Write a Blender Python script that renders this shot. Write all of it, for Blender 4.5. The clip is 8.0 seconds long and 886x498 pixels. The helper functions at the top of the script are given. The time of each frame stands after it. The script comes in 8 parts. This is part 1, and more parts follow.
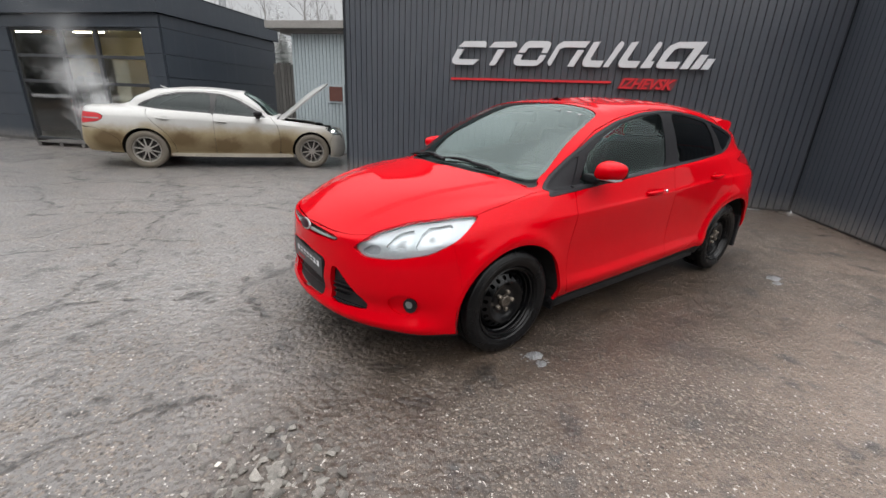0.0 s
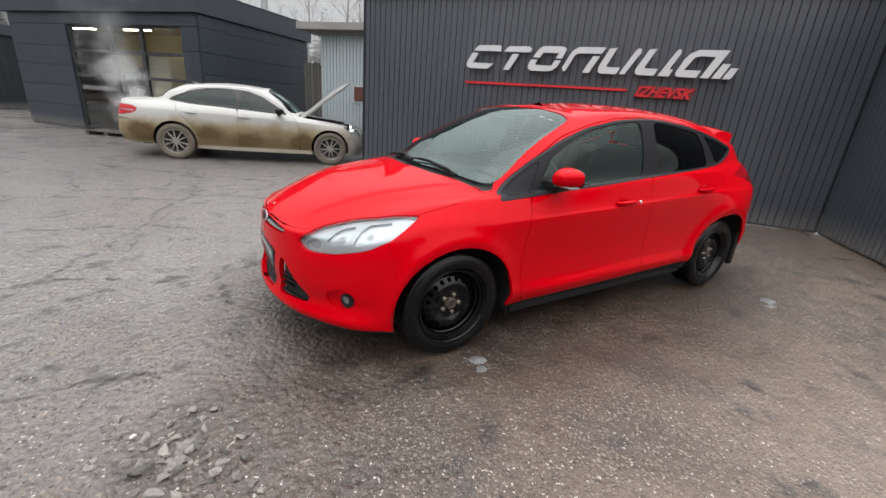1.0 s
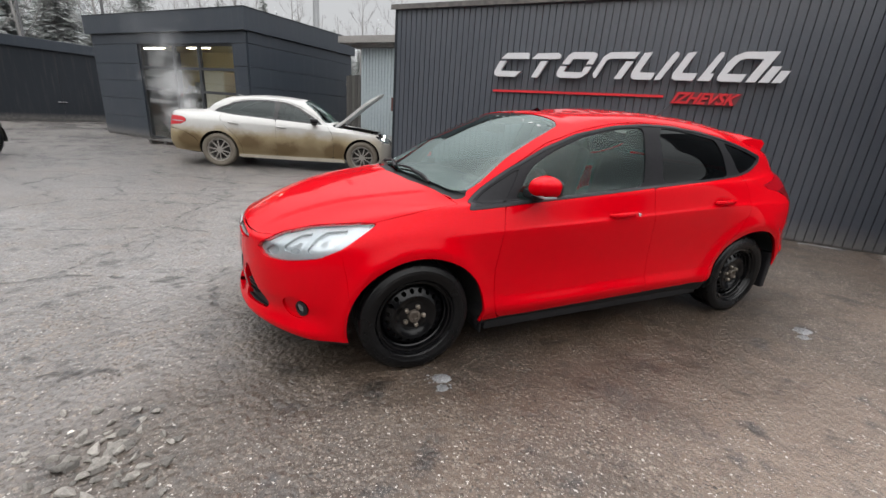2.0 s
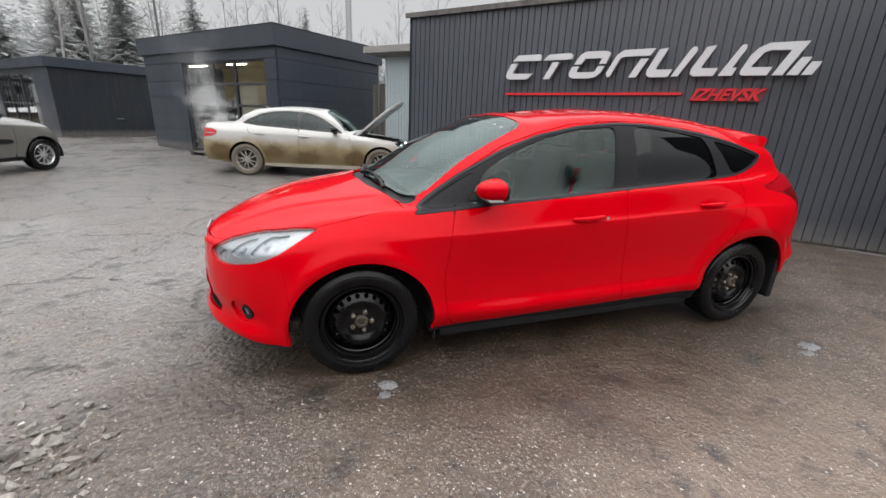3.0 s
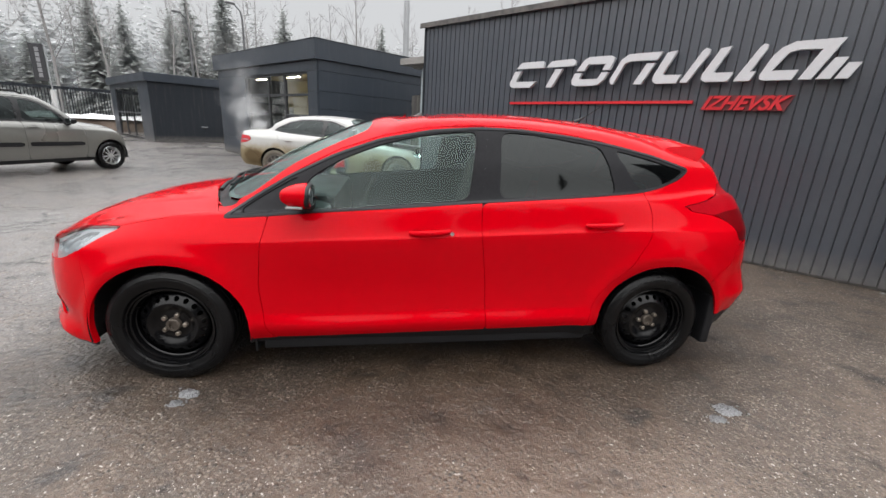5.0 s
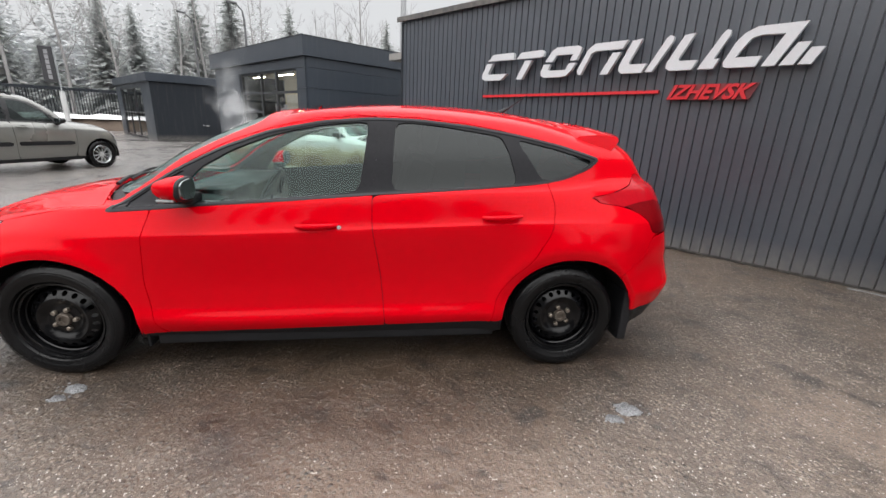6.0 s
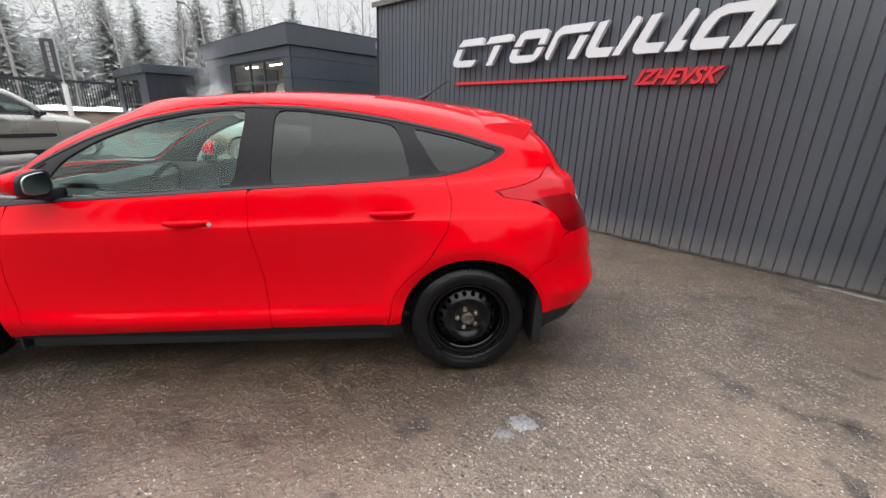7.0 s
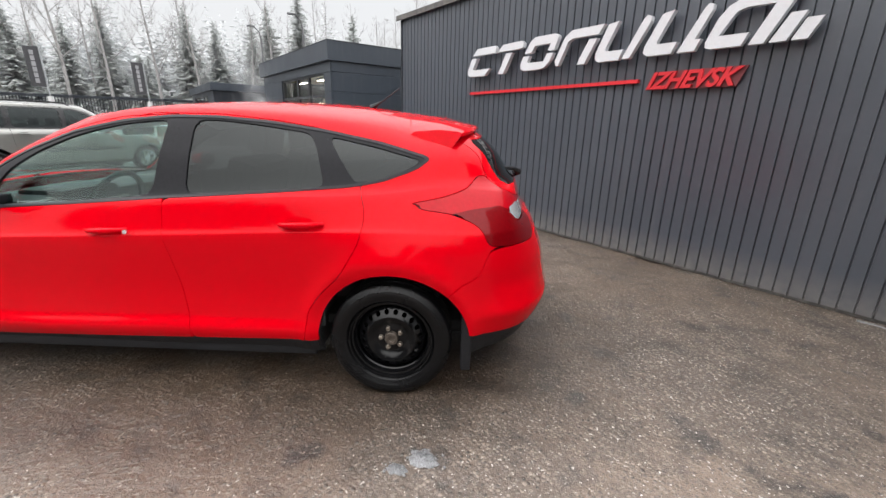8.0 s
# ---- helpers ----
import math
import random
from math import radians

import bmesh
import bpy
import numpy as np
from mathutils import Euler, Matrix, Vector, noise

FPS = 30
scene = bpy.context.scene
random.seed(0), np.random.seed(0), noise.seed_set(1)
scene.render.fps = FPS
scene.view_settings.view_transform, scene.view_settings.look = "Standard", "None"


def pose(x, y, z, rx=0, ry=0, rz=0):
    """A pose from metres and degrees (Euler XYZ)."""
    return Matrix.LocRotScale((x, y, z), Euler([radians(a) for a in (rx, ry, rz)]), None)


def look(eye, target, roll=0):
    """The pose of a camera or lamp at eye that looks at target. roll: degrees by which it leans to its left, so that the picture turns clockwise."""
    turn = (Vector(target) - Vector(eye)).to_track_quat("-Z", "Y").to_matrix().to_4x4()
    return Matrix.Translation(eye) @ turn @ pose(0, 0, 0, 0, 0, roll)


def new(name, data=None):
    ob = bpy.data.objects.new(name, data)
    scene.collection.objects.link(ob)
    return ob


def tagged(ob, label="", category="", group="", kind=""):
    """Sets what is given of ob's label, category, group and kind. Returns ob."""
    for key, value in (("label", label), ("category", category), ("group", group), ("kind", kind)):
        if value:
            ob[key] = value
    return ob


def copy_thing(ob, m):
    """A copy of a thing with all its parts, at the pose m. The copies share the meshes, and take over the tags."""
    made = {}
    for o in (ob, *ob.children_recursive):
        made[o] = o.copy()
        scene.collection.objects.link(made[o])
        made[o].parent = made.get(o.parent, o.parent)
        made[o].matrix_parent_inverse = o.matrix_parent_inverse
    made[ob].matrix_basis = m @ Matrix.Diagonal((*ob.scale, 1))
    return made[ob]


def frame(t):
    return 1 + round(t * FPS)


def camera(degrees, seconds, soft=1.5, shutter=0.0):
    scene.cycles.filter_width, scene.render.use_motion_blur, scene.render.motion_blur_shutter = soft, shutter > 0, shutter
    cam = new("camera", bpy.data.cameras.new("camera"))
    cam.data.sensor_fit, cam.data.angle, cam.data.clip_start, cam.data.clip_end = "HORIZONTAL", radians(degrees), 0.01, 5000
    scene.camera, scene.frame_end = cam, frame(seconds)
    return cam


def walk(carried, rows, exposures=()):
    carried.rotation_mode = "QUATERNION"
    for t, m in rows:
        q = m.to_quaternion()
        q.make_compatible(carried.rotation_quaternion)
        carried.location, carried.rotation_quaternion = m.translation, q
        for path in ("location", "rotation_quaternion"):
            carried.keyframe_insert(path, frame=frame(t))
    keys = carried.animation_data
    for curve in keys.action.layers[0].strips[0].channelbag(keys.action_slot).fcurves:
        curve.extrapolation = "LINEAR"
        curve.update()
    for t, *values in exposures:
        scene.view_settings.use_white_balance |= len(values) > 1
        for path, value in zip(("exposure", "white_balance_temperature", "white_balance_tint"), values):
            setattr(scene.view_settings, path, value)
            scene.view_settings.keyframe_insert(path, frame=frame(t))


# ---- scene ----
cam = camera(94.4, 8.0, soft=1.5)
PATH = [
    (0, (0.12, 0.084, 1.316), (-0.328, 1.92, 0.661), 2.8),
    (0.5, (0.326, 0.149, 1.314), (-0.215, 1.961, 0.663), 3.4),
    (1, (0.569, 0.205, 1.332), (-0.027, 2.0, 0.682), 4.6),
    (2.5, (1.124, 0.618, 1.33), (0.205, 2.288, 0.725), 3.0),
    (3, (1.347, 0.746, 1.343), (0.354, 2.373, 0.738), 2.5),
    (3.5, (1.522, 0.984, 1.329), (0.435, 2.557, 0.744), 4.1),
    (4, (1.728, 1.202, 1.342), (0.601, 2.754, 0.775), 2.5),
    (4.5, (2.007, 1.445, 1.352), (0.789, 2.928, 0.791), 3.1),
    (6, (2.679, 2.156, 1.348), (1.362, 3.543, 0.763), 2.5),
    (6.5, (2.862, 2.403, 1.347), (1.565, 3.795, 0.732), 1.9),
    (7, (2.984, 2.708, 1.356), (1.643, 4.052, 0.727), 2.1),
    (7.5, (3.179, 3.004, 1.355), (1.72, 4.244, 0.779), 1.8),
    (8, (3.311, 3.304, 1.354), (1.786, 4.457, 0.767), 1.4),
]
walk(cam, [(t, look(eye, target, roll)) for t, eye, target, roll in PATH], [(0, 0.57), (2.5, 0.66), (4.5, 0.74), (6, 0.94), (8, 1.18)])

# ---- light: an overcast winter day, the sky three times brighter overhead than at the horizon ----
SUN_DIR = Vector((0.25, -0.45, 0.86)).normalized()
world = bpy.data.worlds.new("overcast_sky")
scene.world = world
world.use_nodes = True
wn, wl = world.node_tree.nodes, world.node_tree.links
wn.clear()
w_out, w_bg, w_sky = wn.new("ShaderNodeOutputWorld"), wn.new("ShaderNodeBackground"), wn.new("ShaderNodeTexSky")
w_sky.sky_type, w_sky.sun_disc = "NISHITA", False
w_sky.sun_elevation = math.asin(SUN_DIR.z)
w_sky.sun_rotation = math.atan2(SUN_DIR.x, SUN_DIR.y)
w_sky.air_density, w_sky.dust_density, w_sky.ozone_density = 1.0, 4.0, 0.5
w_co, w_sep, w_up = wn.new("ShaderNodeTexCoord"), wn.new("ShaderNodeSeparateXYZ"), wn.new("ShaderNodeMapRange")
wl.new(w_co.outputs["Generated"], w_sep.inputs[0])
wl.new(w_sep.outputs["Z"], w_up.inputs["Value"])
w_up.inputs["From Min"].default_value, w_up.inputs["From Max"].default_value = 0.26, 1.0
w_up.inputs["To Min"].default_value, w_up.inputs["To Max"].default_value = 0.57, 3.2
w_cloud = wn.new("ShaderNodeMix")
w_cloud.data_type, w_cloud.blend_type = "RGBA", "MULTIPLY"
w_cloud.inputs[0].default_value = 1.0
w_cloud.inputs[6].default_value = (6.9, 6.95, 7.05, 1)
wl.new(w_up.outputs[0], w_cloud.inputs[7])
w_mix = wn.new("ShaderNodeMix")
w_mix.data_type = "RGBA"
w_mix.inputs[0].default_value = 0.95
w_bg.inputs["Strength"].default_value = 0.1
wl.new(w_sky.outputs[0], w_mix.inputs[6])
wl.new(w_cloud.outputs[2], w_mix.inputs[7])
wl.new(w_mix.outputs[2], w_bg.inputs["Color"])
wl.new(w_bg.outputs[0], w_out.inputs["Surface"])
sun = new("sun", bpy.data.lights.new("sun", "SUN"))
sun.data.energy, sun.data.angle, sun.data.color = 1.1, radians(110), (1.0, 0.97, 0.93)
sun.matrix_world = look(SUN_DIR * 40, (0, 0, 0))

# ---- helpers of this scene ----
def mesh_object(name, verts, faces, material, parent=None, label="", smooth=False, normals=None):
    me = bpy.data.meshes.new(name)
    me.from_pydata([tuple(v) for v in verts], [], [tuple(f) for f in faces])
    me.update()
    if material:
        me.materials.append(material)
    if smooth:
        me.polygons.foreach_set("use_smooth", [True] * len(me.polygons))
        if normals is not None:
            me.normals_split_custom_set_from_vertices([tuple(n) for n in normals])
    ob = new(name, me)
    if parent is not None:
        ob.parent = parent
    if label:
        ob["label"] = label
    return ob


def part(name, bm, material, parent, label="", smooth=False):
    """One mesh object out of a bmesh, under a thing or a part."""
    me = bpy.data.meshes.new(name)
    bmesh.ops.recalc_face_normals(bm, faces=bm.faces)
    bm.to_mesh(me)
    bm.free()
    if material:
        me.materials.append(material)
    if smooth:
        me.polygons.foreach_set("use_smooth", [True] * len(me.polygons))
        me.set_sharp_from_angle(angle=radians(35))
    ob = new(name, me)
    if parent is not None:
        ob.parent = parent
    if label:
        ob["label"] = label
    return ob


def thing(name, m, label, category, group="", kind=""):
    ob = new(name)
    ob.matrix_world = m
    ob.empty_display_size = 0.2
    return tagged(ob, label, category, group, kind)


def add_box(bm, x0, x1, y0, y1, z0, z1, bevel=0.0, m=None):
    vs = [bm.verts.new((x, y, z)) for x in (x0, x1) for y in (y0, y1) for z in (z0, z1)]
    fs = [bm.faces.new([vs[i] for i in f]) for f in ((0, 1, 3, 2), (4, 6, 7, 5), (0, 4, 5, 1), (2, 3, 7, 6), (0, 2, 6, 4), (1, 5, 7, 3))]
    if bevel > 0:
        es = list({e for f in fs for e in f.edges})
        r = bmesh.ops.bevel(bm, geom=es, offset=bevel, segments=2, affect="EDGES", profile=0.6)
        vs = list({v for f in r["faces"] for v in f.verts} | {v for v in vs if v.is_valid})
    if m is not None:
        bmesh.ops.transform(bm, matrix=m, verts=vs)
    return vs


def box_bm(x0, x1, y0, y1, z0, z1, bevel=0.0, m=None):
    bm = bmesh.new()
    add_box(bm, x0, x1, y0, y1, z0, z1, bevel, m)
    return bm


def add_tube(bm, points, radius, sides=8, cap=True):
    """A round bar along points; radius is one number or one for each point."""
    pts = [Vector(p) for p in points]
    rs = radius if isinstance(radius, (list, tuple)) else [radius] * len(pts)
    rings = []
    for i, p in enumerate(pts):
        d = (pts[min(i + 1, len(pts) - 1)] - pts[max(i - 1, 0)]).normalized()
        a = d.orthogonal().normalized() if i == 0 else (a - d * a.dot(d)).normalized()
        b = d.cross(a)
        rings.append([bm.verts.new(p + rs[i] * (math.cos(k * math.tau / sides) * a + math.sin(k * math.tau / sides) * b)) for k in range(sides)])
    for r0, r1 in zip(rings, rings[1:]):
        for k in range(sides):
            bm.faces.new((r0[k], r0[(k + 1) % sides], r1[(k + 1) % sides], r1[k]))
    if cap:
        bm.faces.new(rings[0][::-1])
        bm.faces.new(rings[-1])


def add_lathe(bm, profile, sides=48, closed=False):
    """Turns a profile of (y, r) about the y axis."""
    rings = []
    for y, r in profile:
        rings.append([bm.verts.new((r * math.cos(k * math.tau / sides), y, r * math.sin(k * math.tau / sides))) for k in range(sides)])
    pairs = list(zip(rings, rings[1:])) + ([(rings[-1], rings[0])] if closed else [])
    for r0, r1 in pairs:
        for k in range(sides):
            bm.faces.new((r0[k], r0[(k + 1) % sides], r1[(k + 1) % sides], r1[k]))
    return rings


def add_prism(bm, outline, y0, y1):
    """Extrudes an outline of (x, z) from y0 to y1."""
    a = [bm.verts.new((x, y0, z)) for x, z in outline]
    b = [bm.verts.new((x, y1, z)) for x, z in outline]
    bm.faces.new(a)
    bm.faces.new(b[::-1])
    n = len(a)
    for i in range(n):
        bm.faces.new((a[i], b[i], b[(i + 1) % n], a[(i + 1) % n]))


# ---- materials ----
def material(name, color, rough=0.5, metal=0.0, coat=0.0, scale=8.0, vary=0.25, bump=0.0, bump_scale=60.0, spec=0.5, rough_vary=0.1, objects=0.0):
    """A surface with a colour that varies at two scales, uneven gloss and a fine relief. objects: change of brightness from piece to piece."""
    m = bpy.data.materials.new(name)
    m.use_nodes = True
    n, l = m.node_tree.nodes, m.node_tree.links
    b = n["Principled BSDF"]
    co = n.new("ShaderNodeTexCoord")
    big = n.new("ShaderNodeTexNoise")
    big.inputs["Scale"].default_value, big.inputs["Detail"].default_value = scale * 0.25, 5
    fine = n.new("ShaderNodeTexNoise")
    fine.inputs["Scale"].default_value, fine.inputs["Detail"].default_value = scale * 6, 3
    l.new(co.outputs["Object"], big.inputs["Vector"])
    l.new(co.outputs["Object"], fine.inputs["Vector"])
    add = n.new("ShaderNodeMath")
    add.operation = "ADD"
    l.new(big.outputs["Fac"], add.inputs[0])
    l.new(fine.outputs["Fac"], add.inputs[1])
    mp = n.new("ShaderNodeMapRange")
    mp.inputs["From Min"].default_value, mp.inputs["From Max"].default_value = 0.6, 1.4
    mp.inputs["To Min"].default_value, mp.inputs["To Max"].default_value = 1 - vary, 1 + vary
    l.new(add.outputs[0], mp.inputs["Value"])
    last = mp.outputs[0]
    if objects:
        info = n.new("ShaderNodeObjectInfo")
        om = n.new("ShaderNodeMapRange")
        om.inputs["To Min"].default_value, om.inputs["To Max"].default_value = 1 - objects, 1 + objects
        l.new(info.outputs["Random"], om.inputs["Value"])
        mul = n.new("ShaderNodeMath")
        mul.operation = "MULTIPLY"
        l.new(last, mul.inputs[0])
        l.new(om.outputs[0], mul.inputs[1])
        last = mul.outputs[0]
    hsv = n.new("ShaderNodeHueSaturation")
    hsv.inputs["Color"].default_value = (*color, 1)
    l.new(last, hsv.inputs["Value"])
    l.new(hsv.outputs[0], b.inputs["Base Color"])
    rm = n.new("ShaderNodeMapRange")
    rm.inputs["From Min"].default_value, rm.inputs["From Max"].default_value = 0.3, 0.7
    rm.inputs["To Min"].default_value, rm.inputs["To Max"].default_value = max(0.02, rough - rough_vary), min(1, rough + rough_vary)
    l.new(big.outputs["Fac"], rm.inputs["Value"])
    l.new(rm.outputs[0], b.inputs["Roughness"])
    b.inputs["Metallic"].default_value = metal
    b.inputs["Coat Weight"].default_value = coat
    b.inputs["Coat Roughness"].default_value = 0.06
    b.inputs["Specular IOR Level"].default_value = spec
    if bump:
        nz = n.new("ShaderNodeTexNoise")
        nz.inputs["Scale"].default_value, nz.inputs["Detail"].default_value = bump_scale, 4
        l.new(co.outputs["Object"], nz.inputs["Vector"])
        bp = n.new("ShaderNodeBump")
        bp.inputs["Strength"].default_value, bp.inputs["Distance"].default_value = bump, 0.01
        l.new(nz.outputs["Fac"], bp.inputs["Height"])
        l.new(bp.outputs[0], b.inputs["Normal"])
    return m


def glass(name, tint, gloss=(1.0, 1.0, 1.0), rough=0.02, ior=1.55):
    """A pane: tinted see-through, with mirror gloss that grows at a glancing view."""
    m = bpy.data.materials.new(name)
    m.use_nodes = True
    n, l = m.node_tree.nodes, m.node_tree.links
    n.clear()
    out, mix = n.new("ShaderNodeOutputMaterial"), n.new("ShaderNodeMixShader")
    tr, gl, lw = n.new("ShaderNodeBsdfTransparent"), n.new("ShaderNodeBsdfGlossy"), n.new("ShaderNodeLayerWeight")
    tr.inputs[0].default_value = (*tint, 1)
    gl.inputs["Roughness"].default_value = rough
    gl.inputs["Color"].default_value = (*gloss, 1)
    lw.inputs["Blend"].default_value = 0.5
    f0 = ((ior - 1) / (ior + 1)) ** 2
    p5, ma = n.new("ShaderNodeMath"), n.new("ShaderNodeMath")
    p5.operation, ma.operation = "POWER", "MULTIPLY_ADD"
    p5.inputs[1].default_value = 5.0
    ma.inputs[1].default_value, ma.inputs[2].default_value = 1 - f0, f0
    l.new(lw.outputs["Facing"], p5.inputs[0])
    l.new(p5.outputs[0], ma.inputs[0])
    l.new(ma.outputs[0], mix.inputs[0])
    l.new(tr.outputs[0], mix.inputs[1])
    l.new(gl.outputs[0], mix.inputs[2])
    l.new(mix.outputs[0], out.inputs[0])
    return m


def glow(name, color, strength):
    m = bpy.data.materials.new(name)
    m.use_nodes = True
    b = m.node_tree.nodes["Principled BSDF"]
    b.inputs["Base Color"].default_value = (*color, 1)
    b.inputs["Emission Color"].default_value = (*color, 1)
    b.inputs["Emission Strength"].default_value = strength
    return m


RED = material("red_car_paint", (0.50, 0.0002, 0.0050), 0.5, 0, 1.0, 3, 0.04, spec=0.0, rough_vary=0.06)
RED.node_tree.nodes["Principled BSDF"].inputs["Coat Roughness"].default_value = 0.045
RED.node_tree.nodes["Principled BSDF"].inputs["Coat IOR"].default_value = 1.19
BLACK_PLASTIC = material("black_plastic", (0.010, 0.010, 0.0115), 0.5, 0, 0, 20, 0.3, 0.15, 300, spec=0.25)
GLOSS_BLACK = material("gloss_black_trim", (0.012, 0.012, 0.013), 0.3, 0, 0.0, 10, 0.2)
RUBBER = material("tyre_rubber", (0.004, 0.004, 0.0045), 0.28, 0, 0, 14, 0.5, 0.25, 120, spec=0.22, rough_vary=0.24)
BLACK_STEEL = material("black_painted_steel", (0.003, 0.003, 0.0035), 0.3, 0.0, 0.9, 12, 0.4, 0.03, 80, spec=0.05)
BLACK_STEEL.node_tree.nodes["Principled BSDF"].inputs["Coat IOR"].default_value = 1.32
CHROME = material("chrome", (0.75, 0.76, 0.78), 0.12, 1.0, 0, 10, 0.1)
DARK_INSIDE = material("dark_inside", (0.006, 0.006, 0.0065), 0.8, 0, 0, 10, 0.3)
SILVER = material("silver_reflector", (0.72, 0.74, 0.76), 0.22, 0.85, 0, 20, 0.15)
LAMP_GLASS = glass("lamp_glass", (0.92, 0.95, 0.97))
WINDOW_GLASS = glass("green_tinted_window", (0.76, 0.92, 0.87), (0.86, 1.0, 0.97), 0.015, 1.45)
SCREEN_GLASS = glass("green_tinted_windscreen", (0.55, 0.68, 0.65), (0.85, 1.0, 0.97), 0.015, 1.75)
DARK_GLASS = glass("dark_tinted_window", (0.05, 0.053, 0.056), (0.95, 1.0, 1.0), 0.02, 1.40)
TAIL_RED = material("red_lamp_plastic", (0.32, 0.0004, 0.006), 0.3, 0, 0.7, 10, 0.15, spec=0.05, rough_vary=0.03)
TAIL_DARK = material("dark_red_lamp_plastic", (0.13, 0.0003, 0.002), 0.3, 0, 0.7, 10, 0.15, spec=0.05, rough_vary=0.03)
for lens in (TAIL_RED, TAIL_DARK):
    lens.node_tree.nodes["Principled BSDF"].inputs["Coat IOR"].default_value = 1.25
REFLECTOR = material("grey_lamp_reflector", (0.40, 0.415, 0.42), 0.28, 0.6, 0, 20, 0.2)
LAMP_WHITE = material("clear_lamp_plastic", (0.36, 0.37, 0.38), 0.2, 0.3, 0.3, 30, 0.15)
RUSTY = material("rusty_hub_metal", (0.26, 0.225, 0.19), 0.42, 0.75, 0, 40, 0.5, 0.4, 90)
HUB_DARK = material("dark_rusty_hub", (0.085, 0.07, 0.058), 0.5, 0.5, 0, 40, 0.5, 0.4, 90)
SEAT = material("charcoal_seat_cloth", (0.03, 0.031, 0.034), 0.9, 0, 0, 60, 0.3, 0.3, 400)

# ---- car bodies: rails from the nose along the side to the tail, lofted, and cut into panels ----
def spline(t, p, u):
    """Natural cubic spline through p at t, sampled at u."""
    n = len(t)
    h = np.diff(t)
    a = np.zeros((n, n))
    r = np.zeros((n, p.shape[1]))
    a[0, 0] = a[-1, -1] = 1
    for i in range(1, n - 1):
        a[i, i - 1], a[i, i], a[i, i + 1] = h[i - 1], 2 * (h[i - 1] + h[i]), h[i]
        r[i] = 6 * ((p[i + 1] - p[i]) / h[i] - (p[i] - p[i - 1]) / h[i - 1])
    m = np.linalg.solve(a, r)
    k = np.clip(np.searchsorted(t, u) - 1, 0, n - 2)
    d, e, hh = (t[k + 1] - u)[:, None], (u - t[k])[:, None], h[k][:, None]
    return (m[k] * d**3 + m[k + 1] * e**3) / (6 * hh) + (p[k] / hh - m[k] * hh / 6) * d + (p[k + 1] / hh - m[k + 1] * hh / 6) * e


def pchip(t, p, u):
    """Monotone cubic through p at t, sampled at u: no overshoot."""
    h = np.diff(t)[:, None]
    s = np.diff(p, axis=0) / h
    m = np.zeros_like(p)
    m[0], m[-1] = s[0], s[-1]
    w1, w2 = 2 * h[1:] + h[:-1], h[1:] + 2 * h[:-1]
    same = s[:-1] * s[1:] > 0
    with np.errstate(divide="ignore", invalid="ignore"):
        hm = (w1 + w2) / (w1 / s[:-1] + w2 / s[1:])
    m[1:-1] = np.where(same, hm, 0)
    k = np.clip(np.searchsorted(t, u) - 1, 0, len(t) - 2)
    x = ((u - t[k]) / h[k, 0])[:, None]
    hk = h[k]
    return (2 * x**3 - 3 * x**2 + 1) * p[k] + (x**3 - 2 * x**2 + x) * hk * m[k] + (-2 * x**3 + 3 * x**2) * p[k + 1] + (x**3 - x**2) * hk * m[k + 1]


def even(rail, count):
    """A rail resampled smoothly, with its mirror image past both ends so that it crosses the middle squarely."""
    p = np.array(rail, float)
    flip = np.array([1, -1, 1])
    p = np.vstack([p[2:0:-1] * flip, p, p[-2:-4:-1] * flip])
    d = np.sqrt(np.linalg.norm(np.diff(p, axis=0), axis=1) + 1e-6)
    t = np.concatenate([[0], np.cumsum(d)])
    knots = t[2:-2]
    n = len(knots)
    u = np.interp(np.linspace(0, n - 1, count), np.arange(n), knots)
    q = spline(t, p, u)
    q[0, 1] = q[-1, 1] = 0
    q[:, 1] = np.maximum(q[:, 1], 0)
    return q


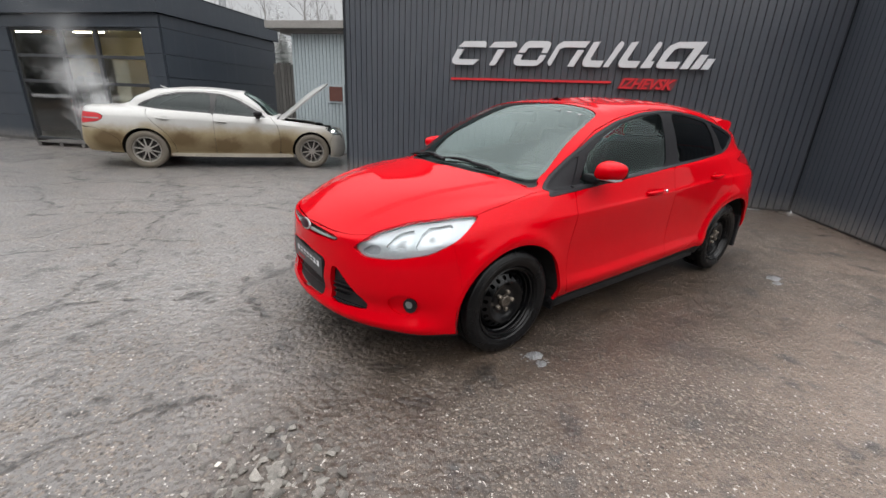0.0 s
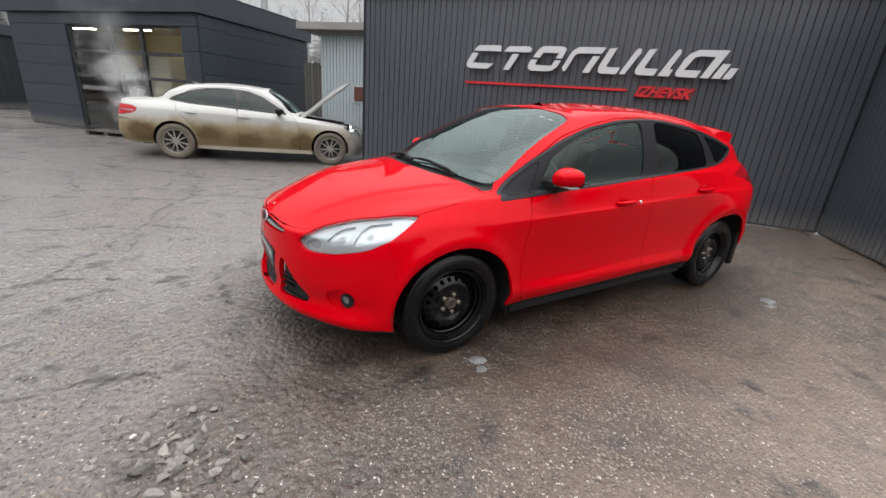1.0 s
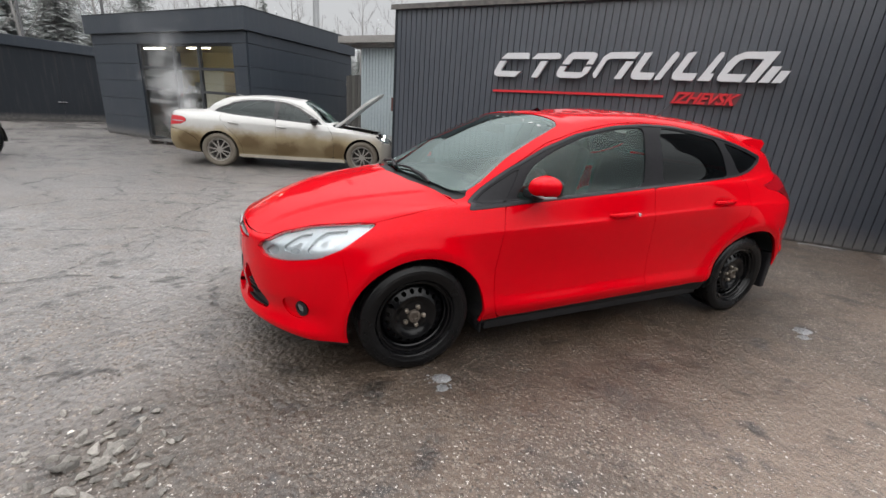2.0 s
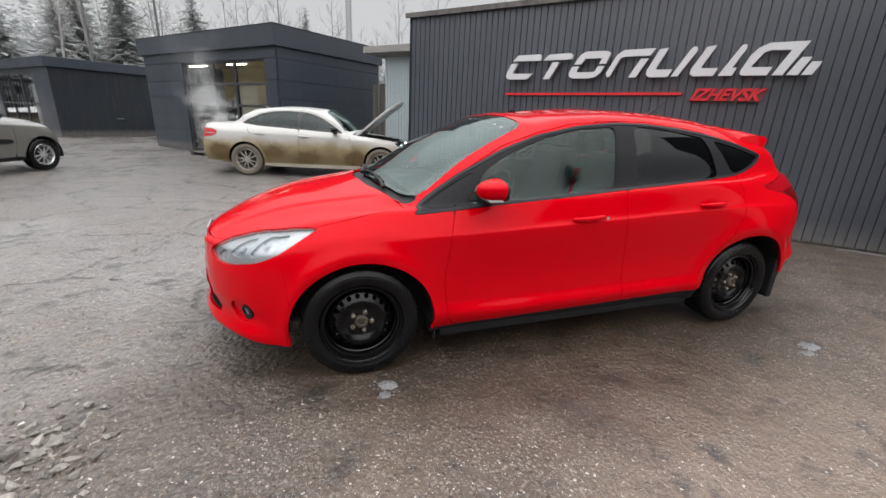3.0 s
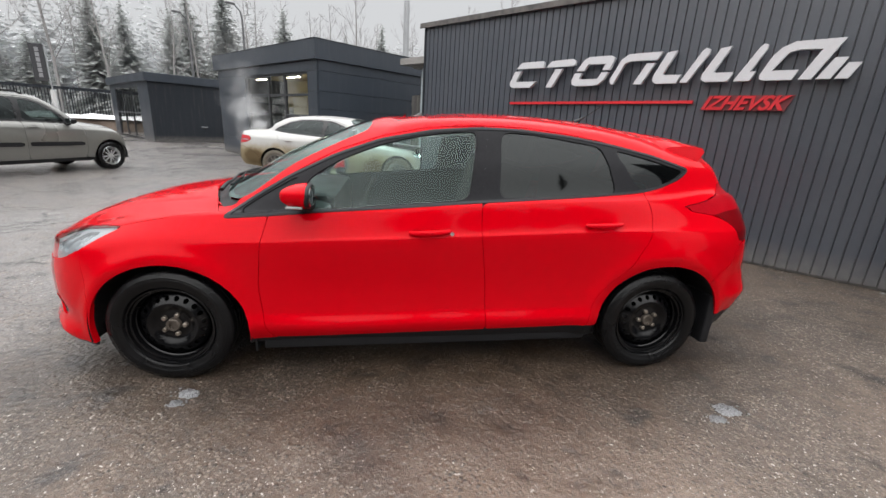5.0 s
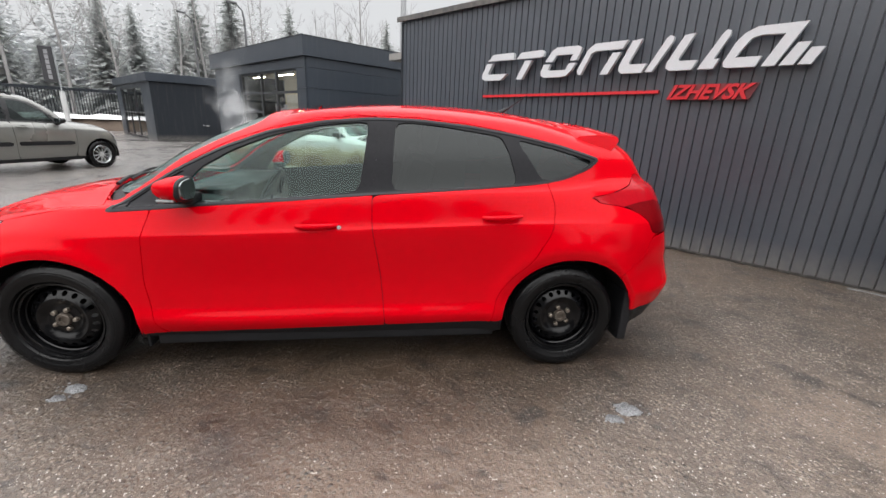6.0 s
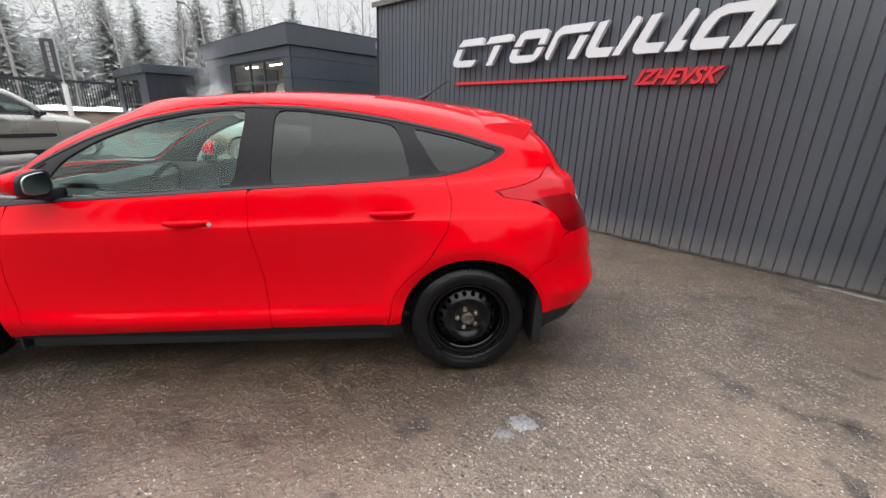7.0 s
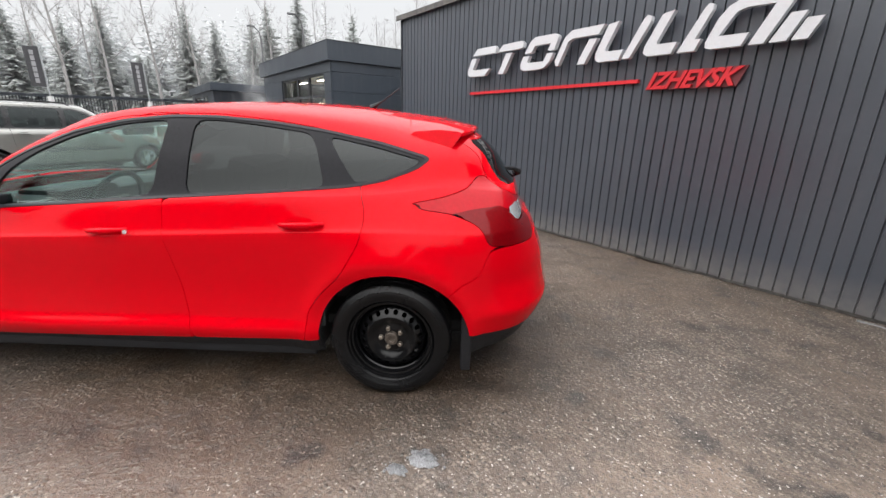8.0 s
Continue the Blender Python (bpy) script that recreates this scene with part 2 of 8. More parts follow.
class Skin:
    """A triangle mesh with normals, that can be cut along any level line."""

    def __init__(self, v, n, t):
        self.v, self.n, self.t = v, n, t

    def keep(self, f):
        """The part where f(x, y, z) < 0, cut exactly along f = 0."""
        if len(self.t) == 0:
            return self
        d = f(self.v[:, 0], self.v[:, 1], self.v[:, 2])
        s = d[self.t] < 0
        c = s.sum(axis=1)
        whole = self.t[c == 3]
        v, n, made, extra = list(self.v), list(self.n), {}, []

        def cross(i, j):
            key = (min(i, j), max(i, j))
            if key not in made:
                w = d[i] / (d[i] - d[j])
                made[key] = len(v)
                v.append(self.v[i] * (1 - w) + self.v[j] * w)
                n.append(self.n[i] * (1 - w) + self.n[j] * w)
            return made[key]

        for tri in self.t[(c == 1) | (c == 2)]:
            inside = d[tri] < 0
            for k in range(3):
                a, b, e = tri[k], tri[(k + 1) % 3], tri[(k + 2) % 3]
                if inside.sum() == 1 and inside[k]:
                    extra.append((a, cross(a, b), cross(a, e)))
                elif inside.sum() == 2 and not inside[k]:
                    p, q = cross(a, b), cross(a, e)
                    extra += [(p, b, e), (p, e, q)]
        t = np.vstack([whole, np.array(extra, int).reshape(-1, 3)])
        used, back = np.unique(t, return_inverse=True)
        return Skin(np.array(v)[used], np.array(n)[used], back.reshape(-1, 3))

    def drop(self, f):
        return self.keep(lambda x, y, z: -f(x, y, z))

    def pushed(self, d):
        n = self.n / np.maximum(np.linalg.norm(self.n, axis=1, keepdims=True), 1e-9)
        return Skin(self.v + n * d, self.n, self.t)

    def mirrored(self):
        f = np.array([1, -1, 1])
        return Skin(self.v * f, self.n * f, self.t[:, ::-1])

    def both(self):
        o = self.mirrored()
        return Skin(np.vstack([self.v, o.v]), np.vstack([self.n, o.n]), np.vstack([self.t, o.t + len(self.v)]))

    def lipped(self, depth):
        """With its open edges turned inward, so that the panel has a thickness."""
        e = np.vstack([self.t[:, [0, 1]], self.t[:, [1, 2]], self.t[:, [2, 0]]])
        key = np.sort(e, axis=1)
        _, idx, cnt = np.unique(key, axis=0, return_index=True, return_counts=True)
        rim = e[idx[cnt == 1]]
        rim = rim[np.abs(self.v[rim][:, :, 1]).max(axis=1) > 0.03]
        if len(rim) == 0:
            return self
        n = self.n / np.maximum(np.linalg.norm(self.n, axis=1, keepdims=True), 1e-9)
        k = len(self.v)
        a, b = self.v[rim[:, 0]], self.v[rim[:, 1]]
        ai, bi = a - n[rim[:, 0]] * depth, b - n[rim[:, 1]] * depth
        m = len(rim)
        out = np.cross(b - a, n[rim[:, 0]])
        v = np.vstack([self.v, a, b, bi, ai])
        nn = np.vstack([self.n, out, out, out, out])
        i = np.arange(m)
        quads = np.vstack([np.stack([k + m + i, k + i, k + 3 * m + i], 1), np.stack([k + m + i, k + 3 * m + i, k + 2 * m + i], 1)])
        return Skin(v, nn, np.vstack([self.t, quads]))

    def build(self, name, mat, parent, label="", lip=0.0):
        s = self.lipped(lip) if lip else self
        return mesh_object(name, s.v, s.t, mat, parent, label, True, s.n)


def loft(rails, columns, rows, shape=None):
    """Half a body: rails as lists of (x, y, z) at the same stations. rows: steps between each two rails."""
    g = np.array([even(r, columns) for r in rails])
    out = []
    for j in range(columns):
        p = g[:, j]
        d = np.linalg.norm(np.diff(p, axis=0), axis=1) ** 0.7 + 1e-4
        t = np.concatenate([[0], np.cumsum(d)])
        u = np.concatenate([np.linspace(t[i], t[i + 1], rows[i], endpoint=False) for i in range(len(rows))] + [[t[-1]]])
        out.append(pchip(t, p, u))
    p = np.array(out).transpose(1, 0, 2)
    if shape is not None:
        p = shape(p)
    p[:, 0, 1] = p[:, -1, 1] = 0
    du, dv = np.gradient(p, axis=1), np.gradient(p, axis=0)
    n = np.cross(dv, du)
    n[:, 0, 1] = n[:, -1, 1] = 0
    ln = np.linalg.norm(n, axis=2, keepdims=True)
    n = n / np.maximum(ln, 1e-9)
    r, c = p.shape[:2]
    k = np.arange(r * c).reshape(r, c)
    a, b, d, e = k[:-1, :-1].ravel(), k[:-1, 1:].ravel(), k[1:, 1:].ravel(), k[1:, :-1].ravel()
    tri = np.vstack([np.stack([a, e, d], 1), np.stack([a, d, b], 1)])
    v, nn = p.reshape(-1, 3), n.reshape(-1, 3)
    area = np.linalg.norm(np.cross(v[tri[:, 1]] - v[tri[:, 0]], v[tri[:, 2]] - v[tri[:, 0]]), axis=1)
    tri = tri[area > 1e-9]
    # faces turned outward
    ctr = np.array([np.median(v[:, 0]), 0, 0.6])
    fn = np.cross(v[tri[:, 1]] - v[tri[:, 0]], v[tri[:, 2]] - v[tri[:, 0]])
    if np.mean(np.sum(fn * (v[tri[:, 0]] - ctr), axis=1) > 0) < 0.5:
        tri = tri[:, ::-1]
    if np.mean(np.sum(nn * (v - ctr), axis=1) > 0) < 0.5:
        nn = -nn
    return Skin(v, nn, tri)


def rounded(outline, steps=2):
    """An outline with its corners cut smooth."""
    p = np.array(outline, float)
    for _ in range(steps):
        q = np.roll(p, -1, axis=0)
        k = np.minimum(0.2, 0.022 / np.maximum(np.linalg.norm(q - p, axis=1, keepdims=True), 1e-6))
        p = np.stack([p * (1 - k) + q * k, p * k + q * (1 - k)], 1).reshape(-1, 2)
    return p


def area_of(outline, axes="xz", steps=2, limit=None):
    """The signed distance to an outline, negative inside, seen along one axis; f and r look at the front and rear corners askew. limit: (axis, low, high) of the depth that it holds for."""
    p = rounded(outline, steps) if steps else np.array(outline, float)
    q = np.roll(p, -1, axis=0)

    def f(x, y, z):
        w = {"x": x, "y": np.abs(y), "z": z, "f": (x + np.abs(y)) * 0.7071, "r": (x - np.abs(y)) * 0.7071}
        c = np.stack([w[axes[0]], w[axes[1]]], 1)
        best = np.full(len(c), 1e9)
        inside = np.zeros(len(c), bool)
        for a, b in zip(p, q):
            ab = b - a
            s = np.clip(((c - a) @ ab) / max(ab @ ab, 1e-12), 0, 1)
            best = np.minimum(best, np.linalg.norm(c - a - s[:, None] * ab, axis=1))
            hit = (a[1] > c[:, 1]) != (b[1] > c[:, 1])
            with np.errstate(divide="ignore", invalid="ignore"):
                inside ^= hit & (c[:, 0] < (b[0] - a[0]) * (c[:, 1] - a[1]) / (b[1] - a[1]) + a[0])
        d = np.where(inside, -best, best)
        if limit:
            k = w[limit[0]]
            d = np.maximum(d, np.maximum(limit[1] - k, k - limit[2]))
        return d

    return f


def grown(f, by):
    return lambda x, y, z: f(x, y, z) - by


# ---- the red hatchback: x runs from the front axle to the rear, y to its right side ----
HATCH = pose(-0.657, 2.726, 0, 0, 0, 50.05)
H_BOTTOM = [(-0.83, 0, 0.20), (-0.765, 0.40, 0.20), (-0.61, 0.665, 0.20), (-0.41, 0.83, 0.21), (0, 0.85, 0.20), (0.6, 0.83, 0.20), (1.4, 0.83, 0.205),
            (2.2, 0.83, 0.215), (2.65, 0.85, 0.23), (3.0, 0.84, 0.25), (3.25, 0.72, 0.28), (3.39, 0.42, 0.29), (3.42, 0, 0.29)]
H_LOW = [(-0.85, 0, 0.33), (-0.785, 0.40, 0.33), (-0.62, 0.675, 0.34), (-0.40, 0.84, 0.35), (0, 0.885, 0.35), (0.6, 0.882, 0.315), (1.4, 0.884, 0.33),
         (2.2, 0.882, 0.345), (2.65, 0.885, 0.37), (3.0, 0.875, 0.40), (3.30, 0.75, 0.42), (3.46, 0.44, 0.43), (3.49, 0, 0.43)]
H_MID = [(-0.845, 0, 0.51), (-0.78, 0.40, 0.52), (-0.62, 0.67, 0.54), (-0.40, 0.835, 0.56), (0, 0.90, 0.58), (0.6, 0.860, 0.50), (1.4, 0.859, 0.51),
         (2.2, 0.866, 0.53), (2.65, 0.905, 0.60), (3.0, 0.885, 0.60), (3.28, 0.755, 0.60), (3.45, 0.44, 0.60), (3.48, 0, 0.60)]
H_FLANK = [(-0.85, 0, 0.42), (-0.785, 0.40, 0.42), (-0.622, 0.674, 0.44), (-0.40, 0.84, 0.455), (0, 0.894, 0.46), (0.6, 0.862, 0.385), (1.4, 0.861, 0.40),
           (2.2, 0.868, 0.42), (2.65, 0.897, 0.48), (3.0, 0.882, 0.50), (3.295, 0.755, 0.51), (3.458, 0.442, 0.515), (3.488, 0, 0.515)]
H_CREASE = [(-0.835, 0, 0.62), (-0.765, 0.40, 0.63), (-0.60, 0.65, 0.655), (-0.40, 0.81, 0.69), (0, 0.875, 0.73), (0.6, 0.884, 0.765), (1.4, 0.888, 0.805),
            (2.2, 0.888, 0.85), (2.65, 0.892, 0.865), (3.0, 0.86, 0.86), (3.225, 0.755, 0.86), (3.34, 0.44, 0.87), (3.38, 0, 0.87)]
H_SHOULDER = [(-0.83, 0, 0.645), (-0.76, 0.40, 0.66), (-0.59, 0.635, 0.685), (-0.39, 0.79, 0.725), (0, 0.86, 0.765), (0.6, 0.872, 0.788), (1.4, 0.876, 0.828),
              (2.2, 0.875, 0.871), (2.65, 0.874, 0.889), (3.0, 0.842, 0.89), (3.215, 0.745, 0.895), (3.31, 0.44, 0.90), (3.35, 0, 0.90)]
H_EDGE = [(-0.80, 0, 0.68), (-0.715, 0.38, 0.69), (-0.53, 0.59, 0.735), (-0.31, 0.72, 0.795), (0, 0.78, 0.85), (0.5, 0.81, 0.90), (1.4, 0.84, 0.962),
          (2.2, 0.83, 1.01), (2.65, 0.79, 1.035), (2.93, 0.735, 1.06), (3.17, 0.66, 1.04), (3.26, 0.40, 1.05), (3.29, 0, 1.05)]
H_HOOD = [(-0.40, 0, 0.85), (-0.36, 0.37, 0.845), (-0.15, 0.58, 0.86), (0, 0.68, 0.872), (0.25, 0.745, 0.89), (0.62, 0.79, 0.918), (1.42, 0.83, 0.975),
          (2.2, 0.82, 1.02), (2.65, 0.775, 1.047), (2.92, 0.72, 1.075), (3.13, 0.645, 1.065), (3.25, 0.39, 1.065), (3.28, 0, 1.065)]
H_COWL = [(0.10, 0, 0.96), (0.14, 0.34, 0.955), (0.22, 0.58, 0.94), (0.28, 0.69, 0.912), (0.36, 0.745, 0.90), (0.68, 0.785, 0.925), (1.45, 0.82, 0.985),
          (2.2, 0.81, 1.03), (2.64, 0.765, 1.06), (2.91, 0.705, 1.095), (3.11, 0.63, 1.085), (3.23, 0.38, 1.085), (3.26, 0, 1.085)]
H_ROOF = [(0.98, 0, 1.38), (0.98, 0.33, 1.368), (1.00, 0.51, 1.34), (1.06, 0.565, 1.335), (1.18, 0.585, 1.362), (1.42, 0.60, 1.39), (1.75, 0.605, 1.40),
          (2.2, 0.60, 1.378), (2.55, 0.585, 1.335), (2.80, 0.56, 1.29), (2.93, 0.50, 1.30), (2.99, 0.30, 1.325), (3.00, 0, 1.335)]


def glass_rail(low, high, out):
    """The line half way up the windows, bowed outward."""
    r = []
    for (x, y, z), (a, b, c) in zip(low, high):
        k = math.hypot((x + a) / 2 - 1.6, (y + b) / 2 * 2.2)
        r.append(((x + a) / 2 + out * ((x + a) / 2 - 1.6) / k, (y + b) / 2 + out * (y + b) / 2 * 2.2 / k, (z + c) / 2 + out * 0.5))
    return r


def crown(rail, x0, x1, top):
    """The line along the middle of the roof that a roof edge closes to, and one half way."""
    last = [(min(max(x, x0), x1), 0, top(min(max(x, x0), x1))) for x, y, z in rail]
    half = [((a[0] + b[0]) / 2, a[1] * 0.55, a[2] * 0.28 + b[2] * 0.72) for a, b in zip(rail, last)]
    return half, last


def hatch_top(x):
    return 1.458 - 0.043 * (max(0, 1.9 - x) / 0.65) ** 2 - 0.085 * (max(0, x - 1.9) / 0.95) ** 2


H_GLASS = glass_rail(H_COWL, H_ROOF, 0.028)
H_HALF, H_TOP = crown(H_ROOF, 1.2, 2.85, hatch_top)


def hatch_shape(p):
    x, z = p[..., 0], p[..., 2]
    for cx, r, push in ((0.0, 0.375, 0.016), (2.648, 0.415, 0.020)):
        d = np.hypot(x - cx, z - 0.315)
        p[..., 1] += np.sign(p[..., 1]) * push * np.exp(-((d - r) / 0.038) ** 2) * (z < 0.9)
    # the haunch over the rear wheel
    up = np.clip((z - 0.50) / 0.24, 0, 1) * np.clip((0.875 - z) / 0.085, 0, 1)
    p[..., 1] += np.sign(p[..., 1]) * 0.020 * up * up * (3 - 2 * up) * np.exp(-(((x - 2.68) / 0.34) ** 2))
    # the chin under the front bumper, and the ledge round the rear one
    front, rear = np.clip((-0.40 - x) / 0.14, 0, 1), np.clip((x - 3.02) / 0.12, 0, 1)
    out = front * (0.026 * np.exp(-(((z - 0.25) / 0.032) ** 2)) - 0.012 * np.exp(-(((z - 0.345) / 0.04) ** 2)))
    ledge = rear * (0.016 * np.exp(-(((z - 0.47) / 0.045) ** 2)) - 0.008 * np.exp(-(((z - 0.62) / 0.05) ** 2)))
    r = np.hypot(x, p[..., 1]) + 1e-6
    rr = np.hypot(x - 2.65, p[..., 1]) + 1e-6
    p[..., 1] += p[..., 1] * (out / r + ledge / rr)
    p[..., 0] += x * out / r + (x - 2.65) * ledge / rr
    x, z = p[..., 0], p[..., 2]
    # the bonnet's raised middle between two soft creases
    y = np.abs(p[..., 1])
    line = 0.36 + 0.22 * np.clip((x + 0.62) / 0.85, 0, 1)
    on = np.clip((x + 0.72) / 0.12, 0, 1) * np.clip((0.16 - x) / 0.10, 0, 1) * (z > 0.69) * (z < 0.99)
    k = np.clip((line - y) / 0.035 + 0.5, 0, 1)
    p[..., 2] += 0.009 * on * k * k * (3 - 2 * k)
    return p


HATCH_SKIN = loft([H_BOTTOM, H_LOW, H_FLANK, H_MID, H_CREASE, H_SHOULDER, H_EDGE, H_HOOD, H_COWL, H_GLASS, H_ROOF, H_HALF, H_TOP], 190, [6, 6, 6, 8, 4, 8, 14, 16, 14, 14, 8, 5], hatch_shape)

def wheel_rim_steel(parent, mat):
    """A stamped steel rim: barrel, dished disc with a ring of round holes, hub and five nuts. Outer face towards -y."""
    bm = bmesh.new()
    add_lathe(bm, [(-0.085, 0.214), (-0.089, 0.210), (-0.087, 0.205), (-0.078, 0.201), (-0.072, 0.199), (-0.070, 0.192), (-0.062, 0.188), (-0.045, 0.186), (-0.040, 0.181), (0.02, 0.178), (0.10, 0.187), (0.105, 0.212)], 64)
    part("barrel", bm, mat, parent, "", True)
    bm = bmesh.new()
    holes, per = 20, 4
    sides = holes * per

    def ring(y, r):
        return [bm.verts.new((r * math.cos(k * math.tau / sides), y, r * math.sin(k * math.tau / sides))) for k in range(sides)]

    outer = [ring(y, r) for y, r in ((0.0, 0.181), (-0.022, 0.174), (-0.034, 0.169), (-0.040, 0.163))]
    inner = [ring(y, r) for y, r in ((-0.064, 0.128), (-0.068, 0.121), (-0.064, 0.108), (-0.054, 0.094), (-0.046, 0.082), (-0.043, 0.070), (-0.046, 0.060), (-0.046, 0.034))]
    for rings in (outer, inner):
        for r0, r1 in zip(rings, rings[1:]):
            for k in range(sides):
                bm.faces.new((r0[k], r0[(k + 1) % sides], r1[(k + 1) % sides], r1[k]))

    def cone(a, u, dip=0.0):
        """A point on the pierced cone: u from 0 at its outer edge to 1 at its inner one."""
        r = 0.163 - 0.035 * u - dip * 0.6
        return bm.verts.new((r * math.cos(a), -0.040 - 0.024 * u + dip, r * math.sin(a)))

    for h in range(holes):
        a0, da = h * math.tau / holes, math.tau / holes
        rim = [(i / 4, 0) for i in range(4)] + [(1, i / 4) for i in range(4)] + [(1 - i / 4, 1) for i in range(4)] + [(0, 1 - i / 4) for i in range(4)]
        square = [cone(a0 + da * p, u) for p, u in rim]
        turn = [math.atan2(u - 0.5, p - 0.5) for p, u in rim]
        edge = [cone(a0 + da * (0.5 + 0.27 * math.cos(t)), 0.5 + 0.36 * math.sin(t)) for t in turn]
        wall = [cone(a0 + da * (0.5 + 0.25 * math.cos(t)), 0.5 + 0.33 * math.sin(t), 0.007) for t in turn]
        for p, q in ((square, edge), (edge, wall)):
            for k in range(16):
                bm.faces.new((p[k], p[(k + 1) % 16], q[(k + 1) % 16], q[k]))
    bmesh.ops.remove_doubles(bm, verts=bm.verts, dist=0.0002)
    part("disc", bm, mat, parent, "dished black steel disc with round holes", True)
    bm = bmesh.new()
    add_lathe(bm, [(-0.044, 0.036), (-0.066, 0.034), (-0.070, 0.030), (-0.070, 0.018), (-0.062, 0.016), (-0.062, 0.0005)], 24)
    part("hub", bm, HUB_DARK, parent, "bare rusty hub end", True)
    for k in range(5):
        a = k * math.tau / 5 + 0.3
        bm = bmesh.new()
        add_lathe(bm, [(-0.040, 0.013), (-0.062, 0.0125), (-0.066, 0.009), (-0.066, 0.0005)], 6)
        bmesh.ops.translate(bm, verts=bm.verts, vec=(0.054 * math.cos(a), 0, 0.054 * math.sin(a)))
        part("wheel_nut", bm, RUSTY, parent)


def tyre_mesh(parent, radius, rim, width, grooves=3, mat=None):
    w = width / 2
    side = [(-w * 0.80, rim + 0.002), (-w * 0.93, rim + 0.010), (-w * 0.97, rim + 0.022), (-w * 1.0, rim + (radius - rim) * 0.34), (-w * 1.012, rim + (radius - rim) * 0.36), (-w * 1.02, rim + (radius - rim) * 0.45), (-w * 1.018, rim + (radius - rim) * 0.56), (-w * 1.004, rim + (radius - rim) * 0.575), (-w * 1.0, rim + (radius - rim) * 0.66),
            (-w * 0.985, rim + (radius - rim) * 0.68), (-w * 0.93, radius - 0.016), (-w * 0.86, radius - 0.006)]
    tread = []
    for g in range(-grooves // 2 + 1, grooves // 2 + 1):
        c = g * width * 0.2
        tread += [(c - 0.006, radius), (c - 0.004, radius - 0.008), (c + 0.004, radius - 0.008), (c + 0.006, radius)]
    prof = side + [(-w * 0.8, radius - 0.002)] + tread + [(w * 0.8, radius - 0.002)] + [(-y, r) for y, r in side[::-1]]
    bm = bmesh.new()
    add_lathe(bm, prof, 72)
    return part("tyre", bm, mat or RUBBER, parent, "", True)


def car_wheel(car, x, y, z, side, radius, rim_radius, width, rim_maker, mat, turn=0.0, spin=0.0, tyre_mat=None):
    """A wheel under a car; side -1: outer face to -y."""
    w = new("wheel")
    w.parent = car
    w.matrix_basis = pose(x, y, z, 0, 0, (0 if side < 0 else 180) + turn) @ pose(0, 0, 0, 0, spin, 0)
    tyre_mesh(w, radius, rim_radius, width, 3, tyre_mat)
    rim = new("rim")
    rim.parent = w
    s = rim_radius / 0.212
    rim.matrix_basis = Matrix.Diagonal((s, 1, s, 1))
    rim_maker(rim, mat)
    return w


SIGN_PALE = material("pale_print", (0.62, 0.63, 0.64), 0.6)
STRIP_PALE = material("pale_strip_print", (0.30, 0.31, 0.31), 0.6)
SIGN_RED_DULL = material("dull_red_print", (0.35, 0.03, 0.03), 0.6)
PLATE_BLACK = material("black_plate", (0.02, 0.02, 0.022), 0.35)
BADGE_BLUE = material("dark_badge_enamel", (0.035, 0.01, 0.016), 0.45, 0, 0.0, spec=0.2)
PILLAR_BLACK = material("satin_black_pillar", (0.015, 0.015, 0.017), 0.42, 0, 0, 12, 0.2, spec=0.09)
TRIM_GREY = material("grey_black_trim", (0.026, 0.026, 0.029), 0.4, 0, 0, 12, 0.2, spec=0.12)
LAMP_SILVER = material("satin_silver_plastic", (0.33, 0.35, 0.355), 0.35, 0.5, 0.0, 12, 0.2)
MIRROR_GLASS = material("dark_mirror_glass", (0.30, 0.33, 0.33), 0.06, 1.0, 0, 10, 0.08, rough_vary=0.03)
LINING = material("pale_roof_lining", (0.45, 0.45, 0.43), 0.9, 0, 0, 20, 0.1)


def wheel_well(car, x, z, r, y0, y1, name="wheel_arch_liner"):
    n = 24
    a = [(x + r * math.cos(math.pi * (k / n * 1.12 - 0.06)), z + r * math.sin(math.pi * (k / n * 1.12 - 0.06))) for k in range(n + 1)]
    for s in (-1, 1):
        bm = bmesh.new()
        rows = [[bm.verts.new((px, s * y, pz)) for px, pz in a] for y in (y0, y1)]
        for k in range(n):
            bm.faces.new((rows[0][k], rows[0][k + 1], rows[1][k + 1], rows[1][k]))
        bm.faces.new(rows[0])
        part(name, bm, DARK_INSIDE, car, "black plastic wheel arch liner")


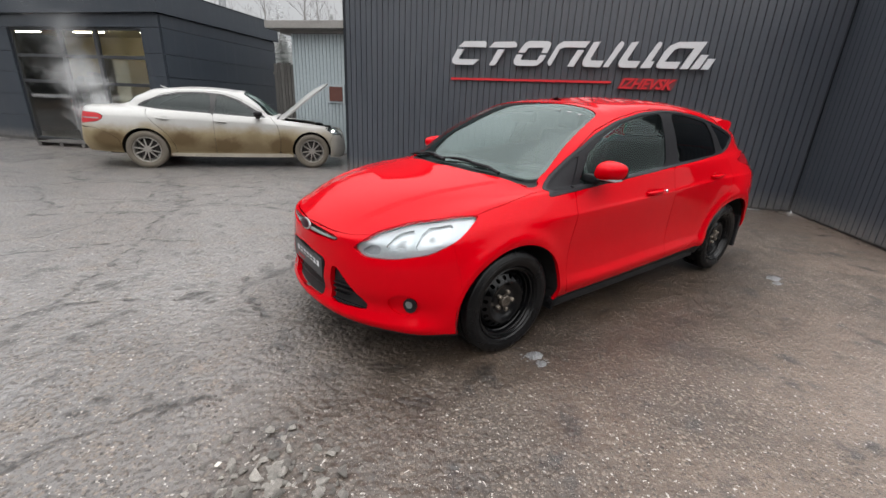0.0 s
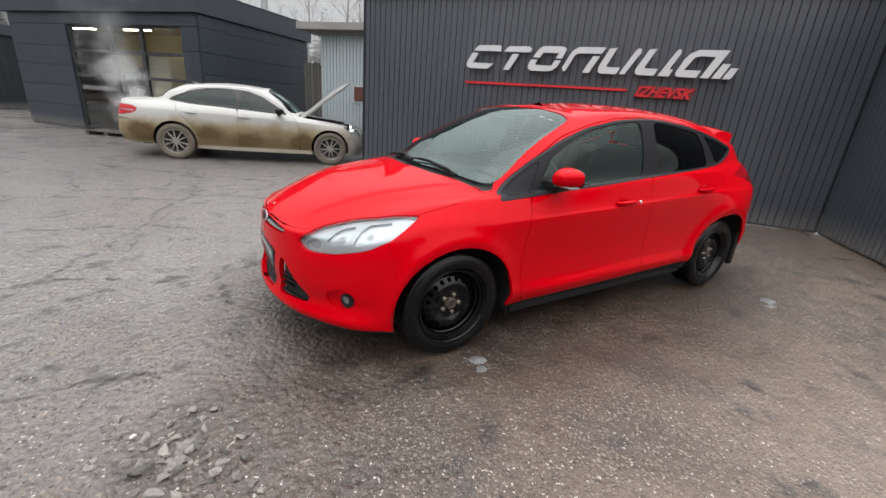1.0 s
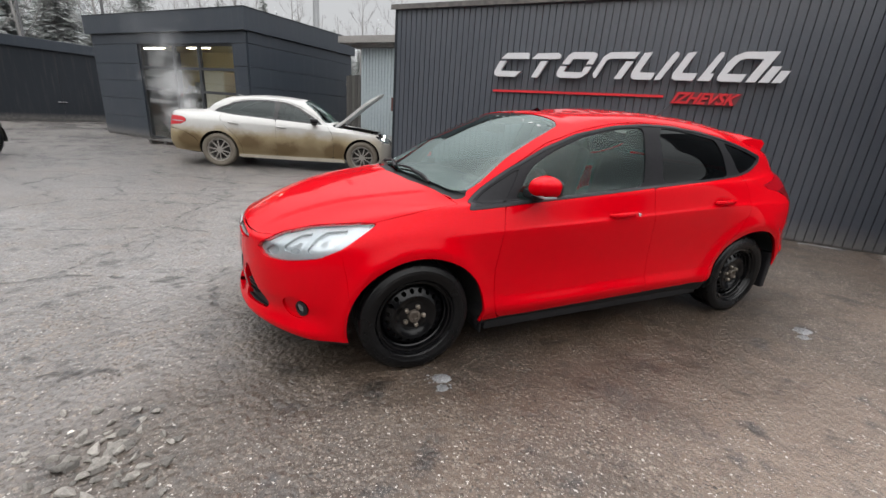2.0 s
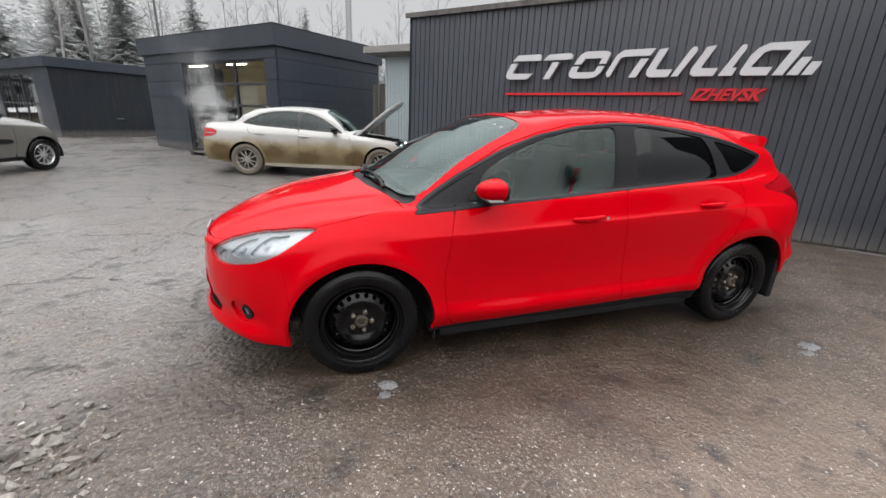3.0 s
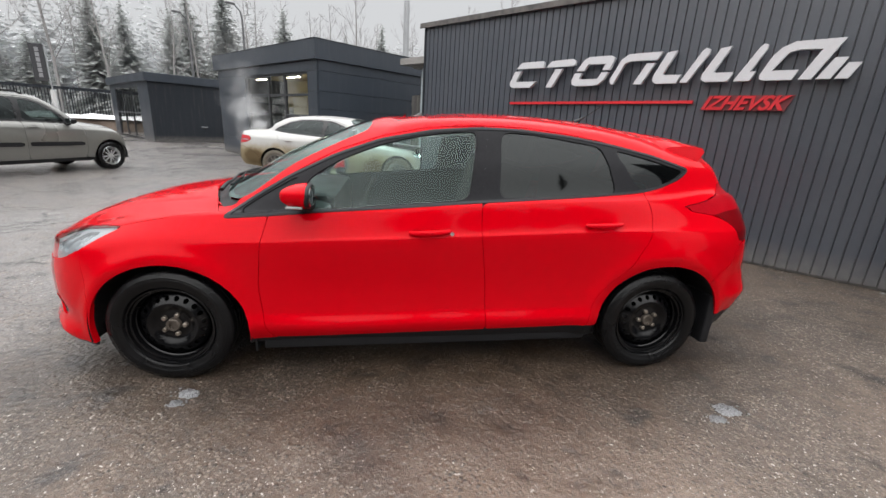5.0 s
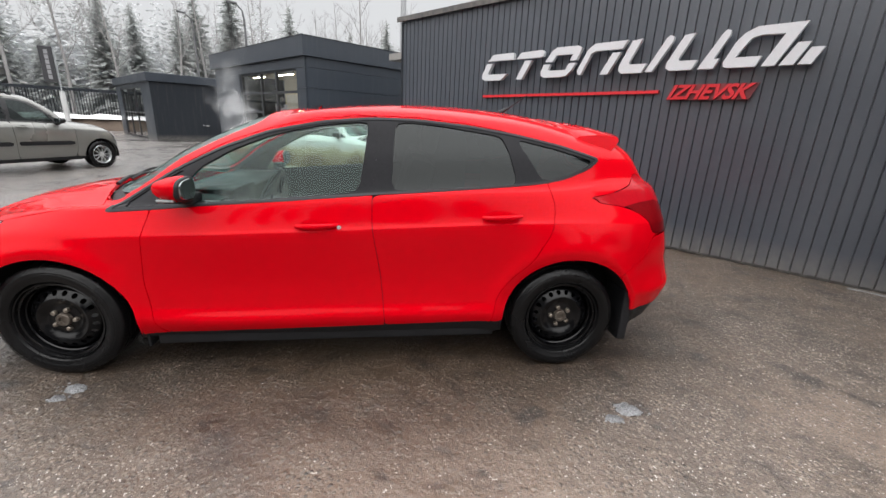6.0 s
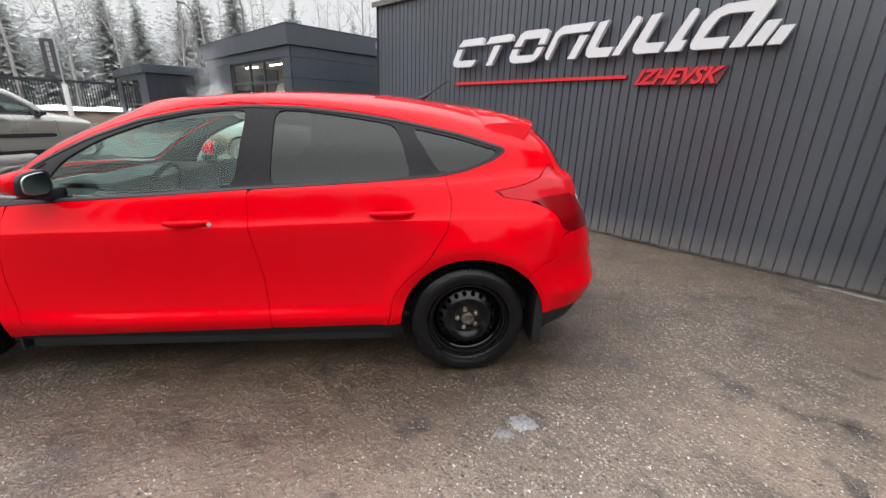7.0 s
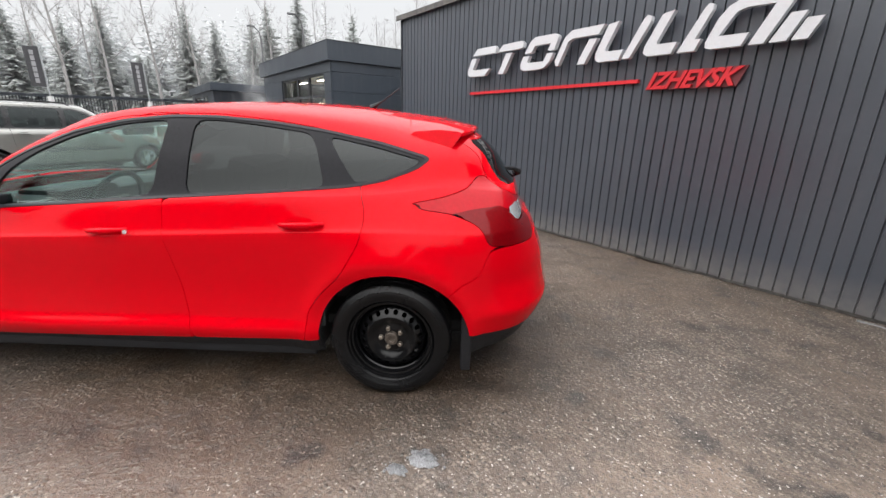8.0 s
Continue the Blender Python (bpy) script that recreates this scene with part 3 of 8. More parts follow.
def side_mirror(car, x, y, z, side, paint, w=0.20, h=0.14, d=0.11, label="", strip=None):
    """A door mirror: a rounded shell on a black foot, with the glass to the rear."""
    m = new("door_mirror")
    m.parent = car
    m.matrix_basis = pose(x, y, z) @ Matrix.Diagonal((1, side, 1, 1))
    if label:
        m["label"] = label
    bm = bmesh.new()
    bmesh.ops.create_uvsphere(bm, u_segments=28, v_segments=18, radius=1)
    for v in bm.verts:
        c = v.co
        c.x, c.y, c.z = (math.copysign(abs(t) ** 0.74, t) for t in c)
        fr = 1.0 if c.x < 0 else 0.35
        c.x *= d * fr
        k = 1 - 0.22 * max(0, -c.x / d)
        c.y = c.y * w * 0.5 * k + 0.5 * w + 0.01 * c.z
        c.z *= h * 0.5 * (1.02 - 0.26 * (c.y / w)) * k
    part("mirror_shell", bm, paint, m, "", True)

    def plate(x0, x1, k):
        b = bmesh.new()
        rows = []
        for x, q in ((x0, k), (x1 - 0.004, k), (x1, k * 0.94)):
            row = []
            for i in range(28):
                c, t = math.cos(math.tau * i / 28), math.sin(math.tau * i / 28)
                y = 0.5 * w * (1 + q * math.copysign(abs(c) ** 0.65, c))
                row.append(b.verts.new((x, y, 0.5 * h * q * math.copysign(abs(t) ** 0.65, t) * (1.02 - 0.26 * y / w))))
            rows.append(row)
        for p, r in zip(rows, rows[1:]):
            for i in range(28):
                b.faces.new((p[i], p[(i + 1) % 28], r[(i + 1) % 28], r[i]))
        b.faces.new(rows[0][::-1])
        b.faces.new(rows[-1])
        return b

    part("mirror_glass", plate(d * 0.33, d * 0.395, 0.80), MIRROR_GLASS, m, "mirror glass")
    part("mirror_back", plate(d * 0.16, d * 0.36, 0.93), BLACK_PLASTIC, m, "black mirror housing edge", True)
    bm = bmesh.new()
    add_box(bm, -0.045, 0.03, -0.075, 0.05, -h * 0.62, -h * 0.25, 0.014)
    part("mirror_foot", bm, BLACK_PLASTIC, m, "black plastic mirror foot")
    if strip:
        bm = bmesh.new()
        add_box(bm, -d * 0.66, d * 0.08, w * 0.24, w * 0.90, -h * 0.375, -h * 0.275, 0.007)
        part("indicator_strip", bm, strip, m, "clear indicator strip")
        bm = bmesh.new()
        add_box(bm, -d * 0.50, d * 0.30, w * 0.08, w * 0.72, -h * 0.46, -h * 0.38, 0.007)
        part("mirror_base", bm, BLACK_PLASTIC, m)
    return m


def door_handle(door, skin, x, z, side, mat, length=0.20):
    """A bow handle that stands off the door over a shallow cup."""
    i = np.argmin(np.hypot(skin.v[:, 0] - x, skin.v[:, 2] - z) + (skin.v[:, 1] < 0.5) * 9)
    y = skin.v[i, 1]
    h = new("door_handle")
    h.parent = door
    pts = []
    for k in range(9):
        u = k / 8
        pts.append((x + (u - 0.5) * length, side * (y + 0.004 + 0.024 * math.sin(math.pi * u) ** 0.4), z + 0.012 * (u - 0.5)))
    bm = bmesh.new()
    add_tube(bm, pts, [0.010 + 0.005 * math.sin(math.pi * k / 8) for k in range(9)], 10)
    part("handle_bow", bm, mat, h, "", True)
    bm = bmesh.new()
    n, rings = 20, []
    for r, dep in ((1.0, 0.002), (0.8, 0.0035), (0.5, 0.0045)):
        rings.append([bm.verts.new((x - 0.01 + r * length * 0.36 * math.cos(k * math.tau / n), side * (y + dep), z + r * 0.036 * math.sin(k * math.tau / n))) for k in range(n)])
    for a, b in zip(rings, rings[1:]):
        for k in range(n):
            bm.faces.new((a[k], a[(k + 1) % n], b[(k + 1) % n], b[k]))
    bm.faces.new(rings[-1])
    part("handle_cup", bm, mat, h, "", True)
    return h, y


def any_of(*fs):
    return lambda x, y, z: np.min([g(x, y, z) for g in fs], axis=0)


def all_of(*fs):
    return lambda x, y, z: np.max([g(x, y, z) for g in fs], axis=0)


def band(axis, lo, hi):
    def f(x, y, z):
        k = {"x": x, "y": np.abs(y), "z": z}[axis]
        return np.maximum(lo - k, k - hi)
    return f


def build_hatchback():
    car = thing("red_hatchback", HATCH, "bright red five-door hatchback on black steel wheels, wet, parked on asphalt", "car")
    gap = 0.0016
    skin = HATCH_SKIN
    skin = skin.drop(lambda x, y, z: np.minimum(np.hypot((x - 0.012) / 1.075, z - 0.300) - 0.350, np.hypot((x - 2.668) / 1.03, z - 0.310) - 0.366))
    dlo = area_of([(0.262, 0.864), (0.406, 0.966), (0.576, 1.074), (0.806, 1.191), (1.041, 1.280), (1.313, 1.338), (1.565, 1.363), (1.794, 1.364), (2.067, 1.344), (2.32, 1.311), (2.591, 1.260),
                   (2.83, 1.194), (2.76, 1.140), (2.602, 1.083), (2.458, 1.057), (2.104, 1.026), (1.557, 0.984), (1.147, 0.946), (0.734, 0.910), (0.514, 0.887)], "xz", 2, ("y", 0.45, 2))
    front_pane = area_of([(0.575, 0.912), (0.705, 1.085), (0.865, 1.180), (1.04, 1.250), (1.16, 1.284), (1.313, 1.317), (1.45, 1.334), (1.552, 1.342), (1.503, 0.995), (1.147, 0.962), (0.80, 0.931)], "xz", 2, ("y", 0.45, 2))
    rear_pane = area_of([(1.668, 1.009), (1.684, 1.345), (1.80, 1.345), (1.97, 1.331), (2.25, 1.296), (2.29, 1.22), (2.335, 1.054), (2.104, 1.038)], "xz", 2, ("y", 0.45, 2))
    quarter_pane = area_of([(2.335, 1.284), (2.56, 1.240), (2.785, 1.182), (2.72, 1.141), (2.61, 1.099), (2.475, 1.072)], "xz", 2, ("y", 0.45, 2))
    sail = area_of([(0.335, 0.892), (0.43, 0.960), (0.60, 1.062), (0.635, 1.075), (0.525, 0.905)], "xz", 1, ("y", 0.45, 2))
    lamp = area_of([(-0.204, 0.630), (-0.088, 0.708), (0.081, 0.761), (0.305, 0.801), (0.412, 0.808), (0.372, 0.757), (0.318, 0.702), (0.21, 0.645), (0.021, 0.603), (-0.14, 0.592)], "fz", 1, ("x", -2, 0))
    lamp_low = area_of([(-0.035, 0.645), (0.012, 0.722), (0.118, 0.752), (0.092, 0.645)], "fz", 1, ("x", -2, 0))
    lamp_high = area_of([(0.122, 0.655), (0.150, 0.758), (0.300, 0.786), (0.275, 0.712), (0.21, 0.672)], "fz", 1, ("x", -2, 0))
    lamp_box = area_of([(0.010, 0.660), (0.030, 0.706), (0.085, 0.716), (0.074, 0.660)], "fz", 1, ("x", -2, 0))
    lamp_blink = area_of([(-0.165, 0.618), (-0.10, 0.662), (-0.055, 0.655), (-0.05, 0.620), (-0.12, 0.604)], "fz", 1, ("x", -2, 0))
    tail = area_of([(1.356, 0.993), (1.50, 1.022), (1.62, 1.062), (1.72, 1.126), (1.79, 1.058), (1.88, 1.015), (2.05, 0.99), (2.10, 0.88), (2.0, 0.79), (1.604, 0.809), (1.585, 0.902), (1.501, 0.953), (1.40, 0.968)], "rz", 2, ("x", 2.5, 9))
    tail_white = area_of([(1.755, 0.968), (1.86, 0.985), (2.06, 0.975), (2.07, 0.915), (1.825, 0.905)], "rz", 1, ("x", 2.5, 9))
    tail_low = area_of([(1.45, 0.940), (1.60, 0.975), (1.74, 0.985), (1.82, 0.90), (2.2, 0.90), (2.2, 0.7), (1.45, 0.7)], "rz", 1, ("x", 2.5, 9))
    hood = area_of([(-0.81, -0.1), (-0.81, 0), (-0.78, 0.25), (-0.735, 0.40), (-0.66, 0.50), (-0.50, 0.635), (-0.245, 0.765), (0.0, 0.777), (0.25, 0.765), (0.19, 0.60), (0.10, 0.34), (0.06, 0), (0.06, -0.1)], "xy", 1, ("z", 0.668, 1.02))
    screen = area_of([(0.125, -0.1), (0.125, 0), (0.165, 0.34), (0.245, 0.60), (0.315, 0.66), (0.37, 0.665), (0.965, 0.55), (0.99, 0.49), (0.99, 0), (0.99, -0.1)], "xy", 1, ("z", 0.9, 2))
    cowl = area_of([(0.06, -0.1), (0.06, 0), (0.10, 0.34), (0.19, 0.60), (0.25, 0.70), (0.305, 0.70), (0.325, 0.665), (0.245, 0.60), (0.165, 0.34), (0.125, 0), (0.125, -0.1)], "xy", 0, ("z", 0.88, 1.02))
    bumper = area_of([(-0.9, 0.0), (-0.9, 0.672), (-0.29, 0.672), (-0.204, 0.630), (-0.14, 0.593), (0.021, 0.610), (0.205, 0.660), (0.31, 0.705), (0.33, 0.62), (0.35, 0.55), (0.45, 0.0)], "fz", 1, ("x", -2, 0))
    front_door = area_of([(0.505, 0.238), (0.465, 0.30), (0.441, 0.53), (0.467, 0.765), (0.50, 0.89), (0.62, 1.10), (0.83, 1.215), (1.06, 1.296), (1.30, 1.35), (1.612, 1.37), (1.572, 0.984), (1.572, 0.83), (1.614, 0.567), (1.64, 0.25)], "xz", 1, ("y", 0.4, 2))
    rear_door = area_of([(1.45, 0.255), (1.42, 0.6), (1.40, 0.99), (1.42, 1.37), (1.80, 1.372), (2.067, 1.35), (2.29, 1.318), (2.49, 1.10), (2.537, 0.946), (2.516, 0.822), (2.417, 0.652), (2.32, 0.56), (2.25, 0.46), (2.22, 0.28)], "xz", 1, ("y", 0.4, 2))
    sill = lambda x, y, z: np.maximum(z - (0.214 + 0.037 * x), np.maximum(0.2 - x, x - 2.5))
    rear_bumper = area_of([(2.96, 0.0), (2.93, 0.58), (2.98, 0.622), (3.08, 0.67), (3.11, 0.78), (3.18, 0.80), (3.9, 0.80), (3.9, 0.0)], "xz", 1)
    tailgate = area_of([(-0.1, 0.805), (0.0, 0.805), (0.58, 0.805), (0.64, 1.0), (0.62, 1.12), (0.545, 1.28), (0.50, 1.5), (0.0, 1.5), (-0.1, 1.5)], "yz", 1, ("x", 2.88, 9))
    rear_glass = area_of([(-0.1, 1.05), (0.0, 1.05), (0.56, 1.06), (0.555, 1.17), (0.50, 1.275), (0.0, 1.29), (-0.1, 1.29)], "yz", 1, ("x", 2.9, 9))
    low_grille = area_of([(-0.1, 0.275), (0.0, 0.275), (0.235, 0.285), (0.27, 0.52), (0.0, 0.545), (-0.1, 0.545)], "yz", 1, ("x", -2, -0.4))
    side_grille = area_of([(0.300, 0.290), (0.322, 0.49), (0.345, 0.505), (0.385, 0.485), (0.555, 0.325), (0.535, 0.305)], "yz", 1, ("x", -2, -0.4))
    slot = area_of([(-0.1, 0.622), (0, 0.622), (0.17, 0.625), (0.33, 0.632), (0.365, 0.648), (0.34, 0.663), (0.17, 0.668), (0, 0.668), (-0.1, 0.668)], "yz", 1, ("x", -2, -0.4))
    slot_bar = area_of([(-0.1, 0.636), (0, 0.636), (0.17, 0.638), (0.335, 0.641), (0.345, 0.651), (0.17, 0.655), (0, 0.654), (-0.1, 0.654)], "yz", 0, ("x", -2, -0.4))

    def disc(cf, cz, rf, rz):
        return lambda x, y, z: np.maximum((np.hypot(((x + np.abs(y)) * 0.7071 - cf) / rf, (z - cz) / rz) - 1) * min(rf, rz), x)

    fog_dish, fog_rim, fog_lens = disc(0.085, 0.372, 0.085, 0.056), disc(0.116, 0.370, 0.036, 0.041), disc(0.108, 0.371, 0.021, 0.026)
    lip = lambda x, y, z: np.maximum(z - 0.222, x + 0.3)
    panes = (front_pane, rear_pane, quarter_pane, sail)

    rest = skin.drop(grown(any_of(hood, bumper, front_door, rear_door, rear_bumper, tailgate, lamp, tail, screen, dlo, sill, cowl), gap))
    rest.both().build("body_shell", RED, car, "", 0.02)
    skin.keep(grown(hood, -gap)).drop(grown(any_of(lamp, screen, cowl), gap)).both().build("hood", RED, car, "red bonnet beaded with rain", 0.015)
    skin.keep(cowl).pushed(-0.022).both().build("scuttle_panel", BLACK_PLASTIC, car, "black plastic scuttle panel")
    b = skin.keep(grown(bumper, 0.0008)).drop(grown(any_of(lamp, hood), gap)).drop(any_of(low_grille, side_grille, slot, fog_dish, lip))
    bump = b.both().build("front_bumper", RED, car, "", 0.03)
    skin.keep(lip).pushed(-0.004).both().build("front_lip", BLACK_PLASTIC, bump, "unpainted black plastic lip", 0.02)
    skin.keep(low_grille).pushed(-0.035).both().build("lower_grille", DARK_INSIDE, bump, "black plastic grille")
    for k in range(6):
        half = skin.keep(all_of(low_grille, band("z", 0.295 + k * 0.042, 0.307 + k * 0.042))).pushed(-0.012)
        half.build("grille_slat", BLACK_PLASTIC, bump)
        half.mirrored().build("grille_slat", BLACK_PLASTIC, bump)
    ug = skin.keep(slot).pushed(-0.025).both().build("upper_grille", DARK_INSIDE, bump, "slim black grille slot")
    skin.keep(slot_bar).pushed(-0.006).both().build("chrome_bar", REFLECTOR, ug, "chrome bar", 0.02)
    rb = skin.keep(grown(rear_bumper, -gap)).drop(grown(tail, gap))
    black = lambda x, y, z: z - 0.365 - 0.02 * (x - 3.1)
    rbo = rb.drop(black).both().build("rear_bumper", RED, car, "", 0.02)
    rb.keep(black).pushed(-0.004).both().build("bumper_insert", BLACK_PLASTIC, rbo, "unpainted black lower bumper", 0.02)
    tg = skin.keep(grown(tailgate, -gap)).drop(grown(any_of(tail, rear_bumper), gap)).drop(rear_glass).both().build("tailgate", RED, car, "", 0.015)
    skin.keep(rear_glass).pushed(-0.003).both().build("rear_window", DARK_GLASS, tg, "dark tinted rear window")
    ws = skin.keep(grown(screen, 0.001)).pushed(-0.004)
    wo = ws.both().build("windscreen", SCREEN_GLASS, car, "pale green windscreen with rain marks")
    edge = skin.keep(screen).drop(grown(screen, -0.022)).pushed(-0.007)
    edge.both().build("screen_border", BLACK_PLASTIC, wo, "black printed border")
    # pale marks of a sun strip along the top of the windscreen
    for k in range(7):
        y0 = -0.475 + 0.085 * k
        full = ws.both().pushed(0.002)
        full.keep(lambda x, y, z, a=y0, q=k: np.maximum(np.maximum(np.abs(y - a - 0.3 * (x - 0.88)) - 0.019, np.abs(x - 0.885) - 0.013), np.full(len(x), -1.0))).build("sun_strip_mark", STRIP_PALE, wo)
    skin.drop(grown(any_of(screen, dlo, rear_glass, cowl), -0.006)).keep(lambda x, y, z: np.maximum(np.maximum(0.93 - z, 0.32 - x), x - 2.95)).pushed(-0.024).both().build("pillar_lining", SEAT, car, "charcoal pillar lining")
    skin.keep(sill).pushed(-0.006).both().build("side_sill", BLACK_PLASTIC, car, "unpainted black side sill", 0.03)
    for side in (-1, 1):
        flip = (lambda s: s.mirrored()) if side < 0 else (lambda s: s)
        fd = flip(skin.keep(grown(front_door, -gap)).drop(grown(any_of(dlo, sill), gap))).build("front_door", RED, car, "", 0.015)
        rd = flip(skin.keep(grown(rear_door, -gap)).drop(grown(any_of(dlo, sill, front_door), gap))).build("rear_door", RED, car, "", 0.015)
        seam = lambda x, y, z: np.minimum(np.abs(front_door(x, y, z)), np.abs(rear_door(x, y, z)) + (x < 1.9) * 9) - 0.003
        trim = skin.keep(dlo).drop(any_of(*panes))
        rubber = lambda x, y, z: -dlo(x, y, z) - 0.012
        so = flip(trim.drop(rubber).drop(seam).pushed(-0.002)).build("window_surround", PILLAR_BLACK, car, "black window frames and pillar covers", 0.012)
        flip(trim.keep(rubber).pushed(0.002)).build("window_trim", TRIM_GREY, so, "grey-black window trim", 0.008)
        for p, nm, o, gl, lb in ((front_pane, "front_side_window", fd, WINDOW_GLASS, "clear greenish front side window"), (rear_pane, "rear_side_window", rd, DARK_GLASS, "dark tinted rear side window"),
                                 (quarter_pane, "quarter_window", car, DARK_GLASS, "dark tinted quarter window"), (sail, "front_quarter_window", car, PILLAR_BLACK, "small dark corner window ahead of the mirror")):
            flip(skin.keep(p).pushed(-0.008)).build(nm, gl, o, lb)
        hl = flip(skin.keep(grown(lamp, -gap)).pushed(-0.002)).build("headlight", LAMP_GLASS, car, "large swept clear headlight with silver inside")
        flip(skin.keep(lamp).drop(any_of(lamp_low, lamp_high, lamp_blink)).pushed(-0.022)).build("lamp_bezel", LAMP_SILVER, hl, "satin silver bezel", 0.05)
        for chamber in (lamp_low, lamp_high):
            flip(skin.keep(chamber).pushed(-0.034)).build("reflector", REFLECTOR, hl, "grey mirror reflector")
        flip(skin.keep(lambda x, y, z: np.maximum(np.hypot((x + np.abs(y)) * 0.7071 - 0.205, z - 0.722) - 0.026, x)).pushed(-0.034)).build("lamp_lens", LAMP_WHITE, hl, "round clear main beam lens", 0.012)
        flip(skin.keep(lamp_box).pushed(-0.034)).build("lamp_lens", LAMP_WHITE, hl, "clear stepped lens", 0.02)
        flip(skin.keep(lamp_blink).pushed(-0.035)).build("indicator", LAMP_WHITE, hl, "clear indicator")
        tl = flip(skin.keep(grown(tail, -gap)).drop(any_of(tail_white, tail_low))).build("tail_light", TAIL_RED, car, "wide red wraparound rear light", 0.012)
        flip(skin.keep(all_of(grown(tail, -gap), tail_low)).drop(tail_white)).build("stop_lamp", TAIL_DARK, tl, "dark red lower lamp")
        flip(skin.keep(tail_white)).build("reversing_lamp", LAMP_WHITE, tl, "white reversing lamp")
        sg = flip(skin.keep(side_grille).pushed(-0.035)).build("side_grille", DARK_INSIDE, bump, "black ribbed side grille")
        for k in range(6):
            flip(skin.keep(all_of(side_grille, band("z", 0.300 + k * 0.034, 0.312 + k * 0.034))).pushed(-0.010)).build("grille_slat", BLACK_PLASTIC, sg, "", 0.02)
        fg = flip(skin.keep(fog_dish).drop(fog_rim).pushed(-0.012)).build("fog_lamp_dish", RED, bump, "", 0.02)
        flip(skin.keep(fog_rim).drop(fog_lens).pushed(-0.004)).build("fog_lamp_rim", BLACK_PLASTIC, fg, "", 0.03)
        flip(skin.keep(fog_lens).pushed(-0.014)).build("fog_lamp_lens", LAMP_SILVER, fg, "clear fog lamp")
        side_mirror(car, 0.688, side * 0.815, 1.004, side, RED, 0.185, 0.134, 0.105, "red door mirror with a clear indicator strip", LAMP_WHITE)
        for d, x, z in ((fd, 1.30, 0.833), (rd, 2.245, 0.893)):
            h, y = door_handle(d, skin, x, z, side, RED, 0.205)
            if d == fd:
                bm = bmesh.new()
                add_lathe(bm, [(-0.004, 0.012), (-0.012, 0.011), (-0.013, 0.0005)], 14)
                bmesh.ops.translate(bm, verts=bm.verts, vec=(x + 0.112, 0, z))
                for v in bm.verts:
                    v.co.y = side * (y + 0.022 - v.co.y)
                part("door_lock", bm, CHROME, h, "chrome lock barrel", True)
        part("mud_flap", box_bm(3.000, 3.052, min(side * 0.66, side * 0.872), max(side * 0.66, side * 0.872), 0.165, 0.47, 0.012), BLACK_PLASTIC, car, "black rubber mud flap")
        part("mud_flap", box_bm(0.396, 0.408, min(side * 0.70, side * 0.845), max(side * 0.70, side * 0.845), 0.15, 0.36, 0.004), BLACK_PLASTIC, car, "black rubber mud flap")
        part("side_sill", box_bm(0.44, 2.26, min(side * 0.745, side * 0.828), max(side * 0.745, side * 0.828), 0.158, 0.222, 0.012, pose(0, 0, -0.012, 0, -1.0, 0)), BLACK_PLASTIC, car, "unpainted black side sill")
    for x, z, r in ((0.012, 0.300, 0.385), (2.668, 0.31, 0.385)):
        wheel_well(car, x, z, r, 0.55, 0.87)
    for x in (0, 2.648):
        for side in (-1, 1):
            car_wheel(car, x, side * 0.770, 0.303, side, 0.304, 0.212, 0.205, wheel_rim_steel, BLACK_STEEL, 0, 20 + 40 * x)
    bm = bmesh.new()
    add_box(bm, -0.66, 3.25, -0.55, 0.55, 0.20, 0.30, 0.03)
    part("floor_pan", bm, DARK_INSIDE, car, "dark underbody")
    part("floor_pan", box_bm(0.42, 2.25, -0.80, 0.80, 0.205, 0.30, 0.02), DARK_INSIDE, car)
    hatch_fittings(car, tg, bump)
    hatch_cabin(car)
    return car


def top_of(skin, x, y):
    i = np.argmin(np.hypot(skin.v[:, 0] - x, skin.v[:, 1] - abs(y)) + (skin.v[:, 2] < 0.9) * 9)
    return skin.v[i, 2]


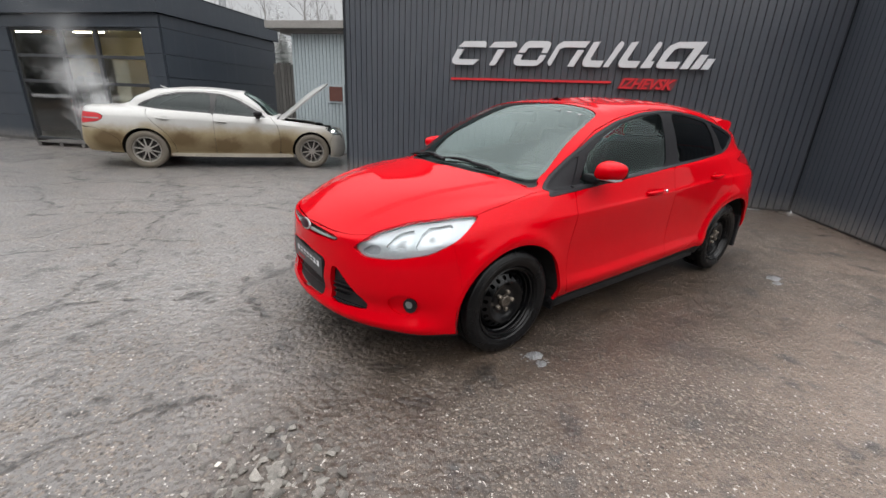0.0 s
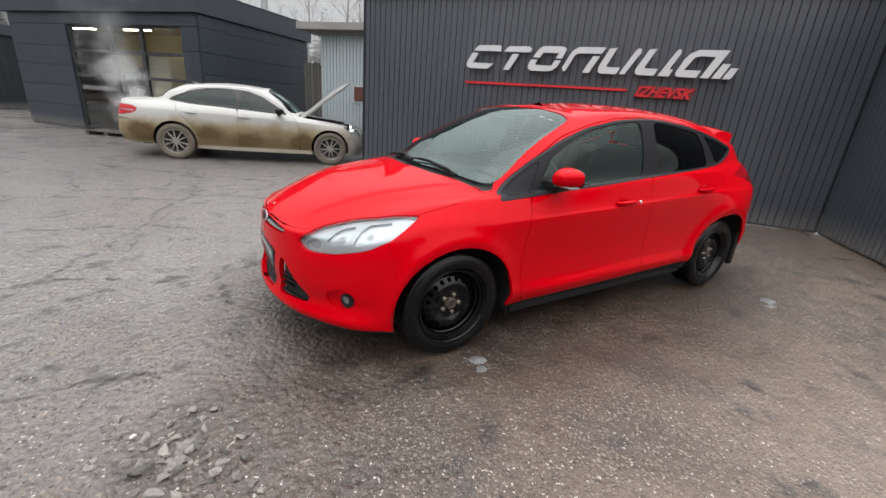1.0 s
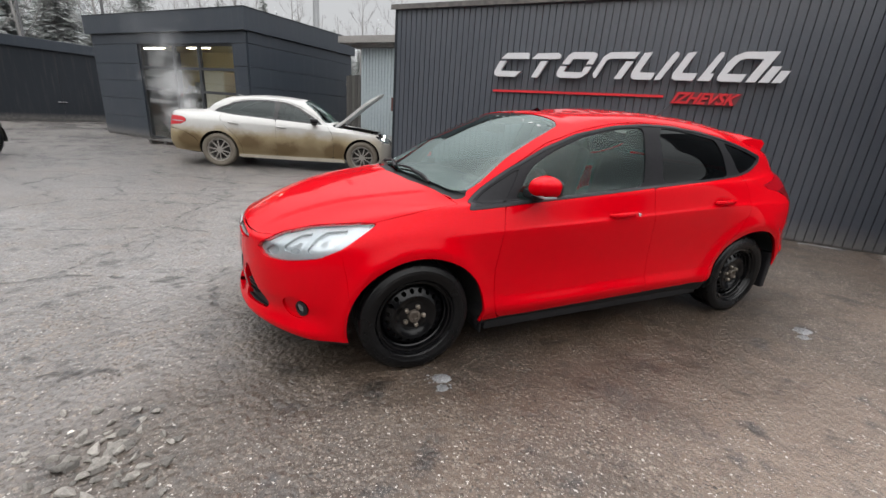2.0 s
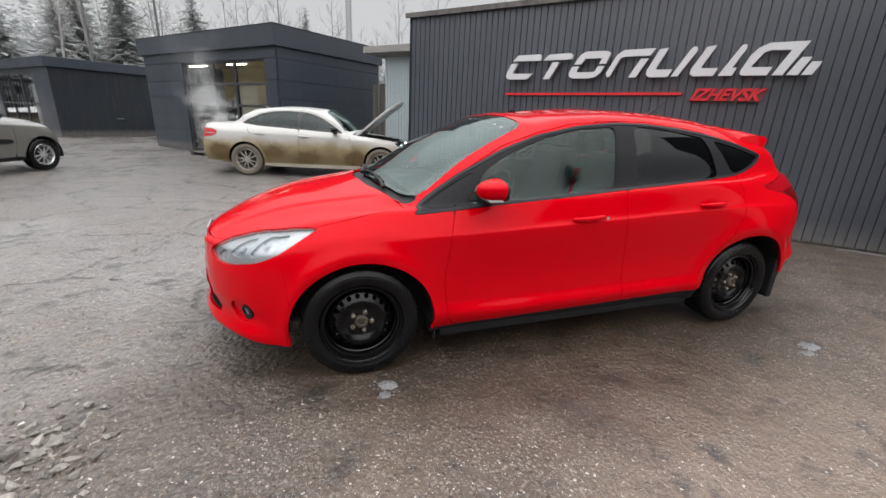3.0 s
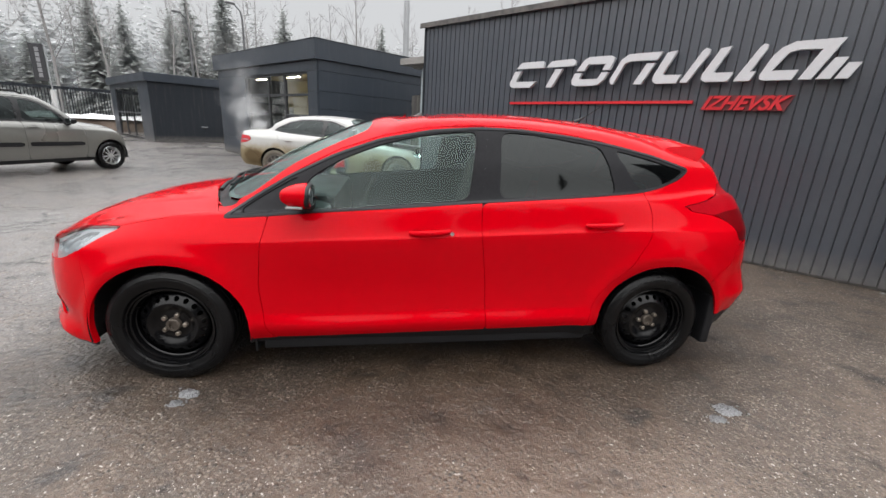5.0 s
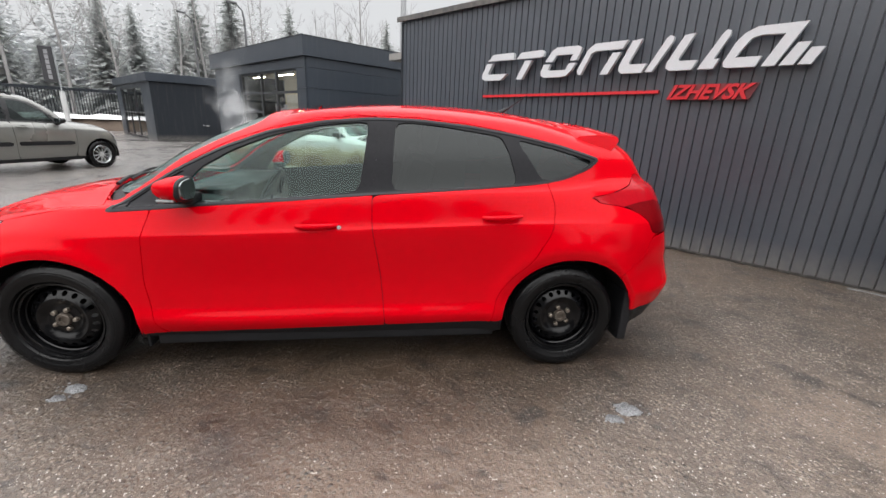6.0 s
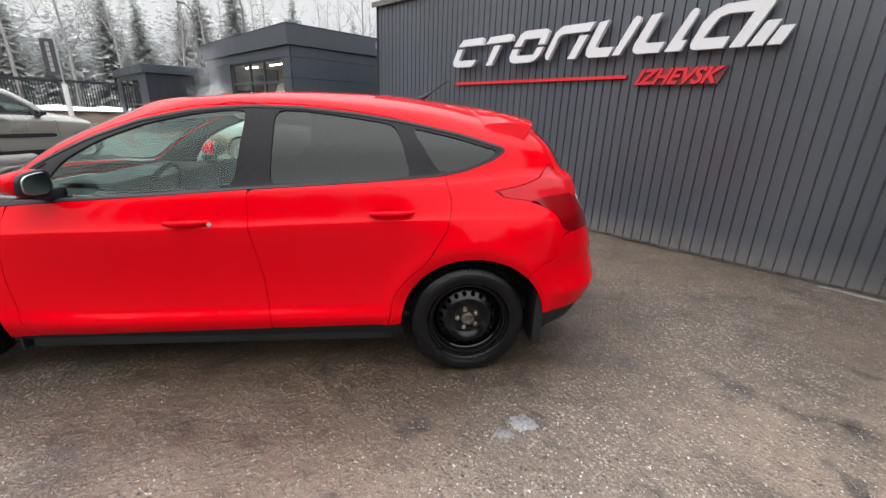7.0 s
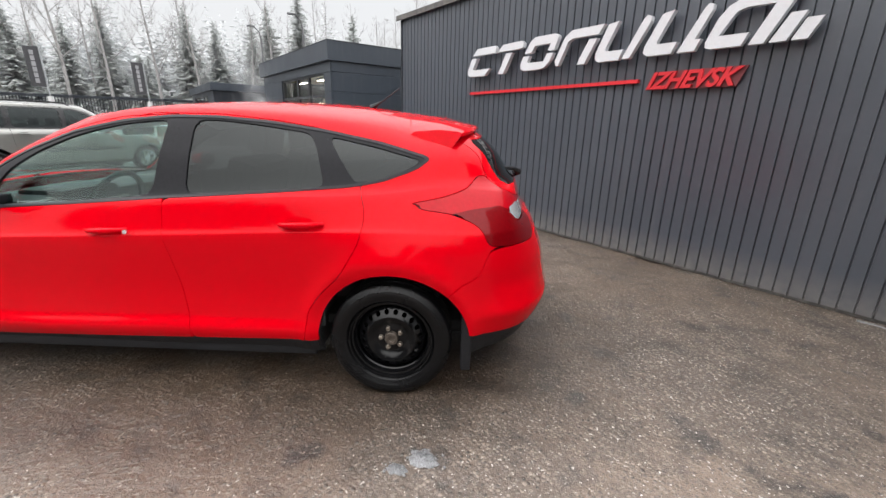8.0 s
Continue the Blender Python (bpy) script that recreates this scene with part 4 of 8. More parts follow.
def hatch_fittings(car, tg, bump):
    # spoiler over the rear window
    cols = []
    for k in range(33):
        y = -0.605 + 1.21 * k / 32
        u = abs(y) / 0.605
        xr = 2.66 + 0.07 * u**2
        tip = (3.055 - 0.09 * u**3, 1.342 - 0.028 * u**2)
        zr = top_of(HATCH_SKIN, xr, y * 0.86) + 0.002 - 0.012 * u**4
        mid = ((xr + tip[0]) / 2, (zr + tip[1]) / 2 + 0.010)
        root = (2.925 - 0.045 * u**4, 1.268 - 0.078 * u**4)
        yt, yb = y * 0.965, y * 1.02
        cols.append([(xr - 0.02, yt, zr - 0.015), (xr, yt, zr), (mid[0], yt, mid[1]), (tip[0] - 0.012, yt, tip[1] + 0.001), (tip[0], yt, tip[1] - 0.008), (tip[0] - 0.006, y, tip[1] - 0.022), (root[0] + 0.02, yb, root[1] + 0.02), (root[0], yb, root[1])])
    bm = bmesh.new()
    grid = [[bm.verts.new(p) for p in c] for c in cols]
    for a, b in zip(grid, grid[1:]):
        for i in range(len(a) - 1):
            bm.faces.new((a[i], a[i + 1], b[i + 1], b[i]))
    bm.faces.new(grid[0])
    bm.faces.new(grid[-1][::-1])
    part("spoiler", bm, RED, tg, "red roof spoiler", True)
    # rear wiper
    bm = bmesh.new()
    add_tube(bm, [(3.29, 0.0, 1.055), (3.325, 0.0, 1.07), (3.28, -0.12, 1.10), (3.19, -0.34, 1.125)], [0.020, 0.022, 0.012, 0.008], 8)
    part("rear_wiper", bm, BLACK_PLASTIC, tg, "", True)
    # wipers at the foot of the windscreen
    for y0, y1 in ((-0.50, 0.10), (-0.02, 0.50)):
        w = new("wiper")
        w.parent = car
        pts = []
        for k in range(7):
            y = y0 + (y1 - y0) * k / 6
            x = 0.115 + 0.18 * abs(y) ** 1.6 + 0.035 * math.sin(math.pi * k / 6)
            pts.append((x, y, top_of(HATCH_SKIN, x, y) + 0.018))
        bm = bmesh.new()
        add_tube(bm, pts, [0.011, 0.010, 0.009, 0.008, 0.007, 0.006, 0.005], 8)
        part("wiper_arm", bm, BLACK_PLASTIC, w, "", True)
        bm = bmesh.new()
        add_tube(bm, [(p[0] + 0.018, p[1], top_of(HATCH_SKIN, p[0] + 0.018, p[1]) + 0.008) for p in pts[1:]], 0.006, 6)
        part("wiper_blade", bm, RUBBER, w)
    # aerial at the back of the roof
    bm = bmesh.new()
    add_tube(bm, [(2.39, 0, hatch_top(2.39) - 0.004), (2.42, 0, hatch_top(2.42) + 0.018), (2.46, 0, hatch_top(2.46) + 0.045), (2.57, 0, hatch_top(2.51) + 0.13)], [0.020, 0.012, 0.004, 0.003], 8)
    part("aerial", bm, BLACK_PLASTIC, car, "thin black roof aerial", True)
    # plate holder with a dark plate, its writing as plain bars
    pl = new("number_plate")
    pl.parent = bump
    pl.matrix_basis = pose(-0.822, 0, 0.452, 0, 0, 0)
    pl["label"] = "black plate with pale marks in a holder"
    part("plate", box_bm(-0.006, 0.0, -0.24, 0.24, -0.058, 0.058, 0.004), PLATE_BLACK, pl)
    part("plate_holder", box_bm(0.001, 0.010, -0.247, 0.247, -0.066, 0.066, 0.006), BLACK_PLASTIC, pl)
    for k in range(7):
        part("plate_mark", box_bm(-0.0085, -0.0065, -0.195 + k * 0.056, -0.162 + k * 0.056, -0.004, 0.026), SIGN_PALE, pl)
    part("plate_mark", box_bm(-0.0085, -0.0065, 0.05, 0.17, -0.040, -0.026), SIGN_RED_DULL, pl)
    # oval badge
    bd = new("badge")
    bd.parent = bump
    bd.matrix_basis = pose(-0.823, 0, 0.650, 0, 106, 0)
    for nm, r, z0, z1, m in (("badge_rim", 1.0, 0.0, 0.007, REFLECTOR), ("badge_face", 0.84, 0.0072, 0.0095, BADGE_BLUE)):
        bm = bmesh.new()
        a = [[bm.verts.new((-0.030 * r * q * math.cos(k * math.tau / 32), 0.075 * r * q * math.sin(k * math.tau / 32), -z)) for k in range(32)] for z, q in ((z0, 1.0), (z1 * 0.7, 1.0), (z1, 0.92))]
        for p, q in zip(a, a[1:]):
            for k in range(32):
                bm.faces.new((p[k], p[(k + 1) % 32], q[(k + 1) % 32], q[k]))
        bm.faces.new(a[-1])
        bmesh.ops.transform(bm, matrix=Matrix.Scale(1, 4), verts=bm.verts)
        part(nm, bm, m, bd, "", True)


def hatch_cabin(car):
    c = new("cabin")
    c.parent = car
    c["label"] = "dark cloth car interior"
    bm = bmesh.new()
    add_box(bm, 0.34, 0.78, -0.70, 0.70, 0.60, 0.925, 0.07)
    add_box(bm, 0.52, 0.80, -0.56, -0.18, 0.86, 0.955, 0.035)
    part("dashboard", bm, BLACK_PLASTIC, c, "", True)
    bm = bmesh.new()
    ring = [(0.0, 0.185 * math.cos(k * math.tau / 28), 0.185 * math.sin(k * math.tau / 28)) for k in range(29)]
    add_tube(bm, ring, 0.016, 8, False)
    add_box(bm, 0.0, 0.03, -0.065, 0.065, -0.07, 0.05, 0.02)
    for a in (0, 180, 270):
        add_box(bm, 0.0, 0.02, 0.05, 0.18, -0.018, 0.018, 0.006, pose(0, 0, 0, a))
    sw = part("steering_wheel", bm, BLACK_PLASTIC, c, "black steering wheel", True)
    sw.matrix_basis = pose(0.93, -0.37, 0.86, 0, 22, 0)
    for y in (-0.37, 0.37):
        st = new("front_seat")
        st.parent = c
        part("seat_cushion", box_bm(1.18, 1.70, y - 0.26, y + 0.26, 0.40, 0.60, 0.07), SEAT, st)
        part("seat_back", box_bm(-0.07, 0.09, y - 0.25, y + 0.25, 0.0, 0.66, 0.06, pose(1.66, 0, 0.52, 0, 16, 0)), SEAT, st)
        part("headrest", box_bm(-0.05, 0.05, y - 0.13, y + 0.13, 0.0, 0.20, 0.045, pose(1.87, 0, 1.17, 0, 12, 0)), SEAT, st)
    bm = bmesh.new()
    add_box(bm, 2.02, 2.45, -0.64, 0.64, 0.42, 0.60, 0.06)
    add_box(bm, 2.40, 2.56, -0.64, 0.64, 0.55, 1.08, 0.06)
    part("rear_bench", bm, SEAT, c)
    part("floor_mat", box_bm(0.5, 3.1, -0.70, 0.70, 0.31, 0.36), DARK_INSIDE, c)
    part("roof_lining", headliner(), LINING, c, "pale grey roof lining")
    for s in (-1, 1):
        bm = bmesh.new()
        add_prism(bm, [(0.60, 0.34), (2.30, 0.34), (2.30, 1.040), (1.50, 0.982), (0.62, 0.902)], min(s * 0.80, s * 0.775), max(s * 0.80, s * 0.775))
        part("door_card", bm, SEAT, c)
    bm = bmesh.new()
    add_box(bm, 0.83, 0.87, -0.12, 0.12, 1.235, 1.305, 0.015)
    part("rear_view_mirror", bm, BLACK_PLASTIC, c)


def headliner():
    bm = bmesh.new()
    rows = []
    for i in range(9):
        x = 1.05 + 1.7 * i / 8
        rows.append([bm.verts.new((x, y, hatch_top(x) - 0.035 - 0.09 * (abs(y) / 0.55) ** 2.5)) for y in (-0.55, -0.4, -0.2, 0, 0.2, 0.4, 0.55)])
    for a, b in zip(rows, rows[1:]):
        for k in range(6):
            bm.faces.new((a[k], a[k + 1], b[k + 1], b[k]))
    return bm


hatchback = build_hatchback()

# ---- the yard ----
def asphalt():
    """Wet, worn asphalt: stones of two sizes in a dark binder, muddy patches, cracks, films of water."""
    m = bpy.data.materials.new("wet_worn_asphalt")
    m.use_nodes = True
    n, l = m.node_tree.nodes, m.node_tree.links
    b = n["Principled BSDF"]
    co = n.new("ShaderNodeTexCoord").outputs["Object"]

    def noise_tex(scale, detail=4.0, rough=0.55):
        t = n.new("ShaderNodeTexNoise")
        t.inputs["Scale"].default_value, t.inputs["Detail"].default_value, t.inputs["Roughness"].default_value = scale, detail, rough
        l.new(co, t.inputs["Vector"])
        return t

    def ranged(sock, a, c, lo, hi, smooth=False):
        r = n.new("ShaderNodeMapRange")
        if smooth:
            r.interpolation_type = "SMOOTHSTEP"
        for k, v in (("From Min", a), ("From Max", c), ("To Min", lo), ("To Max", hi)):
            r.inputs[k].default_value = v
        l.new(sock, r.inputs["Value"])
        return r.outputs[0]

    def maths(op, a, c):
        r = n.new("ShaderNodeMath")
        r.operation = op
        for k, v in ((0, a), (1, c)):
            if isinstance(v, (int, float)):
                r.inputs[k].default_value = v
            else:
                l.new(v, r.inputs[k])
        return r.outputs[0]

    def mixed(f, a, c, how="MIX"):
        r = n.new("ShaderNodeMix")
        r.data_type, r.blend_type = "RGBA", how
        for k, v in ((0, f), (6, a), (7, c)):
            if isinstance(v, tuple):
                r.inputs[k].default_value = (*v, 1)
            elif isinstance(v, (int, float)):
                r.inputs[k].default_value = v
            else:
                l.new(v, r.inputs[k])
        return r.outputs[2]

    warp = noise_tex(3.0, 3)
    sc = n.new("ShaderNodeVectorMath")
    sc.operation = "SCALE"
    sc.inputs["Scale"].default_value = 0.35
    l.new(warp.outputs["Color"], sc.inputs[0])
    wv = n.new("ShaderNodeVectorMath")
    wv.operation = "ADD"
    l.new(co, wv.inputs[0])
    l.new(sc.outputs[0], wv.inputs[1])

    def cells(scale, feature="F1", vec=None):
        t = n.new("ShaderNodeTexVoronoi")
        t.feature = feature
        t.inputs["Scale"].default_value = scale
        l.new(vec if vec is not None else co, t.inputs["Vector"])
        return t

    chips, grit, lumps = cells(52), cells(150), cells(24)
    patches, broad, mid, fine = noise_tex(0.55, 6, 0.6), noise_tex(0.22, 4), noise_tex(4.5, 6, 0.62), noise_tex(42, 6, 0.7)
    sx = n.new("ShaderNodeSeparateXYZ")
    l.new(co, sx.inputs[0])
    # grey tar on the open side, brown grit by the workshop, a dark oval round the car for wet ground and painted shade
    side = ranged(maths("ADD", maths("ADD", sx.outputs["X"], maths("MULTIPLY", sx.outputs["Y"], 0.35)), maths("MULTIPLY", broad.outputs["Fac"], 2.0)), -0.6, 2.2, 0.0, 1.0, True)
    dry = ranged(maths("ADD", maths("SUBTRACT", sx.outputs["X"], maths("MULTIPLY", sx.outputs["Y"], 0.45)), maths("MULTIPLY", mid.outputs["Fac"], 0.8)), -0.2, 1.4, 0.0, 1.0, True)
    base = mixed(side, (0.190, 0.181, 0.178), (0.098, 0.067, 0.046))
    base = mixed(dry, base, (0.165, 0.122, 0.094))
    # brown mud trodden out of the pothole
    mx, my = maths("MULTIPLY", maths("ADD", sx.outputs["X"], 0.25), 0.85), maths("SUBTRACT", sx.outputs["Y"], 1.20)
    muddy_spot = maths("ADD", maths("SQRT", maths("ADD", maths("MULTIPLY", mx, mx), maths("MULTIPLY", my, my)), 0), maths("MULTIPLY", maths("SUBTRACT", patches.outputs["Fac"], 0.5), 1.2))
    base = mixed(ranged(muddy_spot, 0.90, 0.35, 0.0, 0.9, True), base, (0.050, 0.036, 0.026))
    # oval along the car: wet ground plus the car's shade, both put into the colour
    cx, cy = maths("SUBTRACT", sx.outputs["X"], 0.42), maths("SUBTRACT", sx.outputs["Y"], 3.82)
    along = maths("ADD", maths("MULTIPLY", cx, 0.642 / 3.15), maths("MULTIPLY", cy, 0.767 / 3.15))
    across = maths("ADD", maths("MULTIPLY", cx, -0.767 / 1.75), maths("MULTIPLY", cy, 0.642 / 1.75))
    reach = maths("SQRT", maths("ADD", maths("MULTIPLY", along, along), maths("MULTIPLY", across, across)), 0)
    wet_and_shade = ranged(maths("ADD", reach, maths("MULTIPLY", maths("SUBTRACT", patches.outputs["Fac"], 0.5), 0.7)), 1.02, 0.60, 0.0, 0.85, True)
    base = mixed(maths("MULTIPLY", ranged(patches.outputs["Fac"], 0.44, 0.62, 0.0, 0.6, True), ranged(side, 0.0, 1.0, 0.5, 1.0)), base, (0.042, 0.035, 0.030))
    base = mixed(ranged(mid.outputs["Fac"], 0.54, 0.74, 0.0, 0.5, True), base, (0.19, 0.148, 0.115))
    base = mixed(maths("MULTIPLY", ranged(mid.outputs["Fac"], 0.47, 0.32, 0.0, 0.9, True), ranged(sx.outputs["X"], -6.5, -2.5, 0.2, 1.0, True)), base, (0.018, 0.015, 0.014))
    blots = noise_tex(1.25, 6, 0.62)
    wet_blot = maths("MULTIPLY", ranged(blots.outputs["Fac"], 0.50, 0.66, 0.0, 0.62, True), side)
    base = mixed(wet_blot, base, (0.040, 0.031, 0.024))
    tone = n.new("ShaderNodeSeparateColor")
    l.new(chips.outputs["Color"], tone.inputs[0])
    stone = mixed(tone.outputs["Red"], (0.028, 0.024, 0.022), (0.25, 0.205, 0.17))
    bare = ranged(maths("ADD", maths("MULTIPLY", patches.outputs["Fac"], 0.5), maths("MULTIPLY", mid.outputs["Fac"], 0.7)), 0.50, 0.72, 0.25, 0.95, True)
    grown_in = maths("MULTIPLY", bare, ranged(chips.outputs["Distance"], 0.36, 0.52, 1.0, 0.0))
    base = mixed(grown_in, base, stone)
    gt = n.new("ShaderNodeSeparateColor")
    l.new(grit.outputs["Color"], gt.inputs[0])
    base = mixed(maths("MULTIPLY", maths("GREATER_THAN", gt.outputs["Green"], 0.7), ranged(grit.outputs["Distance"], 0.28, 0.42, 0.8, 0.0)), base, (0.22, 0.19, 0.16))
    base = mixed(maths("MULTIPLY", maths("LESS_THAN", gt.outputs["Green"], 0.25), ranged(grit.outputs["Distance"], 0.28, 0.46, 0.75, 0.0)), base, (0.024, 0.021, 0.020))
    pale = maths("GREATER_THAN", noise_tex(62, 1).outputs["Fac"], 0.705)
    base = mixed(pale, base, (0.42, 0.39, 0.36))
    edge = cells(0.75, "DISTANCE_TO_EDGE", wv.outputs[0])
    crack_on = ranged(maths("SUBTRACT", noise_tex(0.4, 2).outputs["Fac"], maths("MULTIPLY", sx.outputs["X"], 0.075)), 0.50, 0.62, 0.0, 1.0)
    crack = maths("MULTIPLY", crack_on, ranged(edge.outputs["Distance"], 0.006, 0.024, 1.0, 0.0))
    crack = maths("MULTIPLY", crack, ranged(noise_tex(9, 3).outputs["Fac"], 0.42, 0.58, 0.0, 1.0))
    base = mixed(maths("MULTIPLY", crack, 0.9), base, (0.018, 0.016, 0.015))
    base = mixed(wet_and_shade, base, (0.36, 0.305, 0.25), "MULTIPLY")
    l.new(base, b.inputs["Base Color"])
    film = ranged(maths("ADD", patches.outputs["Fac"], maths("MULTIPLY", mid.outputs["Fac"], 0.6)), 0.60, 0.98, 0.30, 0.55, True)
    l.new(maths("ADD", maths("MULTIPLY", film, ranged(side, 0.0, 1.0, 0.8, 1.0)), maths("MULTIPLY", fine.outputs["Fac"], 0.08)), b.inputs["Roughness"])
    b.inputs["Specular IOR Level"].default_value = 0.45
    # a film of water: nearly closed on the open side, thin and broken by the workshop
    l.new(maths("MULTIPLY", ranged(maths("ADD", patches.outputs["Fac"], maths("MULTIPLY", mid.outputs["Fac"], 0.5)), 0.62, 0.92, 1.0, 0.35, True), ranged(side, 0.0, 1.0, 1.0, 0.92)), b.inputs["Coat Weight"])
    b.inputs["Coat IOR"].default_value, b.inputs["Coat Roughness"].default_value = 1.33, 0.10
    dome = maths("MULTIPLY", bare, ranged(chips.outputs["Distance"], 0.05, 0.60, 1.0, 0.0, True))
    dome = maths("MULTIPLY", dome, maths("ADD", tone.outputs["Green"], 0.25))
    h = maths("ADD", maths("MULTIPLY", dome, 0.55), maths("MULTIPLY", fine.outputs["Fac"], 0.36))
    h = maths("ADD", h, maths("MULTIPLY", mid.outputs["Fac"], 1.0))
    h = maths("ADD", h, maths("MULTIPLY", crack, -1.3))
    h = maths("ADD", h, maths("MULTIPLY", ranged(grit.outputs["Distance"], 0.0, 0.6, 1.0, 0.0), 0.16))
    h = maths("ADD", h, maths("MULTIPLY", ranged(lumps.outputs["Distance"], 0.1, 0.7, 1.0, 0.0, True), ranged(side, 0.0, 1.0, 0.85, 0.22)))
    bp = n.new("ShaderNodeBump")
    bp.inputs["Strength"].default_value, bp.inputs["Distance"].default_value = 1.0, 0.012
    l.new(h, bp.inputs["Height"])
    l.new(bp.outputs[0], b.inputs["Normal"])
    skin = n.new("ShaderNodeBump")
    skin.inputs["Distance"].default_value = 0.012
    l.new(ranged(sx.outputs["X"], -6.0, -2.8, 0.22, 0.75, True), skin.inputs["Strength"])
    l.new(h, skin.inputs["Height"])
    l.new(skin.outputs[0], b.inputs["Coat Normal"])
    return m


def sheet_steel(name, color, rough=0.4):
    """Painted sheet steel: faint run marks down the sheet and a band of dried splashes at its foot."""
    m = material(name, color, rough, 0.0, 0, 2.5, 0.10, 0.05, 25, rough_vary=0.08)
    n, l = m.node_tree.nodes, m.node_tree.links
    b = n["Principled BSDF"]
    co = n.new("ShaderNodeTexCoord").outputs["Object"]
    mp = n.new("ShaderNodeMapping")
    mp.inputs["Scale"].default_value = (9, 9, 0.5)
    l.new(co, mp.inputs[0])
    runs = n.new("ShaderNodeTexNoise")
    runs.inputs["Scale"].default_value, runs.inputs["Detail"].default_value = 1.6, 5
    l.new(mp.outputs[0], runs.inputs["Vector"])
    sx = n.new("ShaderNodeSeparateXYZ")
    l.new(co, sx.inputs[0])
    foot = n.new("ShaderNodeMapRange")
    for k, v in (("From Min", 0.32), ("From Max", 0.02), ("To Min", 0.0), ("To Max", 1.0)):
        foot.inputs[k].default_value = v
    l.new(sx.outputs["Z"], foot.inputs["Value"])
    spl = n.new("ShaderNodeTexNoise")
    spl.inputs["Scale"].default_value, spl.inputs["Detail"].default_value = 11, 6
    l.new(co, spl.inputs["Vector"])
    mul = n.new("ShaderNodeMath")
    mul.operation = "MULTIPLY"
    l.new(foot.outputs[0], mul.inputs[0])
    l.new(spl.outputs["Fac"], mul.inputs[1])
    st = n.new("ShaderNodeMapRange")
    for k, v in (("From Min", 0.52), ("From Max", 0.75), ("To Min", 0.0), ("To Max", 0.07)):
        st.inputs[k].default_value = v
    l.new(runs.outputs["Fac"], st.inputs["Value"])
    add = n.new("ShaderNodeMath")
    add.operation = "ADD"
    l.new(mul.outputs[0], add.inputs[0])
    l.new(st.outputs[0], add.inputs[1])
    old = b.inputs["Base Color"].links[0].from_socket
    mx = n.new("ShaderNodeMix")
    mx.data_type = "RGBA"
    mx.inputs[7].default_value = (0.20, 0.185, 0.17, 1)
    l.new(add.outputs[0], mx.inputs[0])
    l.new(old, mx.inputs[6])
    l.new(mx.outputs[2], b.inputs["Base Color"])
    return m


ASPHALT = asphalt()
WALL_STEEL = sheet_steel("graphite_sheet_steel", (0.047, 0.054, 0.068), 0.36)
WALL_STEEL.node_tree.nodes["Principled BSDF"].inputs["Specular IOR Level"].default_value = 0.8
PANEL = sheet_steel("dark_grey_facade_panel", (0.026, 0.033, 0.044), 0.42)
PANEL_DARK = sheet_steel("graphite_trim", (0.015, 0.018, 0.023), 0.5)
PANEL_DARK.node_tree.nodes["Principled BSDF"].inputs["Specular IOR Level"].default_value = 0.25
SIGN_WHITE = material("white_sign_plastic", (0.55, 0.56, 0.58), 0.5, 0, 0, 6, 0.06)
SIGN_RED = material("red_sign_plastic", (0.55, 0.012, 0.02), 0.5, 0, 0, 6, 0.1)
SIGN_BACK = material("dull_red_sign_backing", (0.16, 0.03, 0.035), 0.6, 0, 0, 6, 0.1)
SNOW = material("dirty_snow", (0.62, 0.62, 0.63), 0.8, 0, 0, 14, 0.2, 0.6, 60)
WALL_Y = 7.57


def spread(lo, hi, step, far, grow=1.35):
    """Even steps from lo to hi, then ever longer ones out to far."""
    mid = list(np.arange(lo, hi + step / 2, step))
    a, b, d = [], [], step
    while (mid[0] - d - (mid[0] - a[-1] if a else 0)) > -far and (not a or a[-1] > -far):
        d *= grow
        a.append((a[-1] if a else mid[0]) - d)
    d = step
    while not b or b[-1] < far:
        d *= grow
        b.append((b[-1] if b else mid[-1]) + d)
    return np.array(a[::-1] + mid + b)


GROUND_GRID = {}


def ground_z(x, y):
    """The height of the ground at x, y (numbers or arrays)."""
    gx, gy, z = GROUND_GRID["x"], GROUND_GRID["y"], GROUND_GRID["z"]
    i, j = np.clip(np.searchsorted(gx, x) - 1, 0, len(gx) - 2), np.clip(np.searchsorted(gy, y) - 1, 0, len(gy) - 2)
    u, v = (x - gx[i]) / (gx[i + 1] - gx[i]), (y - gy[j]) / (gy[j + 1] - gy[j])
    return (z[j, i] * (1 - u) + z[j, i + 1] * u) * (1 - v) + (z[j + 1, i] * (1 - u) + z[j + 1, i + 1] * u) * v


